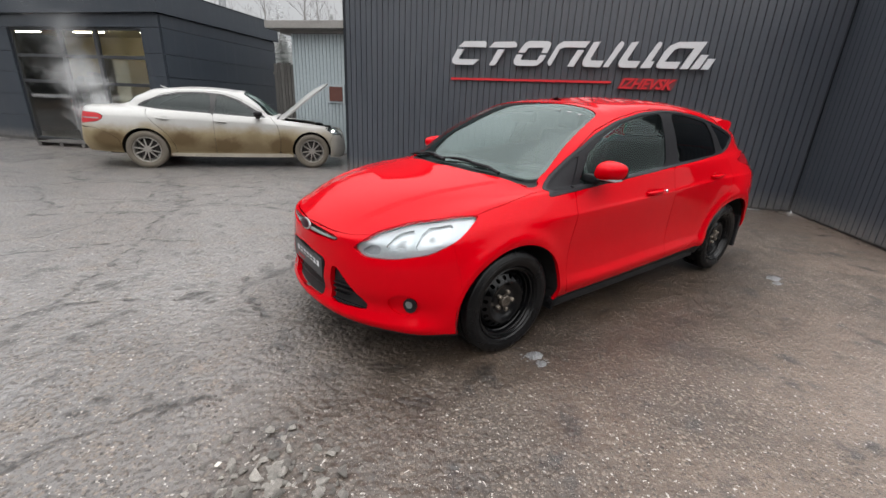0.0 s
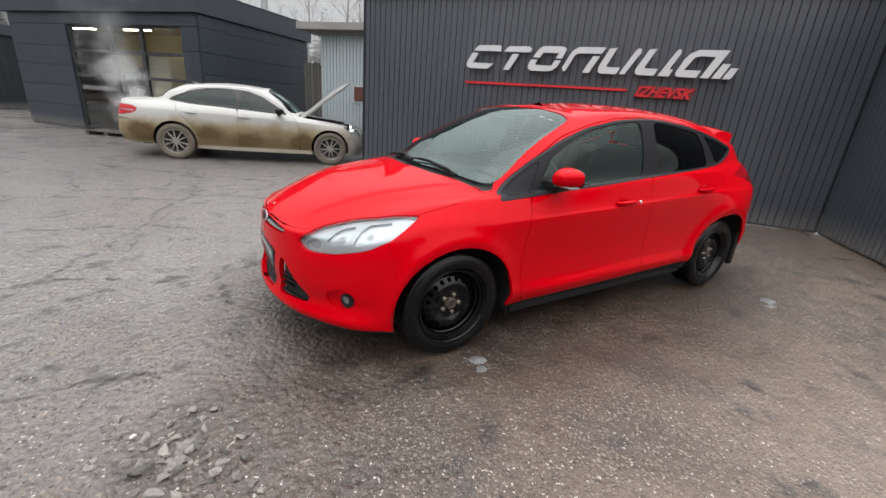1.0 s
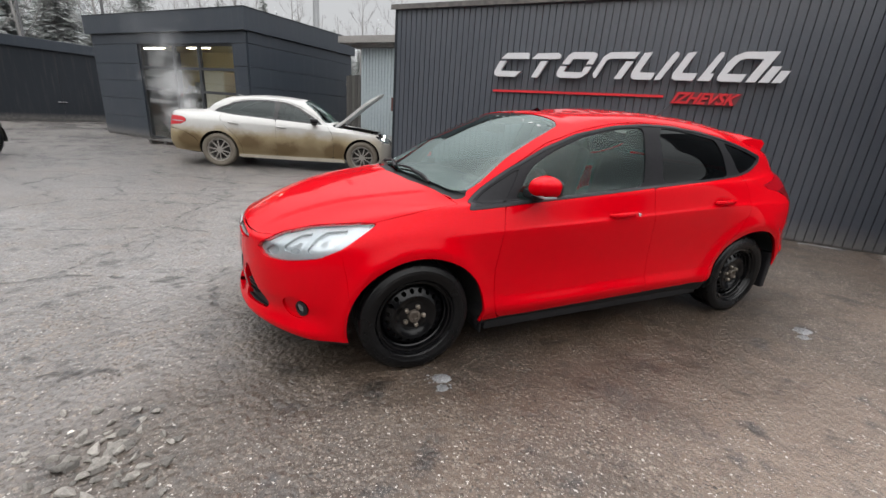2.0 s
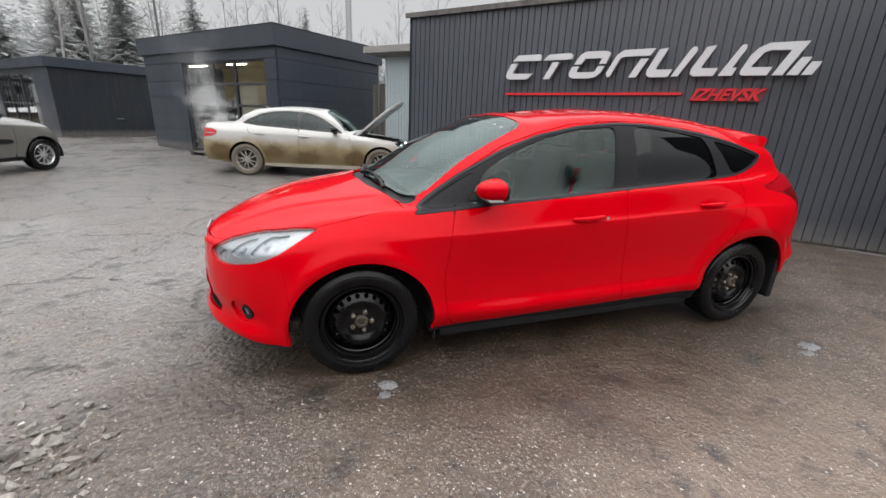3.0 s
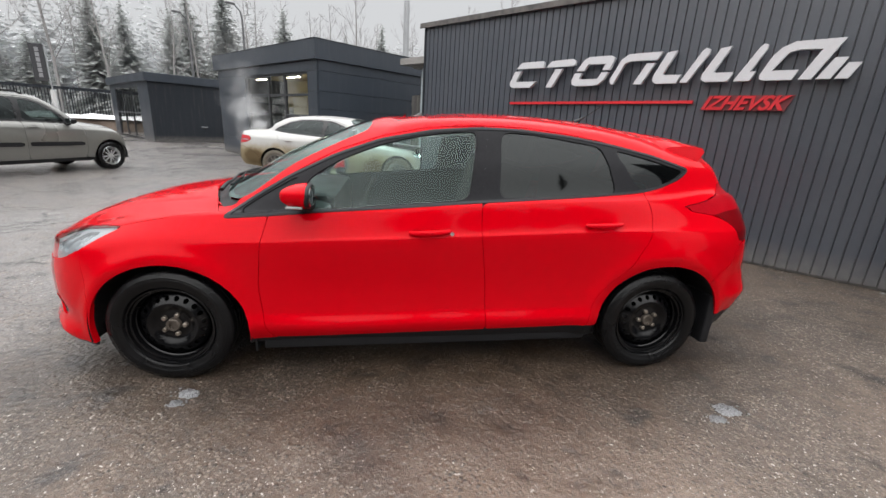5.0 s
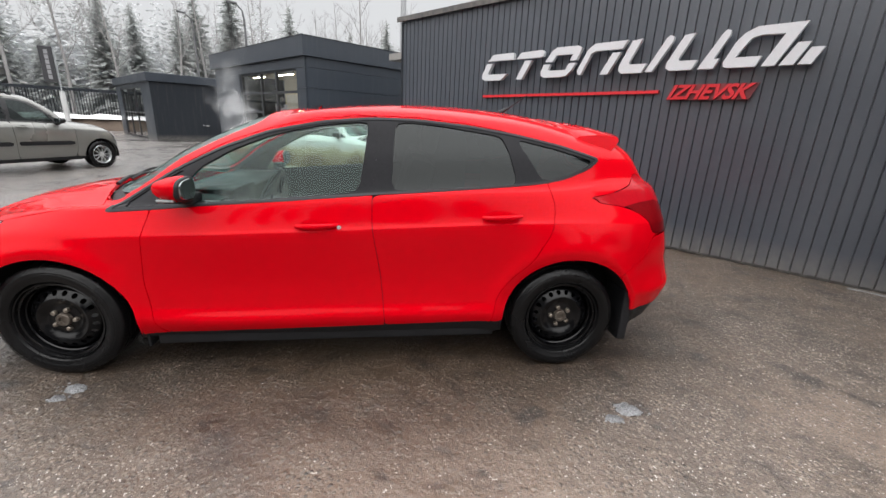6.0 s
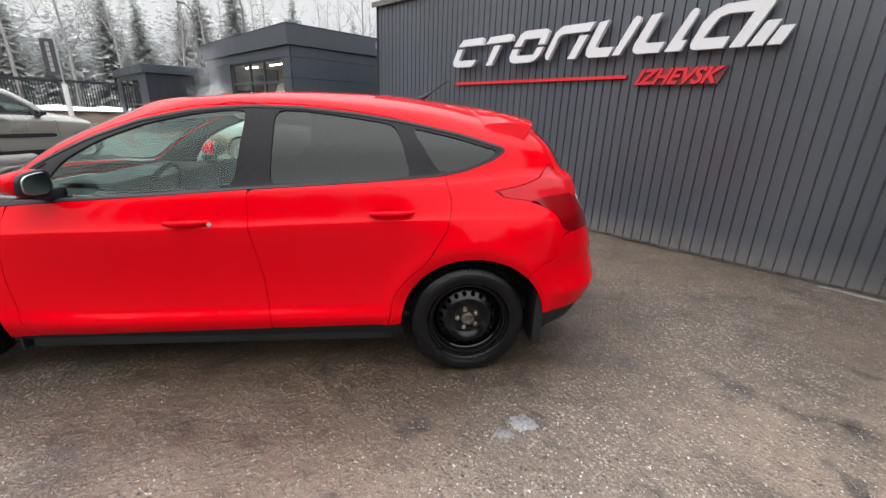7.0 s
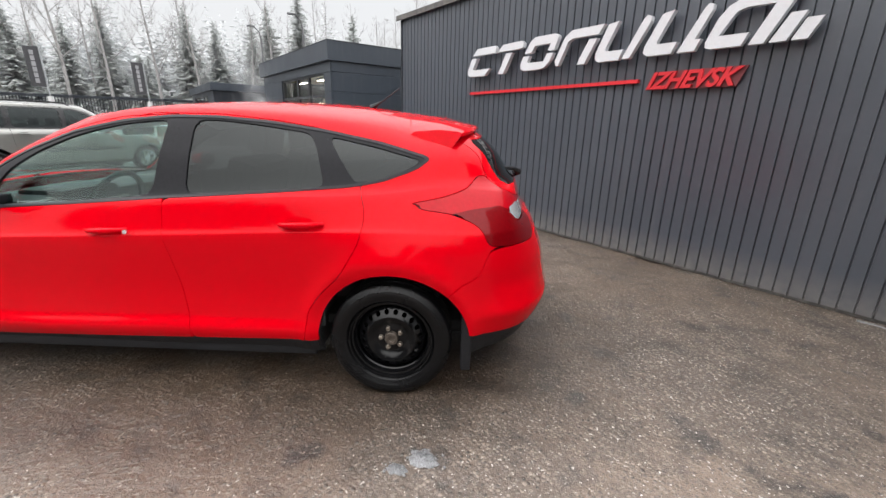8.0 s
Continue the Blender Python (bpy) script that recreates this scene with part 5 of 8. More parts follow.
def build_ground():
    xs, ys = spread(-5.0, 4.6, 0.04, 1500), spread(-0.6, 7.6, 0.04, 1500)
    rng = np.random.default_rng(5)
    gx, gy = np.meshgrid(xs, ys)

    def waves(count, long, short, amp):
        z = np.zeros_like(gx)
        for _ in range(count):
            w = rng.uniform(short, long)
            a = rng.uniform(0, math.tau)
            z += amp * w / long * np.sin((gx * math.cos(a) + gy * math.sin(a)) * math.tau / w + rng.uniform(0, math.tau))
        return z

    near = np.clip(1.4 - np.hypot(gx + 0.2, gy - 3.4) / 9, 0, 1)
    z = (waves(14, 1.6, 0.5, 0.0022) + waves(24, 0.42, 0.14, 0.0011)) * near - 0.004
    # a shallow pothole with loose stones
    z -= 0.018 * np.exp(-(((gx + 0.75) / 0.36) ** 2 + ((gy - 1.08) / 0.22) ** 2))
    GROUND_GRID.update(x=xs, y=ys, z=z)
    k = np.arange(gx.size).reshape(gx.shape)
    faces = np.stack([k[:-1, :-1].ravel(), k[:-1, 1:].ravel(), k[1:, 1:].ravel(), k[1:, :-1].ravel()], 1)
    me = bpy.data.meshes.new("ground")
    me.vertices.add(gx.size)
    me.vertices.foreach_set("co", np.stack([gx, gy, z], 2).ravel())
    me.loops.add(faces.size)
    me.loops.foreach_set("vertex_index", faces.ravel())
    me.polygons.add(len(faces))
    me.polygons.foreach_set("loop_start", np.arange(0, faces.size, 4))
    me.polygons.foreach_set("use_smooth", np.ones(len(faces), bool))
    me.update(calc_edges=True)
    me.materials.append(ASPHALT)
    return tagged(new("ground", me), "wet worn brownish asphalt yard with cracks and loose grit", "ground", kind="structure")


ground = build_ground()


def ribbed(x0, x1, z0, z1, pitch=0.1035, depth=0.022, groove=0.15):
    """A profiled steel sheet in the xz plane: wide flats towards -y with narrow grooves between."""
    bm = bmesh.new()
    xs = []
    x = x0
    while x < x1:
        f = pitch * (1 - groove)
        xs += [(x, 0), (x + f, 0), (x + f + pitch * 0.035, depth), (x + pitch * 0.965, depth)]
        x += pitch
    xs.append((x, 0))
    a = [bm.verts.new((px, py, z0)) for px, py in xs]
    b = [bm.verts.new((px, py, z1)) for px, py in xs]
    for i in range(len(xs) - 1):
        bm.faces.new((a[i], a[i + 1], b[i + 1], b[i]))
    return bm


def build_walls():
    w = thing("wall_north", pose(0, WALL_Y, 0), "graphite ribbed steel sheet wall of a workshop", "wall", kind="structure")
    part("sheet", ribbed(-3.70, 3.80, 0.03, 3.10), WALL_STEEL, w, "ribbed graphite steel sheet")
    part("wall_core", box_bm(-3.68, 3.9, 0.03, 0.35, 0.0, 3.09), PANEL_DARK, w)
    part("corner_trim", box_bm(-3.735, -3.69, -0.012, 0.36, 0.02, 3.11, 0.003), PANEL_DARK, w, "graphite corner flashing")
    part("base_trim", box_bm(-3.70, 3.88, 0.016, 0.029, 0.0, 0.05, 0.003), PANEL_DARK, w)
    e = thing("wall_east", pose(3.875, WALL_Y, 0, 0, 0, -88), "graphite ribbed steel sheet wall standing at an angle to the first", "wall", kind="structure")
    part("sheet", ribbed(0.0, 2.5, 0.03, 3.6), WALL_STEEL, e, "ribbed graphite steel sheet")
    part("wall_core", box_bm(0.0, 2.5, 0.03, 0.35, 0.0, 3.59), PANEL_DARK, e)
    r = thing("workshop_roof", pose(0, WALL_Y, 3.10), "graphite metal roof edge of the workshop", "roof", kind="structure")
    part("roof_deck", box_bm(-3.78, 4.6, -0.05, 6.0, 0.0, 0.05), PANEL_DARK, r)
    part("eaves_flashing", box_bm(-3.80, 3.9, -0.066, -0.05, -0.03, 0.052, 0.003), PANEL_DARK, r, "graphite folded eaves flashing")
    part("side_wall", box_bm(-3.69, -3.62, 0.35, 6.0, -3.1, 0.0), WALL_STEEL, r)


build_walls()

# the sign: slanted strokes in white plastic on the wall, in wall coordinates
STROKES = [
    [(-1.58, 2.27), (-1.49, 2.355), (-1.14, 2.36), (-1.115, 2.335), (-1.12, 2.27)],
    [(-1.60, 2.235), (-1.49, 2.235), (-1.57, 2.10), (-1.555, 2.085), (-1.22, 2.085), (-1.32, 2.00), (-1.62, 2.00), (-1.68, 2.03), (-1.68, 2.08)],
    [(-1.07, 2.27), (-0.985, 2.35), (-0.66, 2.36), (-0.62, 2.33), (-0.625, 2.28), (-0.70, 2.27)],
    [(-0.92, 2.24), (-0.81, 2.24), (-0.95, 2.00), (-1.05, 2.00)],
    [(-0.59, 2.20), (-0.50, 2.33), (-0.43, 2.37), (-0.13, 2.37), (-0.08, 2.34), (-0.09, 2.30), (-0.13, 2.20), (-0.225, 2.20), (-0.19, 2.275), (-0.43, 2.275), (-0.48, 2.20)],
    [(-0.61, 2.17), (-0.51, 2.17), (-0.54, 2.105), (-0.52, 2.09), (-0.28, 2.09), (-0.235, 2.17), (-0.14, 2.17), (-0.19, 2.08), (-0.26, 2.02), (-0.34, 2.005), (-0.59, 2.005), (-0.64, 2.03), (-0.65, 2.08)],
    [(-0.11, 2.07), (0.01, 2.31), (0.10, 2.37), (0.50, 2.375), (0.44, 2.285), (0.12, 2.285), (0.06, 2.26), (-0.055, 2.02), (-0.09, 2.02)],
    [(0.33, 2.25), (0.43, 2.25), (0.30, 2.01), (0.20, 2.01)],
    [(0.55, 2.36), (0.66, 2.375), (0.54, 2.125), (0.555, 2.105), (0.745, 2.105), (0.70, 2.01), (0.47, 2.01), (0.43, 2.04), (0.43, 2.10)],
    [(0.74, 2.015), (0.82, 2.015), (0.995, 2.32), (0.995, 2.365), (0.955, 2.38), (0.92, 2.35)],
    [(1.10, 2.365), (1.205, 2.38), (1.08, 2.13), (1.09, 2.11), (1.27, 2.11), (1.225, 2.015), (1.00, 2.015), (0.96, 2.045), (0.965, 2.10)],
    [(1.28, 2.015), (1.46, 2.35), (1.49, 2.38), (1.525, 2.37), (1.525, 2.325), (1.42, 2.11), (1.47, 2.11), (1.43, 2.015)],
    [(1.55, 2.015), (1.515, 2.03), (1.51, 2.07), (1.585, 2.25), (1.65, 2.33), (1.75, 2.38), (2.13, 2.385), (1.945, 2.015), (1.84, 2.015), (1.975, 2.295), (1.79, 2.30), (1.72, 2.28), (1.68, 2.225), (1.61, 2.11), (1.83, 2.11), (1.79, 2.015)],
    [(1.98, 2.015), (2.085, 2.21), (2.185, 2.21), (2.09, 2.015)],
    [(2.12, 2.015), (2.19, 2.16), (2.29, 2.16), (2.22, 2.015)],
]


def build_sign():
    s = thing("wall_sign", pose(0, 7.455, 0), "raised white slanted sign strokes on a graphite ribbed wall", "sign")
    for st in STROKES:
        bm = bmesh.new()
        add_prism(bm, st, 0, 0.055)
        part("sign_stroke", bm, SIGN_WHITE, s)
        cx, cz = sum(p[0] for p in st) / len(st), sum(p[1] for p in st) / len(st)
        for dx in (-0.03, 0.03):
            bm = bmesh.new()
            add_tube(bm, [(st[0][0] * 0.6 + cx * 0.4 + dx * 0.3, 0.05, st[0][1] * 0.6 + cz * 0.4), (st[0][0] * 0.6 + cx * 0.4 + dx * 0.3, 0.12, st[0][1] * 0.6 + cz * 0.4)], 0.006, 6)
            part("stand_off", bm, PANEL_DARK, s)
    bar = thing("red_sign_bar", pose(0, 7.525, 0), "long thin red plastic bar under the white sign", "sign")
    bm = bmesh.new()
    add_prism(bm, [(-1.70, 1.765), (0.91, 1.785), (0.91, 1.82), (-1.70, 1.80)], 0, 0.045)
    part("bar", bm, SIGN_RED, bar)
    cu = bpy.data.curves.new("town_name", "FONT")
    cu.body, cu.size, cu.extrude, cu.shear, cu.offset, cu.space_character = "IZHEVSK", 0.205, 0.012, 0.45, 0.006, 0.97
    tmp = new("town_name", cu)
    me = bpy.data.meshes.new_from_object(tmp.evaluated_get(bpy.context.evaluated_depsgraph_get()))
    bpy.data.objects.remove(tmp)
    me.materials.clear()
    me.materials.append(SIGN_RED)
    xs = [v.co.x for v in me.vertices]
    w = max(xs) - min(xs)
    town = thing("town_name_sign", pose(1.02, 7.51, 1.722), "red slanted raised letters reading IZHEVSK on a dull backing", "sign")
    t = new("letters", me)
    t.parent = town
    t.matrix_basis = pose(0, 0, 0, 90) @ Matrix.Diagonal((0.82 / w, 1, 1, 1)) @ pose(-min(xs), 0, 0)
    bm = bmesh.new()
    add_prism(bm, [(-0.015, -0.012), (0.775, -0.012), (0.84, 0.152), (0.045, 0.152)], 0.016, 0.03)
    part("backing", bm, SIGN_BACK, town, "thin dull red backing plate")


build_sign()

WARM_LAMP = glow("warm_tube_lamp", (1.0, 0.87, 0.66), 14.0)
ROOM_WALL = material("cream_room_wall", (0.60, 0.52, 0.32), 0.8, 0, 0, 5, 0.1)
ROOM_DARK = material("dark_room_floor", (0.09, 0.085, 0.08), 0.6, 0, 0, 5, 0.2)
SHELF_GREY = material("grey_shelf_goods", (0.28, 0.29, 0.30), 0.6, 0, 0, 9, 0.5, objects=0.5)
SHOP_GLASS = glass("shop_window_glass", (0.93, 0.95, 0.94))
FRAME = material("anthracite_window_frame", (0.028, 0.03, 0.034), 0.4, 0, 0, 8, 0.15)
BOARD = material("beige_fridge_door", (0.52, 0.47, 0.38), 0.5, 0, 0, 8, 0.1)


def panel_courses(parent, x0, x1, y, zs, skip=None):
    """Facade boards one above another with shadow gaps, facing -y. skip: (x0, x1, top) of an opening."""
    for z0, z1 in zip(zs, zs[1:]):
        runs = [(x0, x1)]
        if skip and z0 < skip[2]:
            runs = [(x0, skip[0]), (skip[1], x1)]
        for a, b in runs:
            part("facade_board", box_bm(a, b, y - 0.03, y, z0 + 0.006, z1 - 0.006, 0.003), PANEL, parent)


def build_kiosk():
    k = thing("kiosk", pose(-8.35, 8.12, 0), "dark grey panelled flat-roofed kiosk with a lit shop window", "building")
    w, d = 6.85, 3.9
    zs = [0.06, 0.62, 1.14, 1.65, 2.12, 2.64, 2.90]
    wx0, wx1, top = -4.53, -0.50, 2.66
    panel_courses(k, -w, 0.0, 0.0, zs, (wx0, wx1, 2.60))
    bm = bmesh.new()
    add_box(bm, -w, wx0, 0.0, 0.15, 0, 2.92)
    add_box(bm, wx1, 0.0, 0.0, 0.15, 0, 2.92)
    add_box(bm, wx0, wx1, 0.0, 0.15, top, 2.92)
    add_box(bm, -0.15, 0.0, 0.15, d, 0, 2.92)
    add_box(bm, -w, -w + 0.15, 0.15, d, 0, 2.92)
    add_box(bm, -w, 0.0, d - 0.15, d, 0, 2.92)
    part("wall", bm, PANEL, k)
    for z0, z1 in zip(zs, zs[1:]):
        part("facade_board", box_bm(0.0, 0.03, 0.0, d, z0 + 0.006, z1 - 0.006, 0.003), PANEL, k)
        part("facade_board", box_bm(-w - 0.03, -w, 0.0, d, z0 + 0.006, z1 - 0.006, 0.003), PANEL, k)
    bm = bmesh.new()
    for a in ((-w - 0.14, 0.10, -0.13, -0.05), (-w - 0.14, 0.10, d + 0.02, d + 0.10), (0.02, 0.10, -0.05, d + 0.02), (-w - 0.14, -w - 0.06, -0.05, d + 0.02)):
        add_box(bm, *a, 2.92, 3.40)
    add_box(bm, -w - 0.06, 0.02, -0.05, d + 0.02, 2.92, 3.2)
    part("fascia", bm, PANEL, k, "deep dark grey roof fascia")
    part("fascia_trim", box_bm(-w - 0.15, 0.11, -0.14, d + 0.11, 3.40, 3.425, 0.004), PANEL_DARK, k)
    # shop window with door, three bays and two transoms
    win = new("shop_window")
    win.parent = k
    bars = [(wx0, wx0 + 0.07, 0.05, top), (wx1 - 0.07, wx1, 0.05, top), (-3.02, -2.92, 0.05, top), (-1.95, -1.85, 0.05, top)]
    for x0, x1, z0, z1 in bars:
        part("mullion", box_bm(x0, x1, 0.02, 0.09, z0, z1, 0.004), FRAME, win)
    for z in (0.05, 1.42, 2.0, top - 0.07):
        for a, b in ((wx0 + 0.07, -3.02), (-2.92, -1.95), (-1.85, wx1 - 0.07)):
            if z == 1.42 and a == -2.92:
                continue
            part("transom", box_bm(a, b, 0.025, 0.085, z, z + 0.07, 0.004), FRAME, win)
    for a, b in ((wx0 + 0.07, -3.02), (-2.92, -1.95), (-1.85, wx1 - 0.07)):
        for z0, z1 in ((0.12, 1.42), (1.49, 2.0), (2.07, top - 0.07)):
            p = part("pane", box_bm(a, b, 0.052, 0.058, z0, z1), SHOP_GLASS, win, "clear shop window pane")
            p.visible_shadow = False
    # inside
    room = new("room")
    room.parent = k
    part("back_wall", box_bm(-w + 0.16, -0.16, 2.6, 2.7, 0.05, 2.85), ROOM_WALL, room, "cream back wall")
    part("room_floor", box_bm(-w + 0.16, -0.16, 0.16, 2.6, 0.0, 0.05), ROOM_DARK, room)
    part("room_ceiling", box_bm(-w + 0.16, -0.16, 0.16, 2.6, 2.80, 2.85), ROOM_WALL, room, "cream ceiling")
    part("low_cladding", box_bm(-w + 0.16, -0.16, 2.56, 2.598, 0.05, 1.5), SHELF_GREY, room, "grey cladding on the back wall")
    for x in (-5.7, -3.5, -1.3):
        part("lamp_tray", box_bm(x - 0.54, x + 0.54, 1.07, 1.20, 2.727, 2.80, 0.006), SHELF_GREY, room)
        part("tube_lamp", box_bm(x - 0.5, x + 0.5, 1.1, 1.17, 2.70, 2.726, 0.008), WARM_LAMP, room, "lit warm white tube lamp")
    return k


kiosk = build_kiosk()


def build_kiosk_goods():
    """Shelves, a tall beige cabinet and boxes behind the shop window."""
    sh = thing("shop_shelf", pose(-12.2, 9.3, 0.05), "grey shop shelf with boxes behind the window", "shelf")
    for z in (0.35, 0.85, 1.35):
        part("shelf_board", box_bm(-0.6, 0.6, 0, 0.4, z, z + 0.03), SHELF_GREY, sh)
    for x in (-0.6, 0.57):
        part("upright", box_bm(x, x + 0.03, 0, 0.4, 0, 1.5), SHELF_GREY, sh)
    other = copy_thing(sh, pose(-9.25, 10.15, 0.05))
    other["label"] = "grey shop shelf with boxes against the back wall"
    rnd = random.Random(4)
    for i in range(18):
        x, y = (-12.7, 9.35) if i < 9 else (-9.75, 10.2)
        x, z = x + 0.36 * (i % 3), (0.43, 0.93, 1.43)[i % 9 // 3]
        b = thing("goods_box", pose(x, y, z), "small grey carton on the shop shelf", "box", "goods on the shop shelf")
        part("carton", box_bm(0, rnd.uniform(0.2, 0.3), 0, 0.25, 0, rnd.uniform(0.2, 0.34), 0.004), SHELF_GREY, b)
    c = thing("tall_cabinet", pose(-10.9, 9.0, 0.05), "tall beige cabinet standing behind the shop window", "cabinet")
    part("body", box_bm(-0.45, 0.45, 0, 0.5, 0, 2.0, 0.01), BOARD, c)
    part("door", box_bm(-0.43, 0.43, -0.025, -0.003, 0.05, 1.95, 0.006), BOARD, c)
    t = thing("shop_counter", pose(-9.4, 9.0, 0.05), "white shop counter behind the window", "counter")
    part("front", box_bm(-0.6, 0.6, 0, 0.5, 0, 0.95, 0.01), material("off_white_counter", (0.5, 0.5, 0.48), 0.6), t)
    part("top", box_bm(-0.64, 0.64, -0.03, 0.53, 0.95, 0.99, 0.005), SHELF_GREY, t)


build_kiosk_goods()


def build_cabin():
    c = thing("dark_cabin", pose(-20.55, 7.05, 0), "graphite flat-roofed cabin with a glazed front", "building")
    zs = [0.05, 0.7, 1.3, 1.9, 2.6]
    bm = bmesh.new()
    add_box(bm, -7.6, -6.5, 0, 0.15, 0, 2.62)
    add_box(bm, -1.7, 0, 0, 0.15, 0, 2.62)
    add_box(bm, -6.5, -1.7, 0, 0.15, 2.45, 2.62)
    add_box(bm, -0.15, 0, 0.15, 6.5, 0, 2.62)
    add_box(bm, -7.6, -7.45, 0.15, 6.5, 0, 2.62)
    add_box(bm, -7.6, 0, 6.35, 6.5, 0, 2.62)
    part("wall", bm, PANEL, c)
    for i in range(3):
        part("side_panel", box_bm(0.0, 0.025, 0.02 + i * 2.16, 0.02 + (i + 1) * 2.16 - 0.004, 0.06, 2.6, 0.003), PANEL_DARK, c)
    bm = bmesh.new()
    add_box(bm, -7.75, 0.12, -0.12, 6.6, 2.62, 2.98, 0.01)
    part("fascia", bm, PANEL, c)
    win = new("front_window")
    win.parent = c
    for x in (-6.5, -4.95, -3.35, -1.77):
        part("mullion", box_bm(x, x + 0.07, 0.02, 0.1, 0.1, 2.45), FRAME, win)
    for z in (0.03, 1.2, 2.38):
        part("transom", box_bm(-6.43, -1.77, 0.025, 0.095, z, z + 0.07), FRAME, win)
    for x in (-6.43, -4.88, -3.28):
        for z0, z1 in ((0.1, 1.2), (1.27, 2.38)):
            part("pane", box_bm(x, x + 1.48, 0.05, 0.056, z0, z1), SHOP_GLASS, win)
    part("inner_floor", box_bm(-7.4, -0.2, 0.2, 6.3, 0, 0.04), ROOM_DARK, c)
    part("inner_ceiling", box_bm(-7.4, -0.2, 0.2, 6.3, 2.5, 2.55), SHELF_GREY, c)
    part("wall_bracket", box_bm(0.026, 0.06, 2.0, 2.3, 0.72, 0.76, 0.005), CHROME, c, "small pale metal plate")


build_cabin()

PALE_STEEL = sheet_steel("pale_blue_grey_sheet", (0.34, 0.39, 0.41), 0.5)
OLD_ROOF = material("weathered_roof_board", (0.22, 0.21, 0.20), 0.8, 0, 0, 8, 0.3, 0.3, 40)
WOOD_GREY = material("weathered_grey_wood", (0.10, 0.095, 0.09), 0.85, 0, 0, 6, 0.35, 0.4, 50, objects=0.35)
BROWN = material("brown_painted_shutter", (0.10, 0.035, 0.025), 0.6, 0, 0, 6, 0.2)


def build_shed():
    s = thing("shed", pose(-5.95, 10.3, 0), "pale blue-grey ribbed metal shed with a flat weathered roof", "shed")
    part("sheet", ribbed(-0.65, 2.2, 0.02, 2.92, 0.10, 0.015, 0.35), PALE_STEEL, s)
    part("wall_core", box_bm(-0.63, 2.2, 0.03, 3.0, 0.0, 2.92), PALE_STEEL, s)
    part("roof", box_bm(-1.15, 2.4, -0.35, 3.2, 2.95, 3.12, 0.01), OLD_ROOF, s, "thick weathered grey roof slab")
    part("roof_board", box_bm(-0.9, 2.4, -0.1, 3.0, 2.88, 2.948), OLD_ROOF, s)
    win = new("window")
    win.parent = s
    part("frame", box_bm(0.33, 0.80, -0.03, 0.012, 1.27, 1.72, 0.006), PALE_STEEL, win)
    part("shutter", box_bm(0.38, 0.75, -0.045, -0.032, 1.32, 1.67, 0.004), BROWN, win, "brown shutter")
    f = thing("board_fence", pose(-7.6, 10.9, 0), "tall weathered grey board fence with a rail", "fence")
    rnd = random.Random(3)
    for i in range(12):
        h = 2.25 + rnd.uniform(-0.04, 0.04)
        part("fence_board", box_bm(i * 0.105, i * 0.105 + 0.09, 0, 0.022, 0.03, h, 0.002), WOOD_GREY, f)
    for z in (0.5, 1.95):
        part("rail", box_bm(-0.05, 1.3, 0.023, 0.06, z, z + 0.07), WOOD_GREY, f)


build_shed()
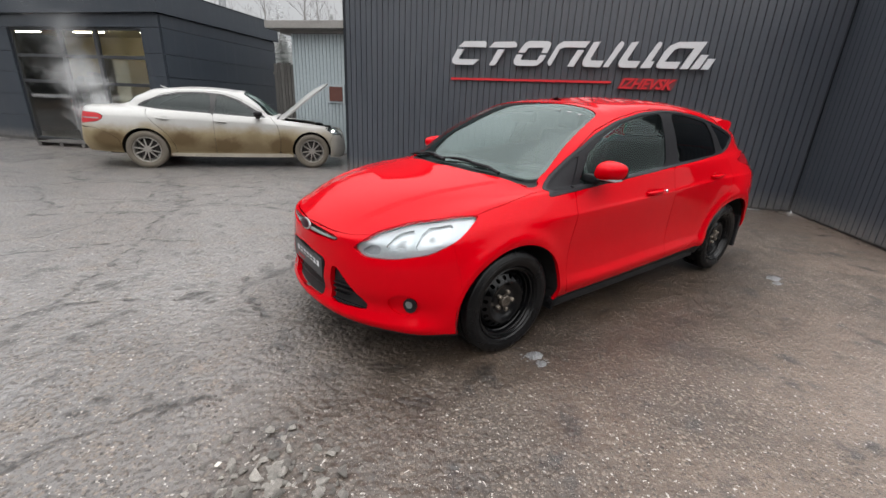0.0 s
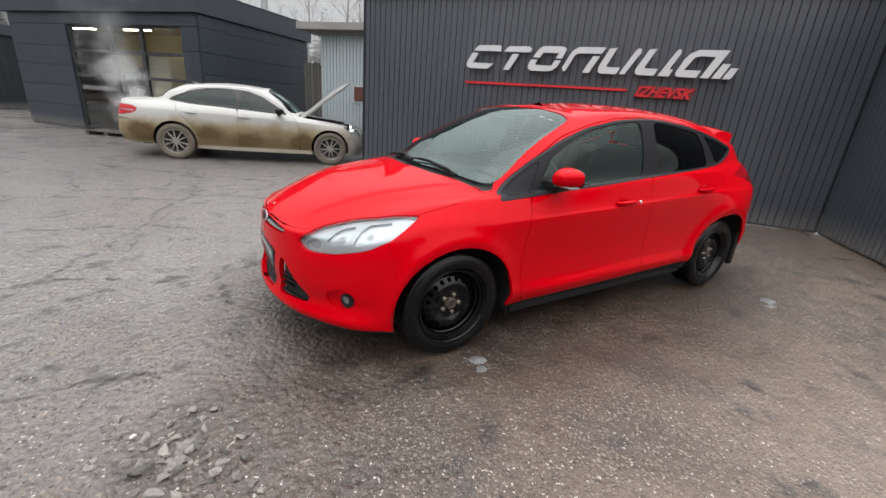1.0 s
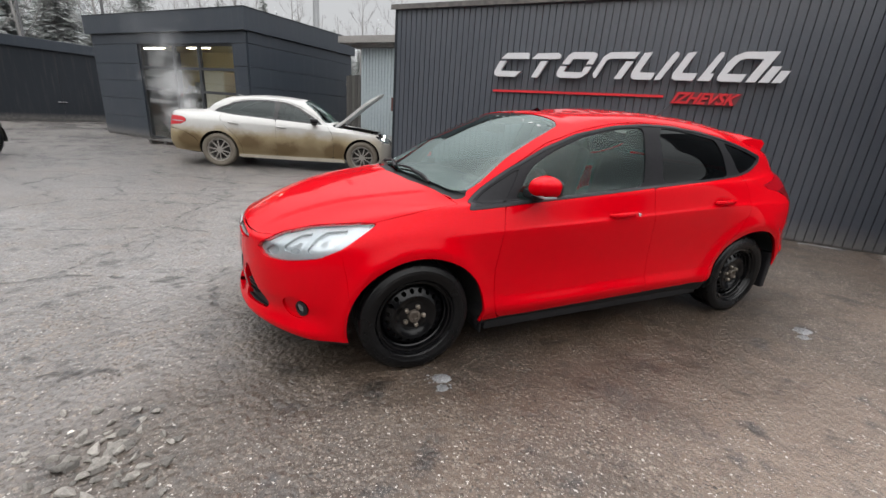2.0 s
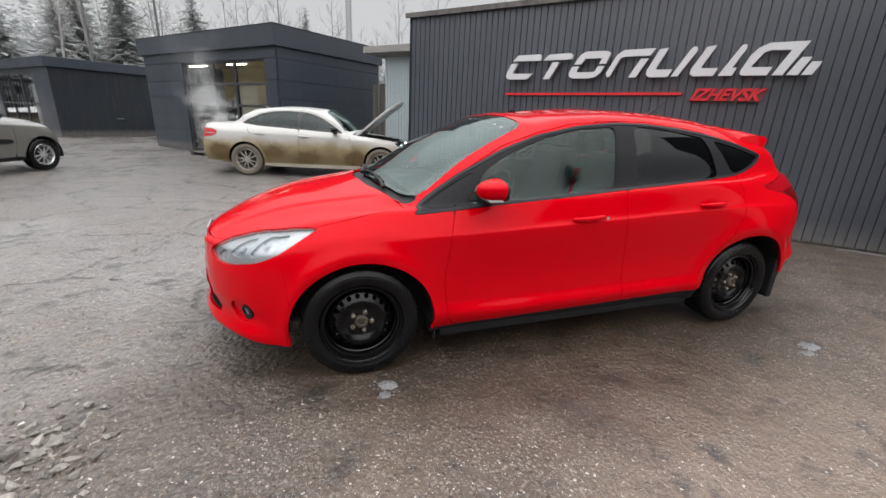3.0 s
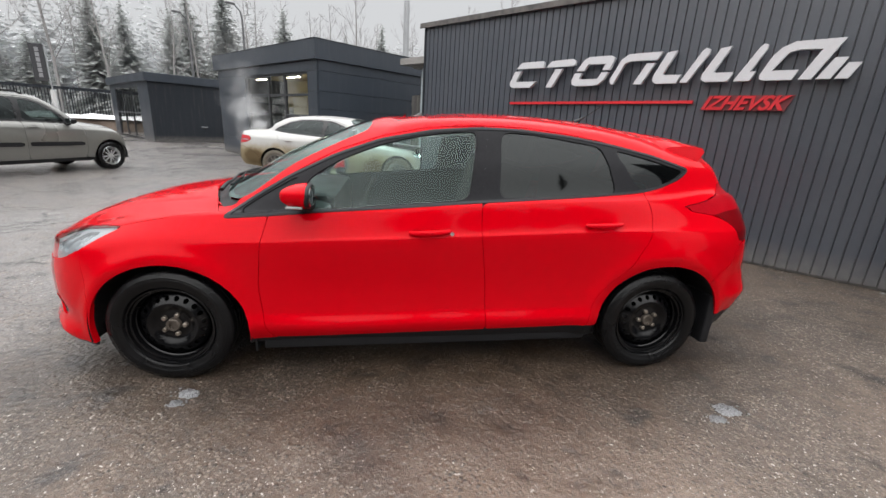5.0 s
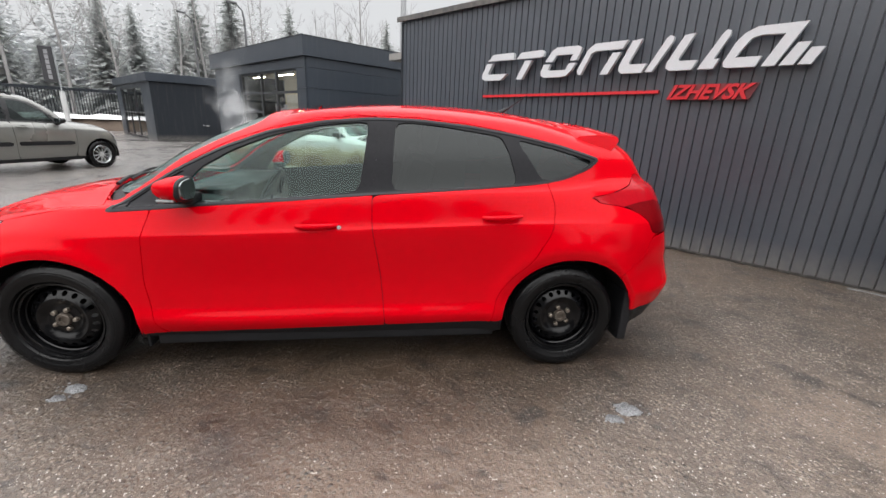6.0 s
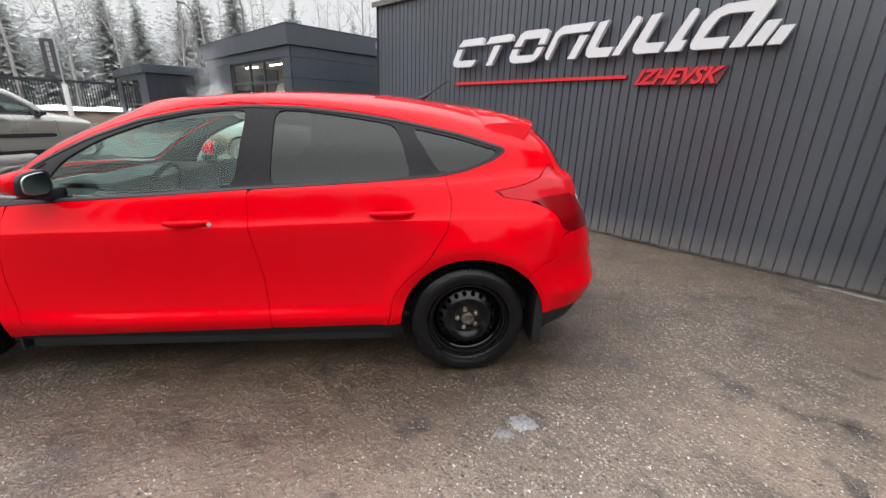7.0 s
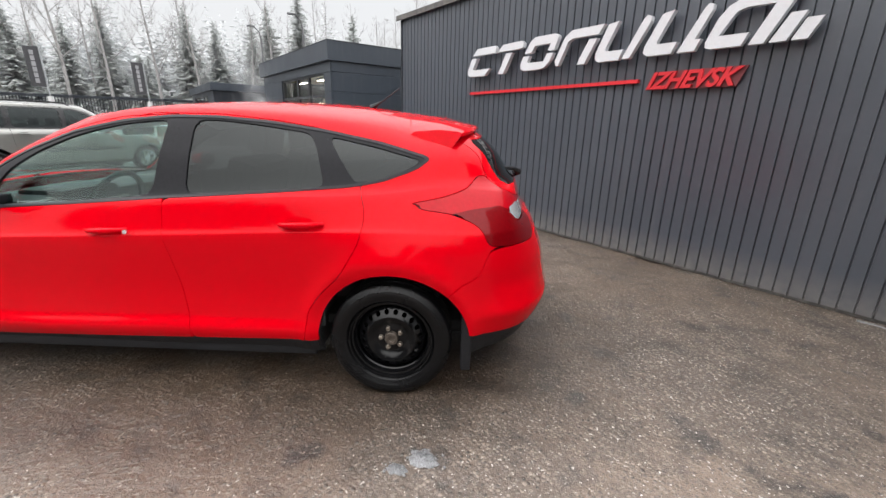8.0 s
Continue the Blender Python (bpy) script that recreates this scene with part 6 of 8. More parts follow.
# ---- two more cars: a muddy white saloon with its bonnet up, and a grey-beige estate ----
def muddy(name, color, thin, thick, rough=0.35):
    """Car paint under road mud: a thin beige film low on the sides, thick brown spray behind the wheels."""
    m = material(name, color, rough, 0, 0.4, 4, 0.05, rough_vary=0.05)
    n, l = m.node_tree.nodes, m.node_tree.links
    b = n["Principled BSDF"]
    co = n.new("ShaderNodeTexCoord").outputs["Object"]
    sx = n.new("ShaderNodeSeparateXYZ")
    l.new(co, sx.inputs[0])

    def noise_tex(scale, detail, stretch=(1, 1, 1)):
        mp = n.new("ShaderNodeMapping")
        mp.inputs["Scale"].default_value = stretch
        l.new(co, mp.inputs["Vector"])
        t = n.new("ShaderNodeTexNoise")
        t.inputs["Scale"].default_value, t.inputs["Detail"].default_value, t.inputs["Roughness"].default_value = scale, detail, 0.6
        l.new(mp.outputs[0], t.inputs["Vector"])
        return t.outputs["Fac"]

    def maths(op, p, q):
        r = n.new("ShaderNodeMath")
        r.operation = op
        for k, v in ((0, p), (1, q)):
            if isinstance(v, (int, float)):
                r.inputs[k].default_value = v
            else:
                l.new(v, r.inputs[k])
        return r.outputs[0]

    def ramp(sock, p, q, lo=0.0, hi=1.0):
        r = n.new("ShaderNodeMapRange")
        r.interpolation_type = "SMOOTHSTEP"
        for k, v in (("From Min", p), ("From Max", q), ("To Min", lo), ("To Max", hi)):
            r.inputs[k].default_value = v
        l.new(sock, r.inputs["Value"])
        return r.outputs[0]

    x, z = sx.outputs["X"], sx.outputs["Z"]
    streak, blot = noise_tex(1.4, 5), noise_tex(2.6, 6)
    wob = maths("MULTIPLY", maths("SUBTRACT", blot, 0.5), 0.30)
    film = maths("MULTIPLY", ramp(maths("ADD", z, wob), 0.86, 0.60, 0.0, 0.95), ramp(x, -0.60, -0.05, 0.15, 1.0))
    lift = maths("ADD", z, maths("MULTIPLY", maths("SUBTRACT", streak, 0.5), 0.34))
    cake = maths("MULTIPLY", ramp(maths("ADD", lift, wob), 0.80, 0.36), ramp(z, 0.255, 0.32, 0.2, 1.0))
    cake = maths("MULTIPLY", cake, maths("MULTIPLY", ramp(x, -0.1, 0.5), ramp(x, 3.85, 3.3, 0.35, 1.0)))
    spray = None
    for cx, cz in ((2.32, 0.60), (3.42, 0.52), (0.55, 0.46), (1.55, 0.42)):
        dx, dz = maths("SUBTRACT", x, cx), maths("SUBTRACT", z, cz)
        d = maths("ADD", maths("SQRT", maths("ADD", maths("MULTIPLY", dx, dx), maths("MULTIPLY", maths("MULTIPLY", dz, dz), 2.5)), 0), maths("MULTIPLY", wob, 2.0))
        one = ramp(d, 0.42, 0.0)
        spray = one if spray is None else maths("MAXIMUM", spray, one)
    cake = maths("MINIMUM", maths("ADD", maths("MULTIPLY", cake, 0.72), maths("MULTIPLY", spray, 0.66)), 0.97)
    last = b.inputs["Base Color"].links[0].from_socket
    for fac, col in ((film, thin), (cake, thick)):
        mx = n.new("ShaderNodeMix")
        mx.data_type = "RGBA"
        mx.inputs[7].default_value = (*col, 1)
        l.new(fac, mx.inputs[0])
        l.new(last, mx.inputs[6])
        last = mx.outputs[2]
    l.new(last, b.inputs["Base Color"])
    l.new(ramp(film, 0, 1, rough, 0.75), b.inputs["Roughness"])
    l.new(ramp(film, 0, 1, 0.4, 0.0), b.inputs["Coat Weight"])
    return m


MUDDY_WHITE = muddy("muddy_white_paint", (0.39, 0.387, 0.375), (0.26, 0.205, 0.112), (0.080, 0.050, 0.017))
BEIGE_GREY = material("grey_beige_metallic_paint", (0.155, 0.154, 0.142), 0.32, 0.4, 0.9, 5, 0.06)
ALLOY = material("dusty_alloy", (0.27, 0.255, 0.235), 0.5, 0.5, 0, 9, 0.3)
SILL_DUST = material("dusty_white_sill", (0.40, 0.365, 0.30), 0.6, 0, 0, 6, 0.3)
DISC_DARK = material("dark_brake_disc", (0.03, 0.027, 0.025), 0.5, 0.4, 0, 12, 0.4)
ALLOY_BRIGHT = material("silver_alloy", (0.62, 0.63, 0.64), 0.3, 0.8, 0, 9, 0.1)
DUSTY_RUBBER = material("muddy_tyre_rubber", (0.11, 0.095, 0.075), 0.8, 0, 0, 12, 0.3)
LAMP_ON = glow("lit_headlamp", (1.0, 0.97, 0.88), 5.0)
SMOKED_GLASS = glass("grey_car_glass", (0.10, 0.115, 0.11), (0.9, 1.0, 1.0), 0.02, 1.5)


def wheel_rim_alloy(parent, mat, pairs=5):
    bm = bmesh.new()
    add_lathe(bm, [(-0.088, 0.214), (-0.092, 0.205), (-0.080, 0.196), (-0.05, 0.188), (0.08, 0.185), (0.09, 0.21)], 48)
    part("barrel", bm, mat, parent, "", True)
    bm = bmesh.new()
    add_lathe(bm, [(-0.075, 0.0005), (-0.077, 0.028), (-0.070, 0.052), (-0.03, 0.056)], 24)
    part("hub_cap", bm, mat, parent, "", True)
    for k in range(pairs):
        for s in (-1, 1):
            a = k * math.tau / pairs + s * 0.27
            bm = bmesh.new()
            add_box(bm, 0.04, 0.195, -0.012, 0.012, -0.011, 0.011, 0.003, pose(0, -0.070, 0, 0, -math.degrees(a), 0) @ pose(0, 0, 0, 0, 0, 4))
            part("spoke", bm, mat, parent)
    bm = bmesh.new()
    add_lathe(bm, [(0.0, 0.16), (0.0, 0.06)], 32)
    part("brake_disc", bm, DISC_DARK, parent)


def plain_car(name, label, m, skin, spec):
    """A car further off: panels with gaps, windows, lamps, wheels."""
    car = thing(name, m, label, "car")
    gap, paint = 0.003, spec["paint"]
    wb, r = spec["wheelbase"], spec["arch"]
    skin = skin.drop(lambda x, y, z: np.minimum(np.hypot(x, z - spec["axle"]) - r, np.hypot(x - wb, z - spec["axle"]) - r))
    dlo = area_of(spec["dlo"], "xz", 2, ("y", 0.4, 2))
    panes = [area_of(p, "xz", 1, ("y", 0.4, 2)) for p in spec["panes"]]
    fdoor, rdoor = (area_of(spec[k], "xz", 1, ("y", 0.4, 2)) for k in ("front_door", "rear_door"))
    lamp, tail = area_of(spec["lamp"], "fz", 2, ("x", -2, 0.3)), area_of(spec["tail"], "rz", 1, ("x", 2.3, 9))
    hood, screen = area_of(spec["hood"], "xy", 1, ("z", 0.70, 1.1)), area_of(spec["screen"], "xy", 1, ("z", 0.9, 2))
    back = area_of(spec["rear_glass"], "xy", 1, ("z", 0.95, 2))
    bump = area_of(spec["bumper"], "xz", 1)
    rbump = area_of(spec["rear_bumper"], "xz", 1)
    lid = area_of(spec["lid"], "xy", 1, ("z", 0.6, 2)) if "lid" in spec else (lambda x, y, z: np.full(len(x), 9.0))
    sill = lambda x, y, z: np.maximum(z - spec["sill"], np.maximum(r - x, x - (wb - r)))
    skin.drop(grown(any_of(dlo, fdoor, rdoor, lamp, tail, hood, screen, back, bump, rbump, lid, sill), gap)).both().build("body_shell", paint, car, "", 0.02)
    skin.keep(grown(bump, -gap)).drop(grown(any_of(lamp, hood), gap)).both().build("front_bumper", spec.get("bumper_mat", paint), car, "", 0.02)
    skin.keep(grown(rbump, -gap)).drop(grown(any_of(tail, lid), gap)).both().build("rear_bumper", paint, car, "", 0.02)
    skin.keep(sill).pushed(-0.004).both().build("side_sill", spec.get("sill_mat", paint), car, "", 0.02)
    if "lid" in spec:
        skin.keep(grown(lid, -gap)).drop(grown(any_of(tail, back), gap)).both().build("boot_lid", paint, car, "", 0.015)
    for f, nm in ((screen, "windscreen"), (back, "rear_window")):
        skin.keep(f).pushed(-0.004).both().build(nm, spec["screen_glass"], car)
    hd = skin.keep(grown(hood, -gap)).drop(grown(screen, gap)).both()
    if spec.get("hood_up"):
        hx, hz, a = spec["hood_up"]
        hv = hd.v.copy()
        c, s = math.cos(radians(a)), math.sin(radians(a))
        hv[:, 0], hv[:, 2] = hx + (hd.v[:, 0] - hx) * c + (hd.v[:, 2] - hz) * s, hz - (hd.v[:, 0] - hx) * s + (hd.v[:, 2] - hz) * c
        nn = hd.n.copy()
        nn[:, 0], nn[:, 2] = hd.n[:, 0] * c + hd.n[:, 2] * s, -hd.n[:, 0] * s + hd.n[:, 2] * c
        up = Skin(hv, nn, hd.t)
        ho = up.build("hood", spec["hood_mat"], car, "raised bonnet", 0.03)
        inner = up.pushed(-0.03)
        Skin(inner.v, -inner.n, inner.t[:, ::-1]).build("hood_lining", spec["hood_mat"], ho, "ribbed underside of the bonnet")
        rnd = random.Random(8)
        bay = new("engine_bay")
        bay.parent = car
        part("bay_floor", box_bm(-0.62, hx + 0.05, -0.66, 0.66, 0.45, 0.66, 0.03), DARK_INSIDE, bay, "dark engine bay")
        for k in range(9):
            x, y = rnd.uniform(-0.45, 0.2), rnd.uniform(-0.5, 0.55)
            part("engine_cover", box_bm(x, x + rnd.uniform(0.12, 0.3), y, y + rnd.uniform(0.12, 0.3), 0.64, rnd.uniform(0.72, 0.84), 0.02), BLACK_PLASTIC, bay)
    else:
        hd.build("hood", paint, car, "", 0.015)
    for side in (-1, 1):
        flip = (lambda s: s.mirrored()) if side < 0 else (lambda s: s)
        fd = flip(skin.keep(grown(fdoor, -gap)).drop(grown(any_of(dlo, sill), gap))).build("front_door", paint, car, "", 0.012)
        upper = lambda x, y, z: z - spec.get("frame_z", 9.0)
        rd = flip(skin.keep(grown(rdoor, -gap)).drop(grown(any_of(dlo, sill, fdoor), gap)).keep(upper)).build("rear_door", paint, car, "", 0.012)
        if "frame_z" in spec:
            flip(skin.keep(grown(rdoor, -gap)).drop(grown(any_of(dlo, sill, fdoor), gap)).drop(upper)).build("window_frame", paint, rd, "", 0.012)
        flip(skin.keep(dlo).drop(any_of(*panes)).pushed(-0.002)).build("window_surround", GLOSS_BLACK, car, "", 0.012)
        for p, nm, o in zip(panes, ("front_side_window", "rear_side_window", "quarter_window"), (fd, rd, rd)):
            flip(skin.keep(p).pushed(-0.008)).build(nm, spec["side_glass"], o)
        hl = flip(skin.keep(grown(lamp, -gap)).pushed(-0.002)).build("headlight", LAMP_GLASS, car, spec["lamp_label"])
        flip(skin.keep(lamp).pushed(-0.05)).build("reflector", SILVER, hl)
        if spec.get("lamp_on"):
            bm = bmesh.new()
            bmesh.ops.create_uvsphere(bm, u_segments=16, v_segments=10, radius=0.03)
            x, y, z = spec["lamp_on"]
            bmesh.ops.translate(bm, verts=bm.verts, vec=(x, side * y, z))
            part("lamp_bulb", bm, LAMP_ON, hl, "lit projector lamp")
        tl = flip(skin.keep(grown(tail, -gap))).build("tail_light", spec.get("tail_mat", TAIL_RED), car, "", 0.01)
        if "tail_band" in spec:
            flip(skin.keep(all_of(grown(tail, -0.02), band("z", *spec["tail_band"]))).pushed(0.003)).build("reversing_lamp", LAMP_WHITE, tl, "clear band across the rear light", 0.006)
        side_mirror(car, *spec["mirror"][:1], side * spec["mirror"][1], spec["mirror"][2], side, spec["mirror_mat"])
        for d, (x, z) in zip((fd, rd), spec["handles"]):
            door_handle(d, skin, x, z, side, spec["handle_mat"], 0.2)
        if "strip" in spec:
            for d, (x0, x1) in zip((fd, rd), spec["strip"]):
                st = area_of([(x0, spec["strip_z"] - 0.04), (x0, spec["strip_z"] + 0.04), (x1, spec["strip_z"] + 0.045), (x1, spec["strip_z"] - 0.035)], "xz", 1, ("y", 0.4, 2))
                flip(skin.keep(st).pushed(0.012)).build("rubbing_strip", BLACK_PLASTIC, d, "black plastic rubbing strip", 0.014)
        for x in (0, wb):
            car_wheel(car, x, side * spec["track"], spec["tyre"], side, spec["tyre"] + 0.002, spec["rim"], 0.22, wheel_rim_alloy, spec["rim_mat"], 0, 13 + 31 * x, spec.get("tyre_mat"))
    for x in (0, wb):
        wheel_well(car, x, spec["axle"], r + 0.012, 0.55, 0.85)
    part("floor_pan", box_bm(-0.6, wb + 0.7, -0.52, 0.52, 0.22, 0.34, 0.03), DARK_INSIDE, car)
    part("floor_pan", box_bm(r + 0.05, wb - r - 0.05, -0.78, 0.78, 0.225, 0.32, 0.02), DARK_INSIDE, car)
    cabin = new("cabin")
    cabin.parent = car
    c0 = spec["cabin"]
    part("dashboard", box_bm(c0, c0 + 0.32, -0.66, 0.66, 0.5, 0.93, 0.06), BLACK_PLASTIC, cabin)
    for y in (-0.37, 0.37):
        add = bmesh.new()
        add_box(add, c0 + 0.75, c0 + 1.25, y - 0.25, y + 0.25, 0.38, 0.56, 0.06)
        add_box(add, c0 + 1.12, c0 + 1.28, y - 0.24, y + 0.24, 0.5, 1.08, 0.06)
        add_box(add, c0 + 1.18, c0 + 1.28, y - 0.12, y + 0.12, 1.10, 1.26, 0.04)
        part("front_seat", add, SEAT, cabin)
    part("rear_bench", box_bm(c0 + 1.75, c0 + 2.05, -0.62, 0.62, 0.38, 1.05, 0.06), SEAT, cabin)
    return car


M_BOTTOM = [(-0.80, 0, 0.20), (-0.76, 0.45, 0.20), (-0.62, 0.72, 0.20), (-0.42, 0.84, 0.21), (0, 0.86, 0.21), (0.6, 0.85, 0.20), (1.5, 0.85, 0.20), (2.3, 0.85, 0.21), (2.87, 0.86, 0.24), (3.4, 0.84, 0.28), (3.76, 0.72, 0.30), (3.88, 0.42, 0.31), (3.91, 0, 0.31)]
M_LOW = [(-0.86, 0, 0.36), (-0.82, 0.45, 0.36), (-0.68, 0.74, 0.37), (-0.45, 0.88, 0.38), (0, 0.905, 0.38), (0.6, 0.885, 0.36), (1.5, 0.885, 0.36), (2.3, 0.89, 0.37), (2.87, 0.91, 0.40), (3.4, 0.895, 0.44), (3.80, 0.77, 0.46), (3.94, 0.45, 0.47), (3.97, 0, 0.47)]
M_MID = [(-0.84, 0, 0.54), (-0.80, 0.45, 0.55), (-0.66, 0.73, 0.57), (-0.43, 0.87, 0.58), (0, 0.91, 0.60), (0.6, 0.905, 0.58), (1.5, 0.91, 0.58), (2.3, 0.915, 0.60), (2.87, 0.92, 0.63), (3.4, 0.90, 0.63), (3.79, 0.78, 0.64), (3.92, 0.45, 0.65), (3.95, 0, 0.65)]
M_SHOULDER = [(-0.80, 0, 0.68), (-0.75, 0.42, 0.69), (-0.60, 0.69, 0.71), (-0.38, 0.82, 0.74), (0, 0.875, 0.79), (0.6, 0.895, 0.82), (1.5, 0.905, 0.85), (2.3, 0.905, 0.87), (2.87, 0.90, 0.89), (3.4, 0.875, 0.90), (3.75, 0.76, 0.91), (3.87, 0.44, 0.92), (3.90, 0, 0.92)]
M_EDGE = [(-0.76, 0, 0.74), (-0.69, 0.40, 0.75), (-0.53, 0.62, 0.77), (-0.30, 0.75, 0.81), (0, 0.79, 0.85), (0.55, 0.82, 0.91), (1.5, 0.85, 0.96), (2.3, 0.845, 0.99), (2.87, 0.82, 1.01), (3.35, 0.78, 1.03), (3.70, 0.70, 1.035), (3.82, 0.42, 1.045), (3.85, 0, 1.05)]
M_HOOD = [(-0.35, 0, 0.87), (-0.30, 0.38, 0.865), (-0.1, 0.60, 0.86), (0.1, 0.71, 0.865), (0.35, 0.77, 0.885), (0.7, 0.81, 0.92), (1.52, 0.84, 0.97), (2.3, 0.835, 1.0), (2.84, 0.80, 1.025), (3.2, 0.745, 1.045), (3.5, 0.64, 1.06), (3.58, 0.38, 1.075), (3.6, 0, 1.08)]
M_COWL = [(0.55, 0, 0.985), (0.59, 0.34, 0.98), (0.66, 0.58, 0.962), (0.72, 0.70, 0.937), (0.79, 0.76, 0.925), (0.95, 0.80, 0.94), (1.55, 0.825, 0.98), (2.3, 0.815, 1.015), (2.78, 0.77, 1.04), (3.02, 0.70, 1.06), (3.20, 0.58, 1.085), (3.27, 0.34, 1.10), (3.29, 0, 1.105)]
M_ROOF = [(1.22, 0, 1.43), (1.24, 0.33, 1.42), (1.28, 0.51, 1.40), (1.33, 0.56, 1.39), (1.45, 0.58, 1.40), (1.65, 0.59, 1.41), (2.0, 0.595, 1.415), (2.35, 0.585, 1.40), (2.60, 0.57, 1.375), (2.70, 0.555, 1.36), (2.74, 0.48, 1.365), (2.76, 0.30, 1.38), (2.77, 0, 1.385)]
for rail in (M_BOTTOM, M_LOW, M_MID, M_SHOULDER, M_EDGE, M_HOOD):
    rail[:] = [(x * 0.86 if x < 0 else x, y, z) for x, y, z in rail]
M_HALF, M_TOP = crown(M_ROOF, 1.4, 2.6, lambda x: 1.47 - 0.06 * ((x - 1.9) / 0.7) ** 2)
M_SKIN = loft([M_BOTTOM, M_LOW, M_MID, M_SHOULDER, M_EDGE, M_HOOD, M_COWL, glass_rail(M_COWL, M_ROOF, 0.03), M_ROOF, M_HALF, M_TOP], 130, [4, 5, 5, 6, 8, 8, 10, 10, 6, 4])
saloon = plain_car("white_saloon", "white saloon caked in brown mud, bonnet raised, headlamp lit", pose(-5.082, 8.468, 0, 0, 0, 213.3), M_SKIN, dict(
    paint=MUDDY_WHITE, hood_mat=MUDDY_WHITE, wheelbase=2.874, axle=0.335, arch=0.375, tyre=0.328, rim=0.225, track=0.80, sill=0.27, sill_mat=SILL_DUST, tail_band=(0.845, 0.868), tail_mat=glow("lit_tail_lamp", (0.36, 0.006, 0.012), 0.12), rim_mat=ALLOY, tyre_mat=DUSTY_RUBBER,
    side_glass=SMOKED_GLASS, screen_glass=SCREEN_GLASS, mirror_mat=BLACK_PLASTIC, handle_mat=MUDDY_WHITE, cabin=0.55,
    dlo=[(0.82, 0.945), (1.0, 1.085), (1.28, 1.255), (1.55, 1.345), (1.95, 1.365), (2.3, 1.345), (2.58, 1.28), (2.86, 1.16), (2.98, 1.085), (2.6, 1.04), (1.5, 0.985)],
    panes=[[(0.98, 0.98), (1.10, 1.10), (1.35, 1.255), (1.58, 1.322), (1.66, 1.325), (1.72, 1.01), (1.5, 1.0)], [(1.80, 1.015), (1.76, 1.33), (2.0, 1.34), (2.3, 1.318), (2.55, 1.265), (2.80, 1.155), (2.90, 1.095), (2.6, 1.06)]],
    front_door=[(0.62, 0.24), (0.58, 0.5), (0.62, 0.80), (0.74, 0.95), (1.05, 1.16), (1.30, 1.29), (1.56, 1.375), (1.72, 1.385), (1.74, 1.0), (1.74, 0.24)],
    rear_door=[(1.60, 0.24), (1.60, 1.385), (1.95, 1.385), (2.3, 1.365), (2.58, 1.30), (2.80, 1.15), (2.82, 0.95), (2.70, 0.80), (2.52, 0.62), (2.42, 0.45), (2.40, 0.24)],
    lamp=[(-0.10, 0.655), (-0.04, 0.755), (0.15, 0.79), (0.33, 0.80), (0.37, 0.77), (0.30, 0.69), (0.15, 0.65)], lamp_label="clear twin headlight, lit", lamp_on=(-0.44, 0.635, 0.715),
    tail=[(1.80, 0.88), (1.90, 0.945), (2.10, 0.955), (2.55, 0.955), (2.62, 0.77), (2.15, 0.765), (1.90, 0.80)],
    hood=[(-0.65, -0.1), (-0.65, 0.0), (-0.59, 0.40), (-0.43, 0.62), (-0.17, 0.73), (0.25, 0.74), (0.64, 0.66), (0.59, 0.34), (0.54, 0), (0.54, -0.1)], hood_up=(0.56, 0.95, 46),
    screen=[(0.60, -0.1), (0.60, 0), (0.64, 0.34), (0.71, 0.58), (0.80, 0.66), (1.20, 0.53), (1.205, 0), (1.205, -0.1)],
    rear_glass=[(2.80, -0.1), (2.80, 0), (2.80, 0.48), (2.86, 0.54), (3.12, 0.58), (3.22, 0.34), (3.24, 0), (3.24, -0.1)],
    bumper=[(-1.2, 0.1), (-1.2, 0.665), (-0.62, 0.665), (-0.42, 0.655), (-0.36, 0.5), (-0.36, 0.1)],
    rear_bumper=[(3.28, 0.1), (3.26, 0.5), (3.40, 0.60), (3.62, 0.70), (4.5, 0.70), (4.5, 0.1)],
    lid=[(3.26, -0.1), (3.26, 0.0), (3.22, 0.50), (3.30, 0.58), (3.70, 0.64), (4.2, 0.60), (4.2, -0.1)],
    mirror=(0.98, 0.86, 1.02), handles=[(1.62, 0.86), (2.55, 0.885)]))

S_BOTTOM = [(-0.76, 0, 0.24), (-0.72, 0.42, 0.24), (-0.6, 0.66, 0.24), (-0.4, 0.78, 0.25), (0, 0.82, 0.25), (0.6, 0.80, 0.24), (1.5, 0.80, 0.24), (2.3, 0.80, 0.25), (2.9, 0.82, 0.27), (3.3, 0.80, 0.30), (3.52, 0.70, 0.32), (3.6, 0.42, 0.33), (3.62, 0, 0.33)]
S_LOW = [(-0.81, 0, 0.40), (-0.77, 0.44, 0.40), (-0.65, 0.69, 0.40), (-0.43, 0.82, 0.41), (0, 0.855, 0.42), (0.6, 0.835, 0.40), (1.5, 0.835, 0.40), (2.3, 0.835, 0.40), (2.9, 0.855, 0.43), (3.35, 0.83, 0.46), (3.58, 0.72, 0.48), (3.67, 0.44, 0.49), (3.69, 0, 0.49)]
S_MID = [(-0.80, 0, 0.58), (-0.76, 0.44, 0.58), (-0.63, 0.68, 0.60), (-0.42, 0.82, 0.62), (0, 0.865, 0.64), (0.6, 0.855, 0.62), (1.5, 0.86, 0.62), (2.3, 0.86, 0.62), (2.9, 0.865, 0.64), (3.35, 0.84, 0.65), (3.56, 0.73, 0.66), (3.64, 0.44, 0.66), (3.66, 0, 0.66)]
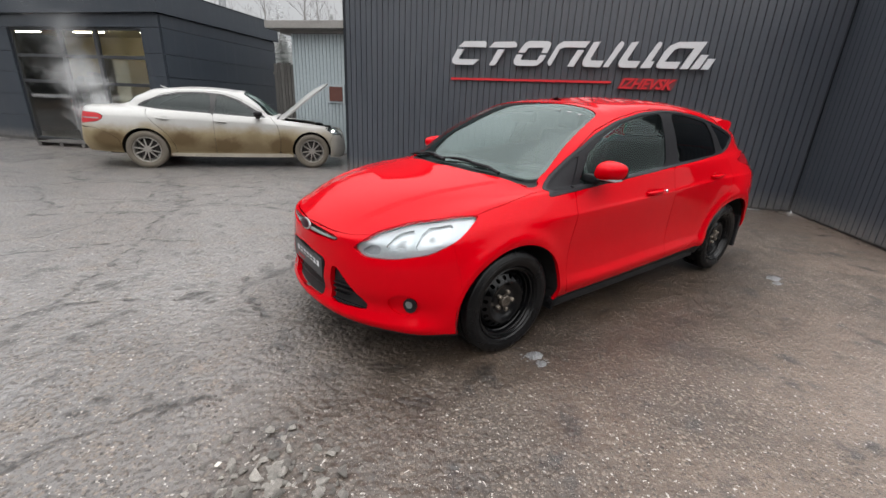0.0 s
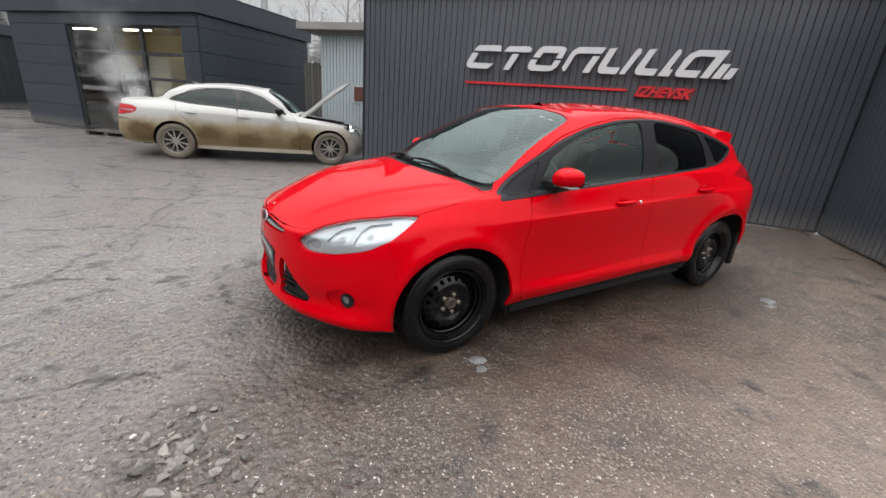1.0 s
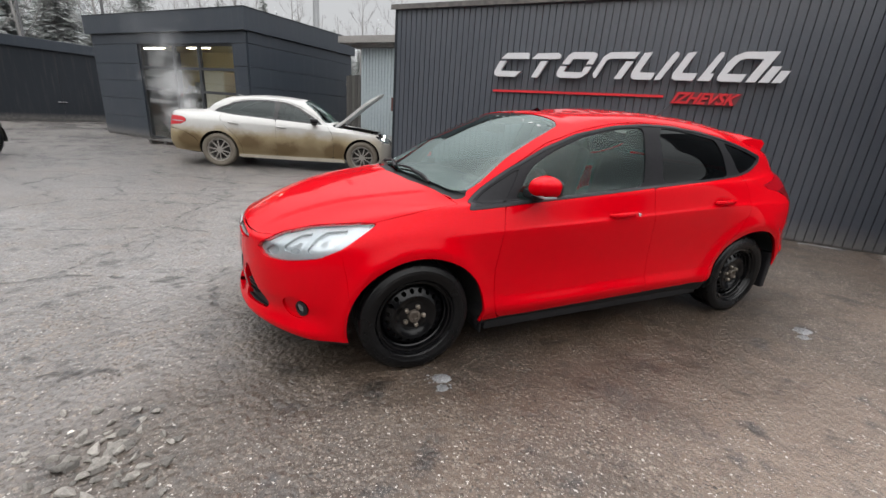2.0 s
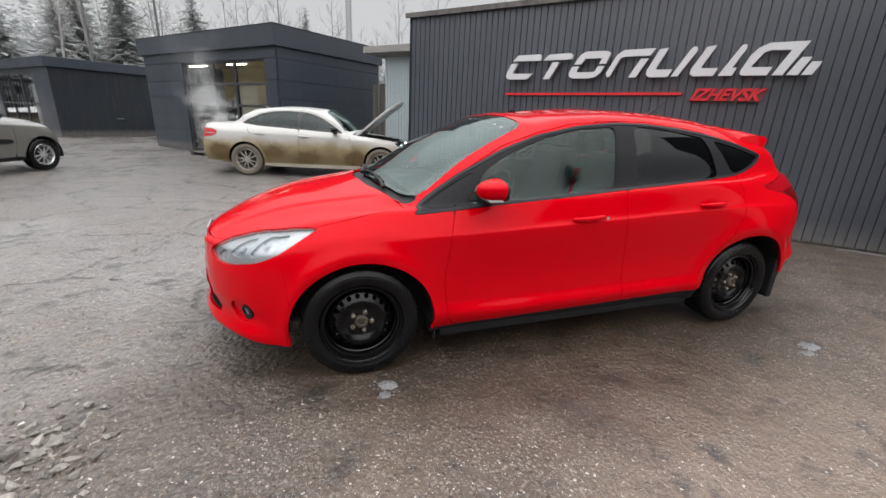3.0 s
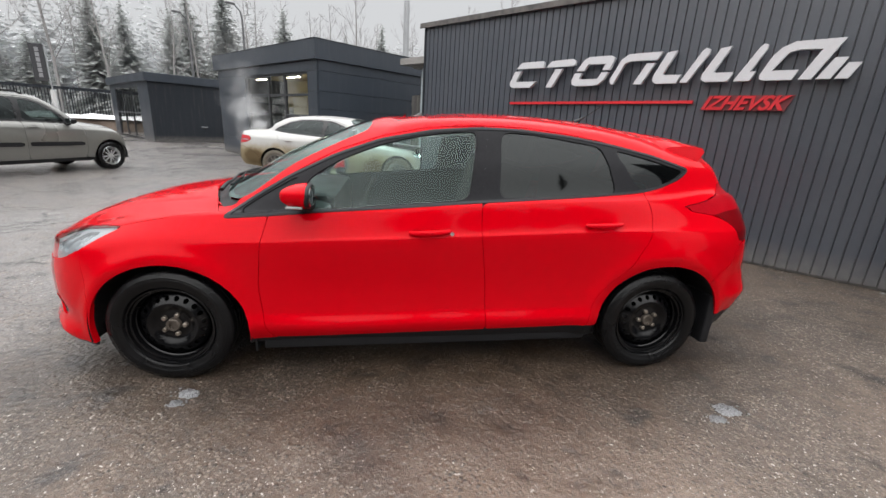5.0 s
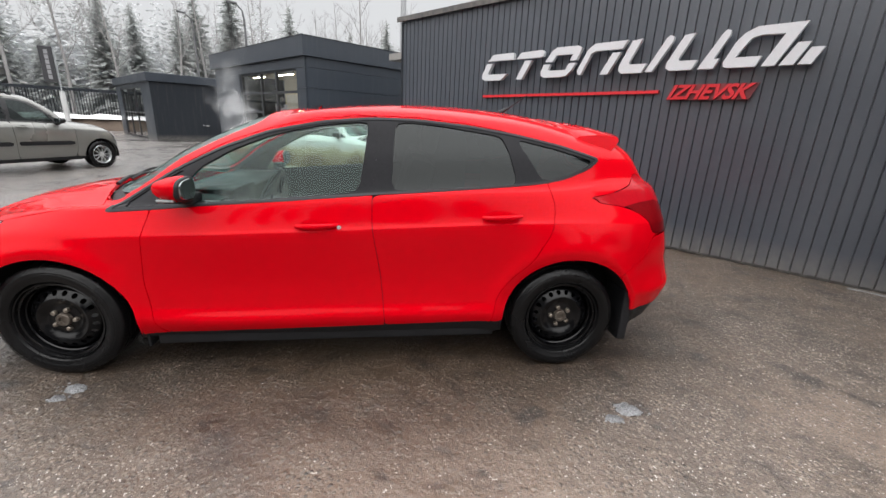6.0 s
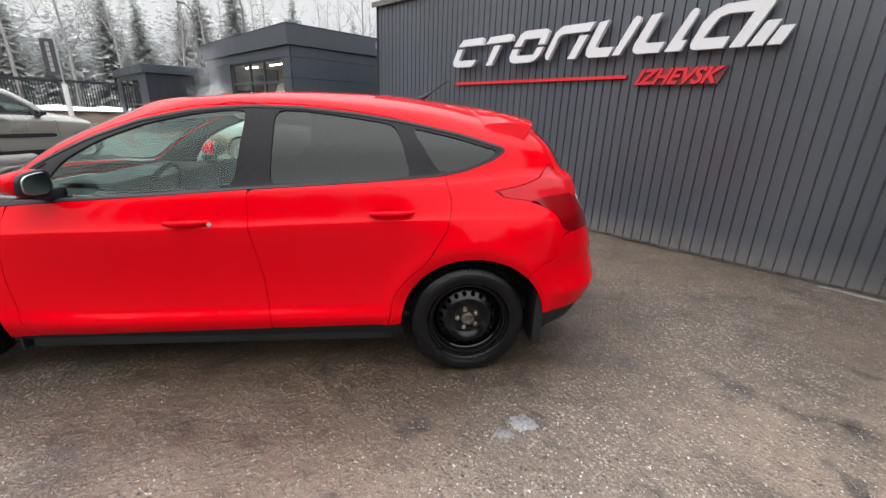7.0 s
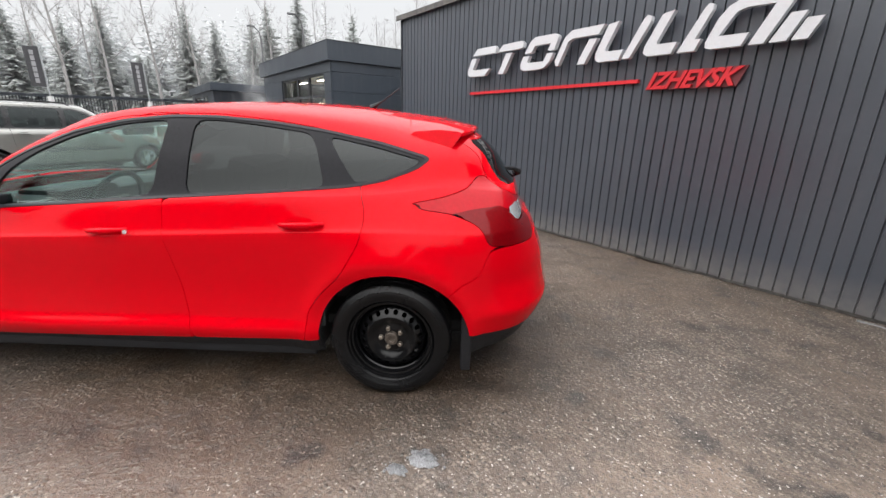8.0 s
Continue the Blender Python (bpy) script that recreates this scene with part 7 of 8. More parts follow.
S_SHOULDER = [(-0.74, 0, 0.74), (-0.69, 0.42, 0.75), (-0.56, 0.65, 0.78), (-0.36, 0.78, 0.81), (0, 0.83, 0.85), (0.6, 0.845, 0.88), (1.5, 0.85, 0.90), (2.3, 0.85, 0.92), (2.9, 0.845, 0.93), (3.35, 0.82, 0.94), (3.54, 0.72, 0.95), (3.61, 0.43, 0.95), (3.63, 0, 0.95)]
S_EDGE = [(-0.68, 0, 0.82), (-0.62, 0.40, 0.83), (-0.47, 0.60, 0.86), (-0.27, 0.71, 0.89), (0, 0.75, 0.92), (0.5, 0.78, 0.965), (1.5, 0.81, 0.99), (2.3, 0.81, 1.0), (2.9, 0.80, 1.01), (3.3, 0.78, 1.02), (3.5, 0.69, 1.03), (3.57, 0.42, 1.03), (3.59, 0, 1.03)]
S_HOOD = [(-0.32, 0, 0.97), (-0.28, 0.37, 0.965), (-0.1, 0.57, 0.96), (0.08, 0.67, 0.955), (0.3, 0.73, 0.96), (0.62, 0.77, 0.975), (1.5, 0.80, 1.0), (2.3, 0.80, 1.01), (2.9, 0.79, 1.02), (3.29, 0.77, 1.035), (3.49, 0.68, 1.045), (3.56, 0.41, 1.045), (3.58, 0, 1.045)]
S_COWL = [(0.28, 0, 1.06), (0.32, 0.34, 1.055), (0.40, 0.56, 1.035), (0.47, 0.66, 1.01), (0.56, 0.72, 0.995), (0.8, 0.76, 0.995), (1.5, 0.79, 1.01), (2.3, 0.79, 1.02), (2.9, 0.78, 1.03), (3.28, 0.755, 1.05), (3.47, 0.665, 1.06), (3.54, 0.40, 1.06), (3.56, 0, 1.06)]
S_ROOF = [(1.05, 0, 1.54), (1.07, 0.33, 1.53), (1.11, 0.52, 1.51), (1.16, 0.575, 1.50), (1.26, 0.60, 1.51), (1.45, 0.615, 1.525), (1.9, 0.625, 1.54), (2.4, 0.63, 1.545), (2.9, 0.63, 1.54), (3.22, 0.61, 1.52), (3.36, 0.54, 1.51), (3.42, 0.33, 1.52), (3.43, 0, 1.53)]
for rail in (S_BOTTOM, S_LOW, S_MID, S_SHOULDER, S_EDGE, S_HOOD):
    rail[:] = [(x * 0.74 if x < 0 else x, y, z) for x, y, z in rail]
S_HALF, S_TOP = crown(S_ROOF, 1.3, 3.2, lambda x: 1.60 - 0.03 * ((x - 2.2) / 1.0) ** 2)
S_SKIN = loft([S_BOTTOM, S_LOW, S_MID, S_SHOULDER, S_EDGE, S_HOOD, S_COWL, glass_rail(S_COWL, S_ROOF, 0.025), S_ROOF, S_HALF, S_TOP], 120, [4, 5, 5, 6, 8, 8, 10, 10, 6, 4])
estate = plain_car("beige_estate_car", "grey-beige estate car with black rubbing strips and silver wheels", pose(-10.77, 3.30, 0, 0, 0, 298), S_SKIN, dict(
    paint=BEIGE_GREY, hood_mat=BEIGE_GREY, bumper_mat=BEIGE_GREY, wheelbase=2.905, axle=0.32, arch=0.36, tyre=0.31, rim=0.205, track=0.735, sill=0.30, sill_mat=BLACK_PLASTIC, rim_mat=ALLOY_BRIGHT,
    side_glass=SMOKED_GLASS, screen_glass=SCREEN_GLASS, mirror_mat=BLACK_PLASTIC, handle_mat=BEIGE_GREY, cabin=0.45,
    dlo=[(0.66, 1.0), (0.86, 1.20), (1.12, 1.40), (1.35, 1.465), (1.9, 1.48), (2.9, 1.475), (3.2, 1.45), (3.28, 1.12), (3.2, 1.07), (2.3, 1.04), (1.5, 1.03)],
    panes=[[(0.80, 1.045), (0.95, 1.20), (1.20, 1.39), (1.40, 1.44), (1.52, 1.445), (1.56, 1.055)], [(1.66, 1.06), (1.63, 1.45), (1.9, 1.455), (2.45, 1.455), (2.48, 1.07)], [(2.58, 1.075), (2.56, 1.45), (3.1, 1.435), (3.2, 1.12), (3.15, 1.09)]],
    front_door=[(0.55, 0.29), (0.50, 0.5), (0.50, 0.90), (0.62, 1.02), (0.90, 1.26), (1.14, 1.44), (1.40, 1.495), (1.57, 1.50), (1.60, 1.0), (1.60, 0.29)],
    rear_door=[(1.50, 0.29), (1.50, 1.50), (1.9, 1.505), (2.50, 1.50), (2.53, 1.0), (2.53, 0.72), (2.42, 0.48), (2.36, 0.29)],
    lamp=[(0.03, 0.71), (0.08, 0.84), (0.20, 0.88), (0.37, 0.89), (0.37, 0.80), (0.22, 0.72)], lamp_label="clear headlight",
    tail=[(1.86, 1.35), (2.02, 1.35), (2.05, 0.85), (1.92, 0.80), (1.86, 0.9)],
    hood=[(-0.45, -0.1), (-0.45, 0.0), (-0.41, 0.40), (-0.30, 0.60), (-0.07, 0.70), (0.25, 0.70), (0.42, 0.60), (0.33, 0.34), (0.28, 0), (0.28, -0.1)],
    screen=[(0.34, -0.1), (0.34, 0), (0.38, 0.34), (0.45, 0.56), (0.55, 0.62), (1.03, 0.54), (1.035, 0), (1.035, -0.1)],
    rear_glass=[(3.45, -0.1), (3.45, 0), (3.44, 0.50), (3.52, 0.58), (3.56, 0.3), (3.56, -0.1)],
    bumper=[(-1.2, 0.1), (-1.2, 0.69), (-0.6, 0.69), (-0.42, 0.70), (-0.35, 0.5), (-0.35, 0.1)], rear_bumper=[(3.28, 0.1), (3.27, 0.5), (3.36, 0.64), (4.2, 0.64), (4.2, 0.1)],
    mirror=(0.80, 0.80, 1.06), handles=[(1.45, 0.93), (2.35, 0.94)], strip=[(0.56, 1.56), (1.64, 2.40)], strip_z=0.60, frame_z=1.2))


def roof_extras():
    bm = bmesh.new()
    add_tube(bm, [(2.62, 0, 1.40), (2.66, 0, 1.425), (2.72, 0, 1.45)], [0.018, 0.012, 0.004], 8)
    part("roof_antenna", bm, MUDDY_WHITE, saloon)
    for s in (-1, 1):
        bm = bmesh.new()
        add_tube(bm, [(1.35, s * 0.56, 1.535), (1.45, s * 0.56, 1.585), (2.2, s * 0.565, 1.605), (3.0, s * 0.56, 1.585), (3.12, s * 0.56, 1.53)], 0.016, 8)
        part("roof_rail", bm, BLACK_PLASTIC, estate, "black roof rail", True)


roof_extras()
# ---- woods, lamps, banners ----
def tree_leaf_material(name, color, snow=0.5):
    """Needles, with snow lying on the sides that face up."""
    m = material(name, color, 0.8, 0, 0, 1.2, 0.35)
    n, l = m.node_tree.nodes, m.node_tree.links
    b = n["Principled BSDF"]
    g = n.new("ShaderNodeNewGeometry")
    sx = n.new("ShaderNodeSeparateXYZ")
    l.new(g.outputs["True Normal"], sx.inputs[0])
    ab = n.new("ShaderNodeMath")
    ab.operation = "ABSOLUTE"
    l.new(sx.outputs["Z"], ab.inputs[0])
    ri = n.new("ShaderNodeMath")
    ri.operation = "MULTIPLY_ADD"
    ri.inputs[1].default_value, ri.inputs[2].default_value = 0.7, -0.35
    l.new(g.outputs["Random Per Island"], ri.inputs[0])
    ad = n.new("ShaderNodeMath")
    l.new(ab.outputs[0], ad.inputs[0])
    l.new(ri.outputs[0], ad.inputs[1])
    mp = n.new("ShaderNodeMapRange")
    for k, v in (("From Min", 0.30), ("From Max", 1.20), ("To Min", 0.0), ("To Max", snow)):
        mp.inputs[k].default_value = v
    l.new(ad.outputs[0], mp.inputs["Value"])
    mx = n.new("ShaderNodeMix")
    mx.data_type = "RGBA"
    mx.inputs[7].default_value = (0.62, 0.63, 0.65, 1)
    l.new(mp.outputs[0], mx.inputs[0])
    l.new(b.inputs["Base Color"].links[0].from_socket, mx.inputs[6])
    l.new(mx.outputs[2], b.inputs["Base Color"])
    tl, both = n.new("ShaderNodeBsdfTranslucent"), n.new("ShaderNodeMixShader")
    both.inputs[0].default_value = 0.6
    l.new(mx.outputs[2], tl.inputs[0])
    l.new(b.outputs[0], both.inputs[1])
    l.new(tl.outputs[0], both.inputs[2])
    l.new(both.outputs[0], n["Material Output"].inputs["Surface"])
    return m


# both far paler than needles are: the air's haze is put into the base colours
NEEDLES = tree_leaf_material("haze_pale_snowy_needles", (0.47, 0.485, 0.475), 0.36)
NEEDLES_FAR = tree_leaf_material("haze_pale_far_needles", (0.60, 0.61, 0.615), 0.25)
BARK = material("grey_bark", (0.28, 0.265, 0.255), 0.9, 0, 0, 5, 0.3, 0.5, 30)
BIRCH = material("pale_birch_bark", (0.24, 0.232, 0.228), 0.85, 0, 0, 3, 0.4)


def spruce_faces(rnd, h, spread_m, boughs, detail):
    """Drooping boughs all the way up, each a ragged fan of overlapping small sprays."""
    v, f = [], []
    for i in range(boughs):
        u = (i + rnd.random()) / boughs
        u = 1 - (1 - u) ** 0.72
        z0 = h * (0.05 + 0.945 * u)
        ln = (spread_m * (1 - u) ** 0.75 + 0.12) * rnd.uniform(0.55, 1.1)
        a = i * 2.399 + rnd.uniform(-0.5, 0.5)
        droop = rnd.uniform(0.2, 0.5) * (1 - 0.8 * u)
        ca, sa = math.cos(a), math.sin(a)
        for s in range(detail):
            t0 = (s + 0.05) / detail
            r0 = ln * t0
            zz = z0 - droop * ln * t0**1.3 + 0.14 * ln * max(0, t0 - 0.65)
            l2 = ln / detail * rnd.uniform(1.3, 2.0)
            for side in (-1, 1, 0):
                w = (0.14 + 0.30 * (1 - t0) ** 0.6) * (0.28 + ln * 0.42) * rnd.uniform(0.6, 1.3)
                k = len(v)
                px, py = r0 * ca, r0 * sa
                q = rnd.uniform(0.35, 1.0)
                o = side if side else rnd.uniform(-0.4, 0.4)
                dz = w * q * (0.7 if side else 1.4)
                v += [(px, py, zz + 0.03), (px + l2 * ca, py + l2 * sa, zz - droop * l2), (px + 0.55 * l2 * ca - o * w * sa, py + 0.55 * l2 * sa + o * w * ca, zz - dz)]
                f.append((k, k + 1, k + 2) if side > 0 else (k, k + 2, k + 1))
    return v, f


def spruce(seed, h, spread_m, boughs=430, detail=4):
    rnd = random.Random(seed)
    t = thing("spruce_tree", pose(0, 0, 0), "tall spruce dusted with snow, needles paled as if by haze", "tree", "spruces round the yard")
    bm = bmesh.new()
    add_tube(bm, [(0, 0, 0), (rnd.uniform(-0.1, 0.1), 0.05, h * 0.5), (0, 0, h)], [0.013 * h, 0.007 * h, 0.012], 8)
    part("trunk", bm, BARK, t)
    v, f = spruce_faces(rnd, h, spread_m, boughs, detail)
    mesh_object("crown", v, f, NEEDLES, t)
    return t


def bare_tree(seed, h):
    rnd = random.Random(seed)
    t = thing("bare_birch", pose(0, 0, 0), "tall bare birch with thin leafless twigs", "tree", "bare trees round the yard")
    trunk = bmesh.new()
    lean = rnd.uniform(-0.4, 0.4)
    tops = [(lean * (k / 6) ** 2, 0.2 * math.sin(k), h * k / 6) for k in range(7)]
    add_tube(trunk, tops, [0.13 * (1 - k / 6.3) + 0.012 for k in range(7)], 7)
    part("trunk", trunk, BIRCH, t)
    twigs = bmesh.new()

    def limb(p, d, ln, r, depth):
        a = Vector(p)
        pts = [a]
        dd = Vector(d)
        for _ in range(3):
            dd = (dd + Vector((rnd.uniform(-0.25, 0.25), rnd.uniform(-0.25, 0.25), rnd.uniform(0.0, 0.22)))).normalized()
            pts.append(pts[-1] + dd * ln / 3)
        add_tube(twigs, pts, [r, r * 0.8, r * 0.6, r * 0.35], 4, False)
        if depth:
            for _ in range(4):
                q = pts[rnd.choice((1, 2, 2, 3))]
                nd = (dd + Vector((rnd.uniform(-1, 1), rnd.uniform(-1, 1), rnd.uniform(-0.1, 0.7))) * 0.8).normalized()
                limb(q, nd, ln * rnd.uniform(0.45, 0.7), r * 0.55, depth - 1)

    for k in range(17):
        u = 0.32 + 0.66 * k / 17
        j = min(5, int(u * 6))
        w = u * 6 - j
        p = Vector(tops[j]).lerp(Vector(tops[j + 1]), w)
        a = k * 2.4 + rnd.uniform(-0.4, 0.4)
        limb(p, (math.cos(a), math.sin(a), rnd.uniform(0.5, 1.1)), h * 0.24 * (1.15 - u), 0.034 * (1.15 - u) + 0.006, 2)
    part("bare_crown", twigs, BIRCH, t, "thin bare limbs and twigs")
    return t


def plant(kinds, places):
    used = set()
    for i, x, y, turn, s in places:
        m = pose(x, y, 0, 0, 0, turn)
        if i not in used:
            used.add(i)
            kinds[i].matrix_world = m @ Matrix.Diagonal((s, s, s, 1))
        else:
            c = copy_thing(kinds[i], m)
            c.matrix_basis = m @ Matrix.Diagonal((s, s, s, 1))


def build_woods():
    spruces = [spruce(11, 13.5, 2.7, 460), spruce(12, 15.5, 2.6, 520), spruce(13, 11.0, 2.5, 400), spruce(14, 8.0, 2.2, 320)]
    birches = [bare_tree(21, 14.0), bare_tree(22, 12.5), bare_tree(23, 15.0)]
    rnd = random.Random(7)
    near, bare = [], []
    for k in range(54):
        a = radians(92 + 96 * (k + rnd.uniform(-0.9, 0.9)) / 54)
        d = rnd.uniform(40, 54)
        near.append((rnd.choice((0, 0, 1, 2, 2, 3)), 1 + d * math.cos(a), 2 + d * math.sin(a), rnd.uniform(0, 360), rnd.uniform(0.52, 0.92)))
    for k in range(44):
        a = radians(94 + 92 * (k + rnd.uniform(-0.6, 0.6)) / 44)
        d = rnd.uniform(36, 54)
        bare.append((rnd.randrange(3), 1 + d * math.cos(a), 2 + d * math.sin(a), rnd.uniform(0, 360), rnd.uniform(0.75, 1.0)))
    for k in range(30):
        a = radians(196 + 74 * (k + rnd.uniform(-0.3, 0.3)) / 30)
        d = rnd.uniform(30, 42)
        near.append((rnd.choice((0, 1, 2)), d * math.cos(a), 2 + d * math.sin(a), rnd.uniform(0, 360), rnd.uniform(0.7, 0.95)))
    for k in range(44):
        a = radians(268 + 104 * (k + rnd.uniform(-0.4, 0.4)) / 44)
        d = rnd.uniform(20, 27)
        near.append((rnd.choice((0, 1, 1, 2)), 2 + d * math.cos(a), 2 + d * math.sin(a), rnd.uniform(0, 360), rnd.uniform(0.6, 0.92)))
    plant(spruces, near)
    plant(birches, bare)
    v, f = [], []
    for k in range(340):
        a = radians(86 + 108 * (k + rnd.uniform(-0.9, 0.9)) / 340)
        d = rnd.uniform(56, 84)
        tv, tf = spruce_faces(rnd, rnd.uniform(8, 13.5) * (1.0 if a < 2.6 else 1.12), 2.8, 105, 2)
        o = len(v)
        x, y = d * math.cos(a), d * math.sin(a)
        v += [(p[0] + x, p[1] + y, p[2]) for p in tv]
        f += [tuple(i + o for i in t) for t in tf]
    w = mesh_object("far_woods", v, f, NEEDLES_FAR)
    tagged(w, "far edge of a spruce wood, haze put into its pale grey colour", "woods", kind="stuff")


build_woods()

POLE_GREY = material("galvanised_pole", (0.33, 0.34, 0.35), 0.5, 0.4, 0, 5, 0.15)
POLE_DARK = material("dark_pole", (0.10, 0.10, 0.105), 0.6, 0.2, 0, 5, 0.15)
BANNER_PRINT = material("dull_pale_print", (0.22, 0.22, 0.23), 0.7)
BANNER = material("black_banner_cloth", (0.03, 0.03, 0.034), 0.7, 0, 0, 6, 0.2)
CONCRETE = material("snowy_pale_concrete", (0.5, 0.5, 0.5), 0.85, 0, 0, 5, 0.2, 0.3, 30)


def street_lamp(x, y, h, turn):
    t = thing("street_lamp", pose(x, y, 0, 0, 0, turn), "tall dark street lamp on a curved arm", "street lamp", "street lamps")
    bm = bmesh.new()
    add_tube(bm, [(0, 0, 0), (0, 0, h * 0.9), (0.08, 0, h * 0.96), (0.4, 0, h)], [0.085, 0.055, 0.04, 0.035], 10)
    part("pole", bm, POLE_DARK, t)
    part("lamp_head", box_bm(0.35, 0.85, -0.10, 0.10, h - 0.04, h + 0.06, 0.03), POLE_DARK, t)


def banner(x, y, turn):
    t = thing("banner_stand", pose(x, y, 0, 0, 0, turn), "tall narrow black banner with pale marks over a white post", "banner", "banners along the fence")
    bm = bmesh.new()
    add_tube(bm, [(0, 0, 0), (0, 0, 2.2)], 0.13, 10)
    part("post", bm, CONCRETE, t, "white post")
    bm = bmesh.new()
    add_tube(bm, [(0, 0, 2.2), (0, 0, 4.6)], 0.035, 8)
    part("banner_pole", bm, POLE_GREY, t)
    part("cloth", box_bm(-0.66, -0.05, -0.012, 0.012, 2.65, 4.55, 0.005), BANNER, t)
    for k in range(6):
        part("pale_mark", box_bm(-0.44, -0.27, -0.017, -0.0125, 2.83 + k * 0.265, 3.05 + k * 0.265), BANNER_PRINT, t)


street_lamp(-30.4, 12.1, 7.5, -92)
street_lamp(-24.0, 12.9, 7.3, -92)
street_lamp(13.0, -7.0, 8.5, 140)
banner(-30.8, 4.9, 75)
banner(-27.0, 0.5, 75)


EARTH = material("bare_brown_earth", (0.10, 0.075, 0.058), 0.9, 0, 0, 4, 0.4, 0.6, 20)


def build_far_things():
    p = thing("utility_pole", pose(-12.7, 15.2, 0), "tall grey concrete utility pole", "pole")
    bm = bmesh.new()
    add_tube(bm, [(0, 0, 0), (0, 0, 6.5)], [0.15, 0.12], 12)
    part("shaft", bm, POLE_GREY, p)
    f = thing("dark_fence", pose(-33.5, -14, 0, 0, 0, 90), "long low dark fence with snow along its top", "fence")
    for k in range(17):
        part("fence_post", box_bm(k * 2.5 - 0.06, k * 2.5, -0.06, 0.06, 0, 2.55, 0.01), PANEL_DARK, f)
        part("top_rail", box_bm(k * 2.5, k * 2.5 + 2.44, -0.04, 0.04, 2.35, 2.52, 0.01), PANEL_DARK, f)
        part("bottom_rail", box_bm(k * 2.5, k * 2.5 + 2.44, -0.03, 0.03, 0.5, 0.58, 0.01), PANEL_DARK, f)
        for i in range(16):
            part("picket", box_bm(k * 2.5 + 0.06 + i * 0.15, k * 2.5 + 0.10 + i * 0.15, -0.015, 0.015, 0.58, 2.35), PANEL_DARK, f)
    s = thing("snow_bank", pose(-32.4, -14, 0, 0, 0, 90), "low earth bank along the fence with old snow on top", "bank")
    rnd = random.Random(2)
    for name, mat, rise, lip, label in (("earth", EARTH, 0.80, 0.0, "bare brown earth"), ("snow", SNOW, 0.98, 0.05, "cap of old snow")):
        v, fc = [], []
        for k in range(90):
            x, h, w = k * 0.48, rise * rnd.uniform(0.92, 1.06), rnd.uniform(0.55, 0.65)
            foot = 0.0 if name == "earth" else 0.70
            v += [(x, -w - 0.25 + lip * 4, foot), (x, -w * 0.8 + lip, h * 0.85), (x, 0, h), (x, w * 0.8, h * 0.85), (x, w + 0.2, foot)]
        for k in range(89):
            for j in range(4):
                fc.append((k * 5 + j, k * 5 + j + 1, k * 5 + j + 6, k * 5 + j + 5))
        mesh_object(name, v, fc, mat, s, label, True)


build_far_things()
# ---- on the ground: stones, grit, slush ----
STONE = material("grey_crushed_stone", (0.23, 0.215, 0.195), 0.42, 0, 0, 16, 0.45, 0.6, 70, objects=0.55)
GRIT = material("wet_grit", (0.24, 0.215, 0.195), 0.35, 0, 0, 30, 0.5, spec=0.6)


def grit_colours(m):
    n, l = m.node_tree.nodes, m.node_tree.links
    b = n["Principled BSDF"]
    g = n.new("ShaderNodeNewGeometry")
    r = n.new("ShaderNodeValToRGB")
    r.color_ramp.elements[0].color, r.color_ramp.elements[1].color = (0.035, 0.032, 0.030, 1), (0.50, 0.47, 0.43, 1)
    e = r.color_ramp.elements.new(0.66)
    e.color = (0.13, 0.112, 0.098, 1)
    l.new(g.outputs["Random Per Island"], r.inputs[0])
    l.new(r.outputs[0], b.inputs["Base Color"])


grit_colours(GRIT)


def stone_bm(seed, flat):
    rnd = random.Random(seed)
    bm = bmesh.new()
    for _ in range(11):
        d = Vector((rnd.gauss(0, 1), rnd.gauss(0, 1), rnd.gauss(0, 1))).normalized() * rnd.uniform(0.75, 1.0)
        bm.verts.new((d.x, d.y * 0.75, d.z * flat))
    r = bmesh.ops.convex_hull(bm, input=bm.verts)
    bmesh.ops.delete(bm, geom=[e for e in r["geom_interior"] if isinstance(e, bmesh.types.BMVert)], context="VERTS")
    bmesh.ops.bevel(bm, geom=bm.edges[:], offset=0.05, segments=1, affect="EDGES")
    return bm


def build_stones():
    kinds = []
    for k in range(6):
        me = bpy.data.meshes.new("stone")
        bm = stone_bm(60 + k, (0.45, 0.55, 0.4, 0.6, 0.5, 0.35)[k])
        bm.to_mesh(me)
        bm.free()
        me.materials.append(STONE)
        kinds.append(me)
    rnd = random.Random(17)
    done = 0
    while done < 105:
        x, y = rnd.gauss(-0.71, 0.16), rnd.gauss(1.05, 0.11)
        if not (-1.15 < x < -0.3 and 0.82 < y < 1.38):
            continue
        s = rnd.choice((0.014, 0.018, 0.024, 0.03, 0.038, 0.046))
        ob = new("stone", rnd.choice(kinds))
        ob.matrix_world = pose(x, y, ground_z(x, y) + s * 0.14, rnd.uniform(-14, 14), rnd.uniform(-14, 14), rnd.uniform(0, 360)) @ Matrix.Diagonal((s, s, s, 1))
        tagged(ob, "grey angular crushed stone lying in a pothole", "stone", "loose stones in the pothole")
        done += 1
    ob = new("pale_stone", kinds[4])
    ob.data = kinds[4].copy()
    ob.data.materials.clear()
    ob.data.materials.append(material("pale_limestone", (0.66, 0.63, 0.57), 0.6, 0, 0, 20, 0.12, 0.3, 80))
    ob.matrix_world = pose(-0.945, 1.04, 0.002, 0, 0, 30) @ Matrix.Diagonal((0.022, 0.024, 0.026, 1))
    tagged(ob, "pale rounded limestone pebble beside the pothole", "stone")


build_stones()


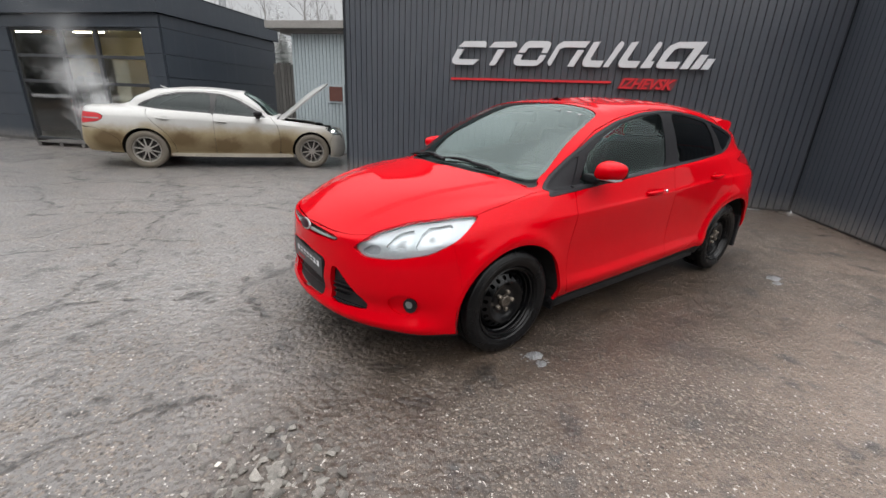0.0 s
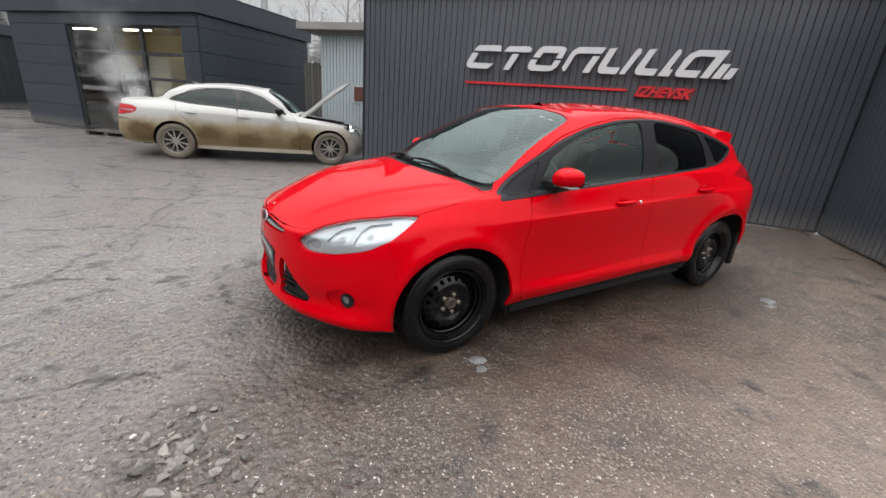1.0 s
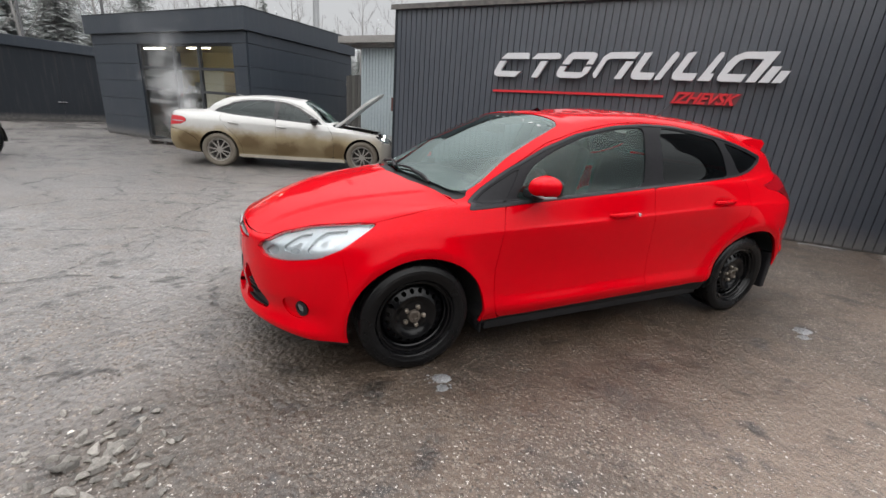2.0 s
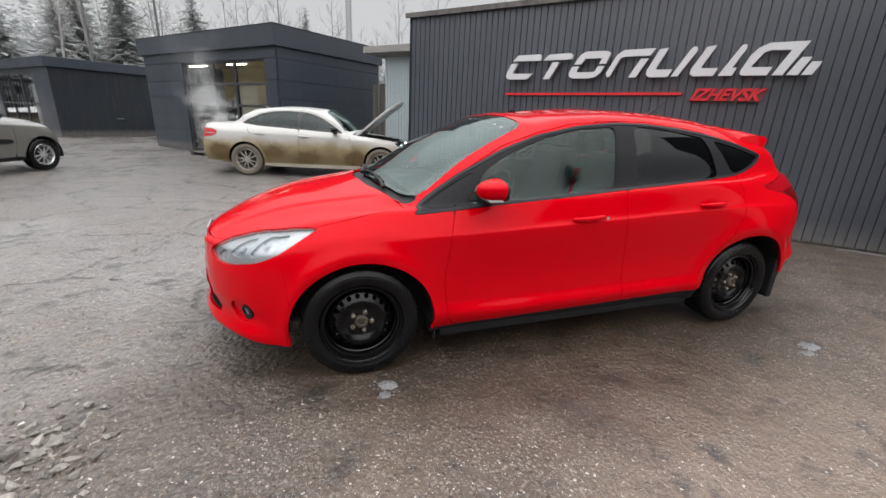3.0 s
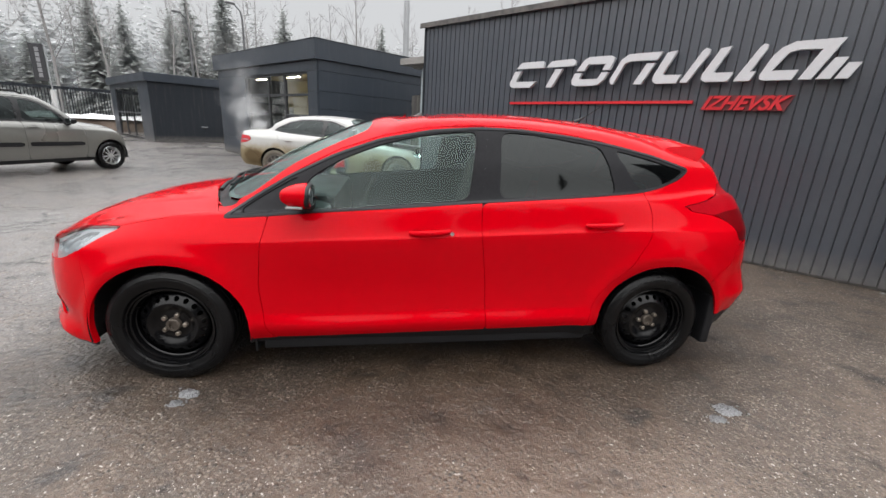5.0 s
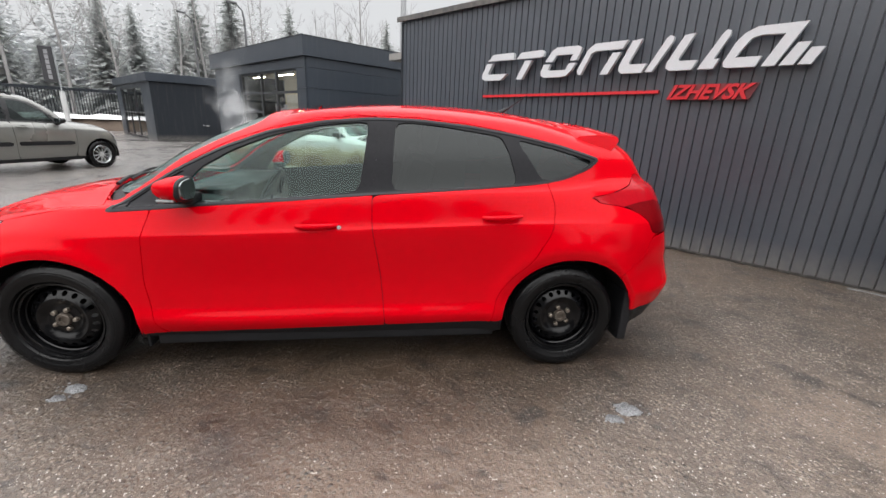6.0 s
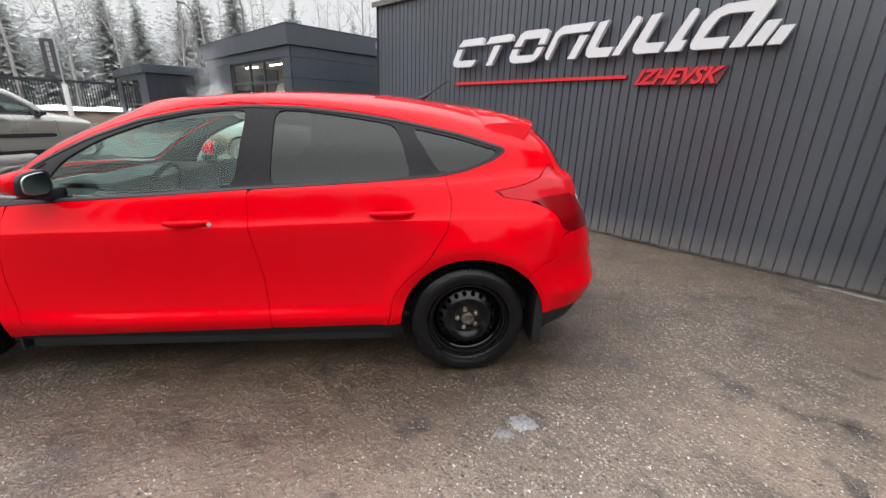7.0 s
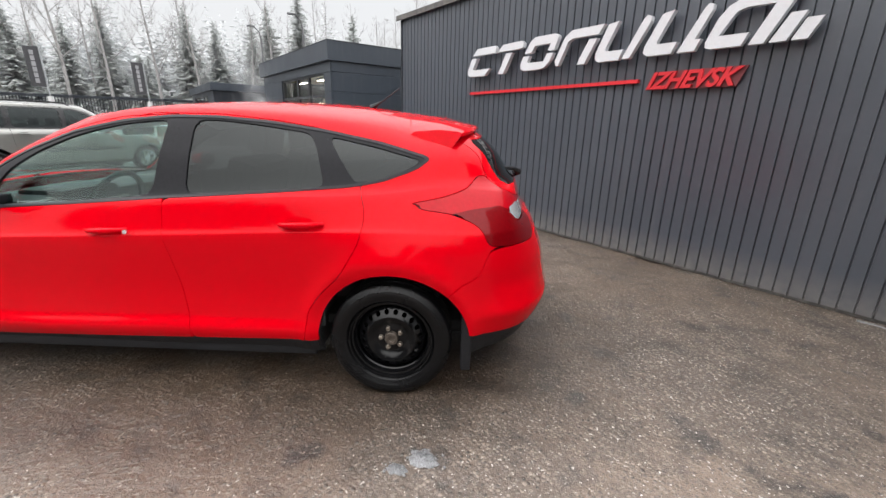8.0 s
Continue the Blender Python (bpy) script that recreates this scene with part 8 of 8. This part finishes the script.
def build_grit():
    """Loose grit all over the near yard: thousands of half-sunk chips in one mesh."""
    rng = np.random.default_rng(9)
    n = 46000
    x = rng.uniform(-4.6, 4.4, n)
    y = rng.uniform(-0.4, 7.2, n)
    lump = np.sin(x * 2.1 + 1.3 * np.sin(y * 1.7)) * np.sin(y * 2.6 + 1.1 * np.sin(x * 1.2)) + rng.uniform(-1.0, 1.0, n)
    keep = (lump > -0.5) & (x < 3.75)
    x, y = x[keep], y[keep]
    n = len(x)
    s = 0.0022 + 0.0042 * rng.power(0.28, n) ** 1.0 + 0.005 * (rng.random(n) > 0.985)
    a = rng.uniform(0, math.tau, n)
    unit = np.array([(1, 0, 0), (0, 0.8, 0), (-1, 0, 0), (0, -0.8, 0), (0.1, 0.1, 0.85)])
    jit = rng.uniform(0.65, 1.25, (n, 5, 1)) * unit[None]
    ca, sa = np.cos(a)[:, None], np.sin(a)[:, None]
    px = (jit[:, :, 0] * ca - jit[:, :, 1] * sa) * s[:, None] + x[:, None]
    py = (jit[:, :, 0] * sa + jit[:, :, 1] * ca) * s[:, None] + y[:, None]
    pz = jit[:, :, 2] * s[:, None] + np.where(np.arange(5) < 4, -0.006, -0.0008)[None] + ground_z(x, y)[:, None]
    v = np.stack([px, py, pz], 2).reshape(-1, 3)
    t = np.array([(0, 1, 4), (1, 2, 4), (2, 3, 4), (3, 0, 4)])
    f = (t[None] + 5 * np.arange(n)[:, None, None]).reshape(-1, 3)
    me = bpy.data.meshes.new("loose_grit")
    me.vertices.add(len(v))
    me.vertices.foreach_set("co", v.ravel())
    me.loops.add(f.size)
    me.loops.foreach_set("vertex_index", f.ravel())
    me.polygons.add(len(f))
    me.polygons.foreach_set("loop_start", np.arange(0, f.size, 3))
    me.update(calc_edges=True)
    me.materials.append(GRIT)
    tagged(new("loose_grit", me), "loose wet grit and chips scattered over the asphalt", "grit", kind="stuff")


build_grit()

CRACK = material("wet_mud_in_cracks", (0.030, 0.026, 0.024), 0.5, 0, 0, 30, 0.5, 0.5, 120)


def crack(line, width, seed):
    """A ragged break in the asphalt, filled with wet mud, with broken edges."""
    rnd = random.Random(seed)
    pts = []
    for (ax, ay), (bx, by) in zip(line, line[1:]):
        n = max(3, int(math.hypot(bx - ax, by - ay) / 0.035))
        for k in range(n):
            u = k / n
            pts.append((ax + (bx - ax) * u + rnd.gauss(0, 0.010), ay + (by - ay) * u + rnd.gauss(0, 0.010)))
    runs, run = [], []
    for p in pts:
        if rnd.random() < 0.05:
            runs.append(run)
            run = []
        else:
            run.append(p)
    for run in runs + [run]:
        if len(run) < 4:
            continue
        bm, rows = bmesh.new(), []
        for k, (x, y) in enumerate(run):
            px, py = run[min(k + 1, len(run) - 1)]
            qx, qy = run[max(k - 1, 0)]
            dx, dy = px - qx, py - qy
            d = math.hypot(dx, dy) or 1
            w = width * math.sin(math.pi * (k + 0.3) / (len(run) - 0.4)) ** 0.6 * rnd.uniform(0.35, 1.2)
            o = rnd.gauss(0, 0.3) * width
            row = []
            for q, z in ((-1, -0.004), (0, 0.0018), (1, -0.004)):
                ex, ey = x - dy / d * (o + q * w), y + dx / d * (o + q * w)
                row.append(bm.verts.new((ex, ey, ground_z(ex, ey) + z)))
            rows.append(row)
        for a, b in zip(rows, rows[1:]):
            for j in range(2):
                bm.faces.new((a[j], a[j + 1], b[j + 1], b[j]))
        part("crack", bm, CRACK, ground, "dark mud-filled crack", True)


crack([(-3.84, 2.69), (-3.0, 2.33), (-2.91, 2.39), (-3.25, 2.73), (-3.61, 3.24), (-3.79, 3.47)], 0.013, 1)
crack([(-2.6, 1.2), (-2.02, 1.51), (-1.83, 1.64), (-1.56, 1.75), (-1.36, 1.89), (-1.18, 2.07)], 0.006, 2)
crack([(-4.65, 2.38), (-4.37, 2.68), (-4.43, 3.21), (-5.1, 4.08), (-4.75, 4.87)], 0.03, 5)
crack([(-4.97, 4.05), (-4.33, 4.03), (-3.45, 4.59), (-2.9, 5.4)], 0.03, 6)
crack([(-6.3, 3.3), (-5.6, 3.9), (-5.1, 4.08)], 0.035, 7)

SLUSH = material("melting_slush", (0.17, 0.172, 0.178), 0.42, 0, 0, 24, 0.9, 0.9, 160)


def slush(x, y, r, seed):
    """A small low heap of melting slush: a wet ragged skirt, a lumpy crust and a few loose crumbs."""
    rnd = random.Random(seed)
    bm = bmesh.new()
    n, rings = 56, []
    raw = [rnd.uniform(0.6, 1.25) for _ in range(n)]
    ragged = [(raw[k - 2] + 2 * raw[k - 1] + 3 * raw[k] + 2 * raw[(k + 1) % n] + raw[(k + 2) % n]) / 9 + rnd.uniform(-0.06, 0.06) for k in range(n)]
    for q, h in ((1.0, -0.005), (0.9, 0.001), (0.75, 0.005), (0.6, 0.009), (0.45, 0.011), (0.3, 0.013), (0.15, 0.013)):
        rings.append([bm.verts.new((r * q * ragged[k] * math.cos(k * math.tau / n), 0.7 * r * q * ragged[k] * math.sin(k * math.tau / n), h + rnd.uniform(-0.003, 0.004))) for k in range(n)])
    for a, b in zip(rings, rings[1:]):
        for k in range(n):
            bm.faces.new((a[k], a[(k + 1) % n], b[(k + 1) % n], b[k]))
    bm.faces.new(rings[-1])
    for _ in range(12):
        a, d, c = rnd.uniform(0, math.tau), r * rnd.uniform(0.5, 1.5), rnd.uniform(0.003, 0.008)
        bmesh.ops.create_icosphere(bm, subdivisions=1, radius=c, matrix=pose(d * math.cos(a), 0.7 * d * math.sin(a), 0.001) @ Matrix.Diagonal((1, 1, 0.6, 1)))
    ob = part("slush_patch", bm, SLUSH, None)
    ob.matrix_world = pose(x, y, ground_z(x, y) + 0.003, 0, 0, rnd.uniform(20, 60))
    tagged(ob, "small patch of melting grey-white slush on asphalt", "slush", "slush patches")


slush(0.17, 2.17, 0.058, 1)
slush(0.22, 2.10, 0.035, 4)
slush(2.15, 3.97, 0.045, 5)
slush(2.17, 4.09, 0.068, 2)


def snow_strip(x0, x1, y, seed):
    rnd = random.Random(seed)
    bm = bmesh.new()
    rows = []
    k = 0
    n = 14
    for k in range(n + 1):
        x = x0 + (x1 - x0) * k / n
        w = 0.028 * math.sin(math.pi * k / n) ** 0.5 * rnd.uniform(0.7, 1.2) + 0.002
        rows.append([bm.verts.new((x, y - w, -0.003)), bm.verts.new((x, y, 0.012)), bm.verts.new((x, y + 0.01, -0.003))])
    for a, b in zip(rows, rows[1:]):
        for j in range(2):
            bm.faces.new((a[j], a[j + 1], b[j + 1], b[j]))
    ob = part("snow_strip", bm, SLUSH, None, "", True)
    tagged(ob, "thin strip of old snow along the wall foot", "snow")


snow_strip(2.95, 3.45, 7.50, 3)


# ---- steam from the saloon's exhaust: thin ragged veils of vapour that drift off one behind another ----
def vapour():
    m = bpy.data.materials.new("drifting_vapour")
    m.use_nodes = True
    n, l = m.node_tree.nodes, m.node_tree.links
    n.clear()
    out, mix, white = n.new("ShaderNodeOutputMaterial"), n.new("ShaderNodeMixShader"), n.new("ShaderNodeMixShader")
    clear, diff, trans = n.new("ShaderNodeBsdfTransparent"), n.new("ShaderNodeBsdfDiffuse"), n.new("ShaderNodeBsdfTranslucent")
    diff.inputs[0].default_value = trans.inputs[0].default_value = (0.66, 0.67, 0.68, 1)
    white.inputs[0].default_value = 0.5
    l.new(diff.outputs[0], white.inputs[1])
    l.new(trans.outputs[0], white.inputs[2])
    co = n.new("ShaderNodeTexCoord")
    uv = n.new("ShaderNodeSeparateXYZ")
    l.new(co.outputs["UV"], uv.inputs[0])

    def maths(op, p, q=0.0):
        r = n.new("ShaderNodeMath")
        r.operation = op
        for k, v in ((0, p), (1, q)):
            if isinstance(v, (int, float)):
                r.inputs[k].default_value = v
            else:
                l.new(v, r.inputs[k])
        return r.outputs[0]

    def ramp(sock, p, q, lo=0.0, hi=1.0):
        r = n.new("ShaderNodeMapRange")
        r.interpolation_type = "SMOOTHSTEP"
        for k, v in (("From Min", p), ("From Max", q), ("To Min", lo), ("To Max", hi)):
            r.inputs[k].default_value = v
        l.new(sock, r.inputs["Value"])
        return r.outputs[0]

    nz = n.new("ShaderNodeTexNoise")
    nz.inputs["Scale"].default_value, nz.inputs["Detail"].default_value, nz.inputs["Roughness"].default_value, nz.inputs["Distortion"].default_value = 1.7, 5, 0.55, 1.1
    l.new(co.outputs["Object"], nz.inputs["Vector"])
    across = maths("ABSOLUTE", maths("SUBTRACT", maths("MULTIPLY", uv.outputs["X"], 2.0), 1.0))
    soft = ramp(maths("ADD", across, maths("MULTIPLY", maths("SUBTRACT", nz.outputs["Fac"], 0.5), 1.9)), 0.85, 0.1)
    ends = maths("MULTIPLY", ramp(uv.outputs["Y"], 0.0, 0.06), ramp(uv.outputs["Y"], 1.0, 0.15))
    l.new(maths("MULTIPLY", maths("MULTIPLY", soft, ends), ramp(nz.outputs["Fac"], 0.62, 0.34, 0.02, 0.33)), mix.inputs[0])
    l.new(clear.outputs[0], mix.inputs[1])
    l.new(white.outputs[0], mix.inputs[2])
    l.new(mix.outputs[0], out.inputs[0])
    return m


def steam_plume():
    t = thing("exhaust_steam", pose(-8.05, 6.30, 0), "thin white exhaust steam drifting up behind the saloon", "steam")
    mat = vapour()
    rnd = random.Random(31)
    for veil in range(6):
        bm = bmesh.new()
        lay = bm.loops.layers.uv.new("UVMap")
        rows, cols, grid = 34, 12, []
        turn, seed = radians(52 + rnd.uniform(-30, 30)), rnd.uniform(0, 6)
        ax, ay = math.cos(turn), math.sin(turn)
        for i in range(rows + 1):
            u = i / rows
            half = 0.16 + 0.66 * u**0.6
            cx = -0.24 * u + 0.10 * math.sin(5 * u + seed) * u + 0.09 * (veil - 2.5) * 0.6
            cy = -0.30 * u + 0.12 * math.sin(4 * u + 2 * seed) * u - 0.07 * (veil - 2.5)
            row = []
            for k in range(cols + 1):
                v = 2 * k / cols - 1
                bow = 0.10 * math.sin(3 * v + 6 * u + seed) * (0.3 + u)
                row.append((bm.verts.new((cx + ax * v * half - ay * bow, cy + ay * v * half + ax * bow, 0.16 + (2.9 + 0.3 * math.sin(seed)) * u)), (k / cols, u)))
            grid.append(row)
        for p, q in zip(grid, grid[1:]):
            for k in range(cols):
                corners = (p[k], p[k + 1], q[k + 1], q[k])
                f = bm.faces.new([c[0] for c in corners])
                for loop, c in zip(f.loops, corners):
                    loop[lay].uv = c[1]
        o = part("wisp", bm, mat, t, "", True)
        o.visible_shadow = False


steam_plume()


def doorstep_grate():
    """A low dark slatted pallet in front of the kiosk."""
    p = thing("pallet", pose(-11.75, 7.38, 0, 0, 0, 10), "low dark wet wooden pallet by the kiosk", "pallet")
    for k in range(5):
        part("slat", box_bm(0, 1.25, 0.02 + k * 0.13, 0.12 + k * 0.13, 0.08, 0.105, 0.004), PANEL_DARK, p)
    for x in (0.03, 0.58, 1.13):
        part("runner", box_bm(x, x + 0.09, 0.02, 0.64, 0.0, 0.08, 0.004), PANEL_DARK, p)


doorstep_grate()
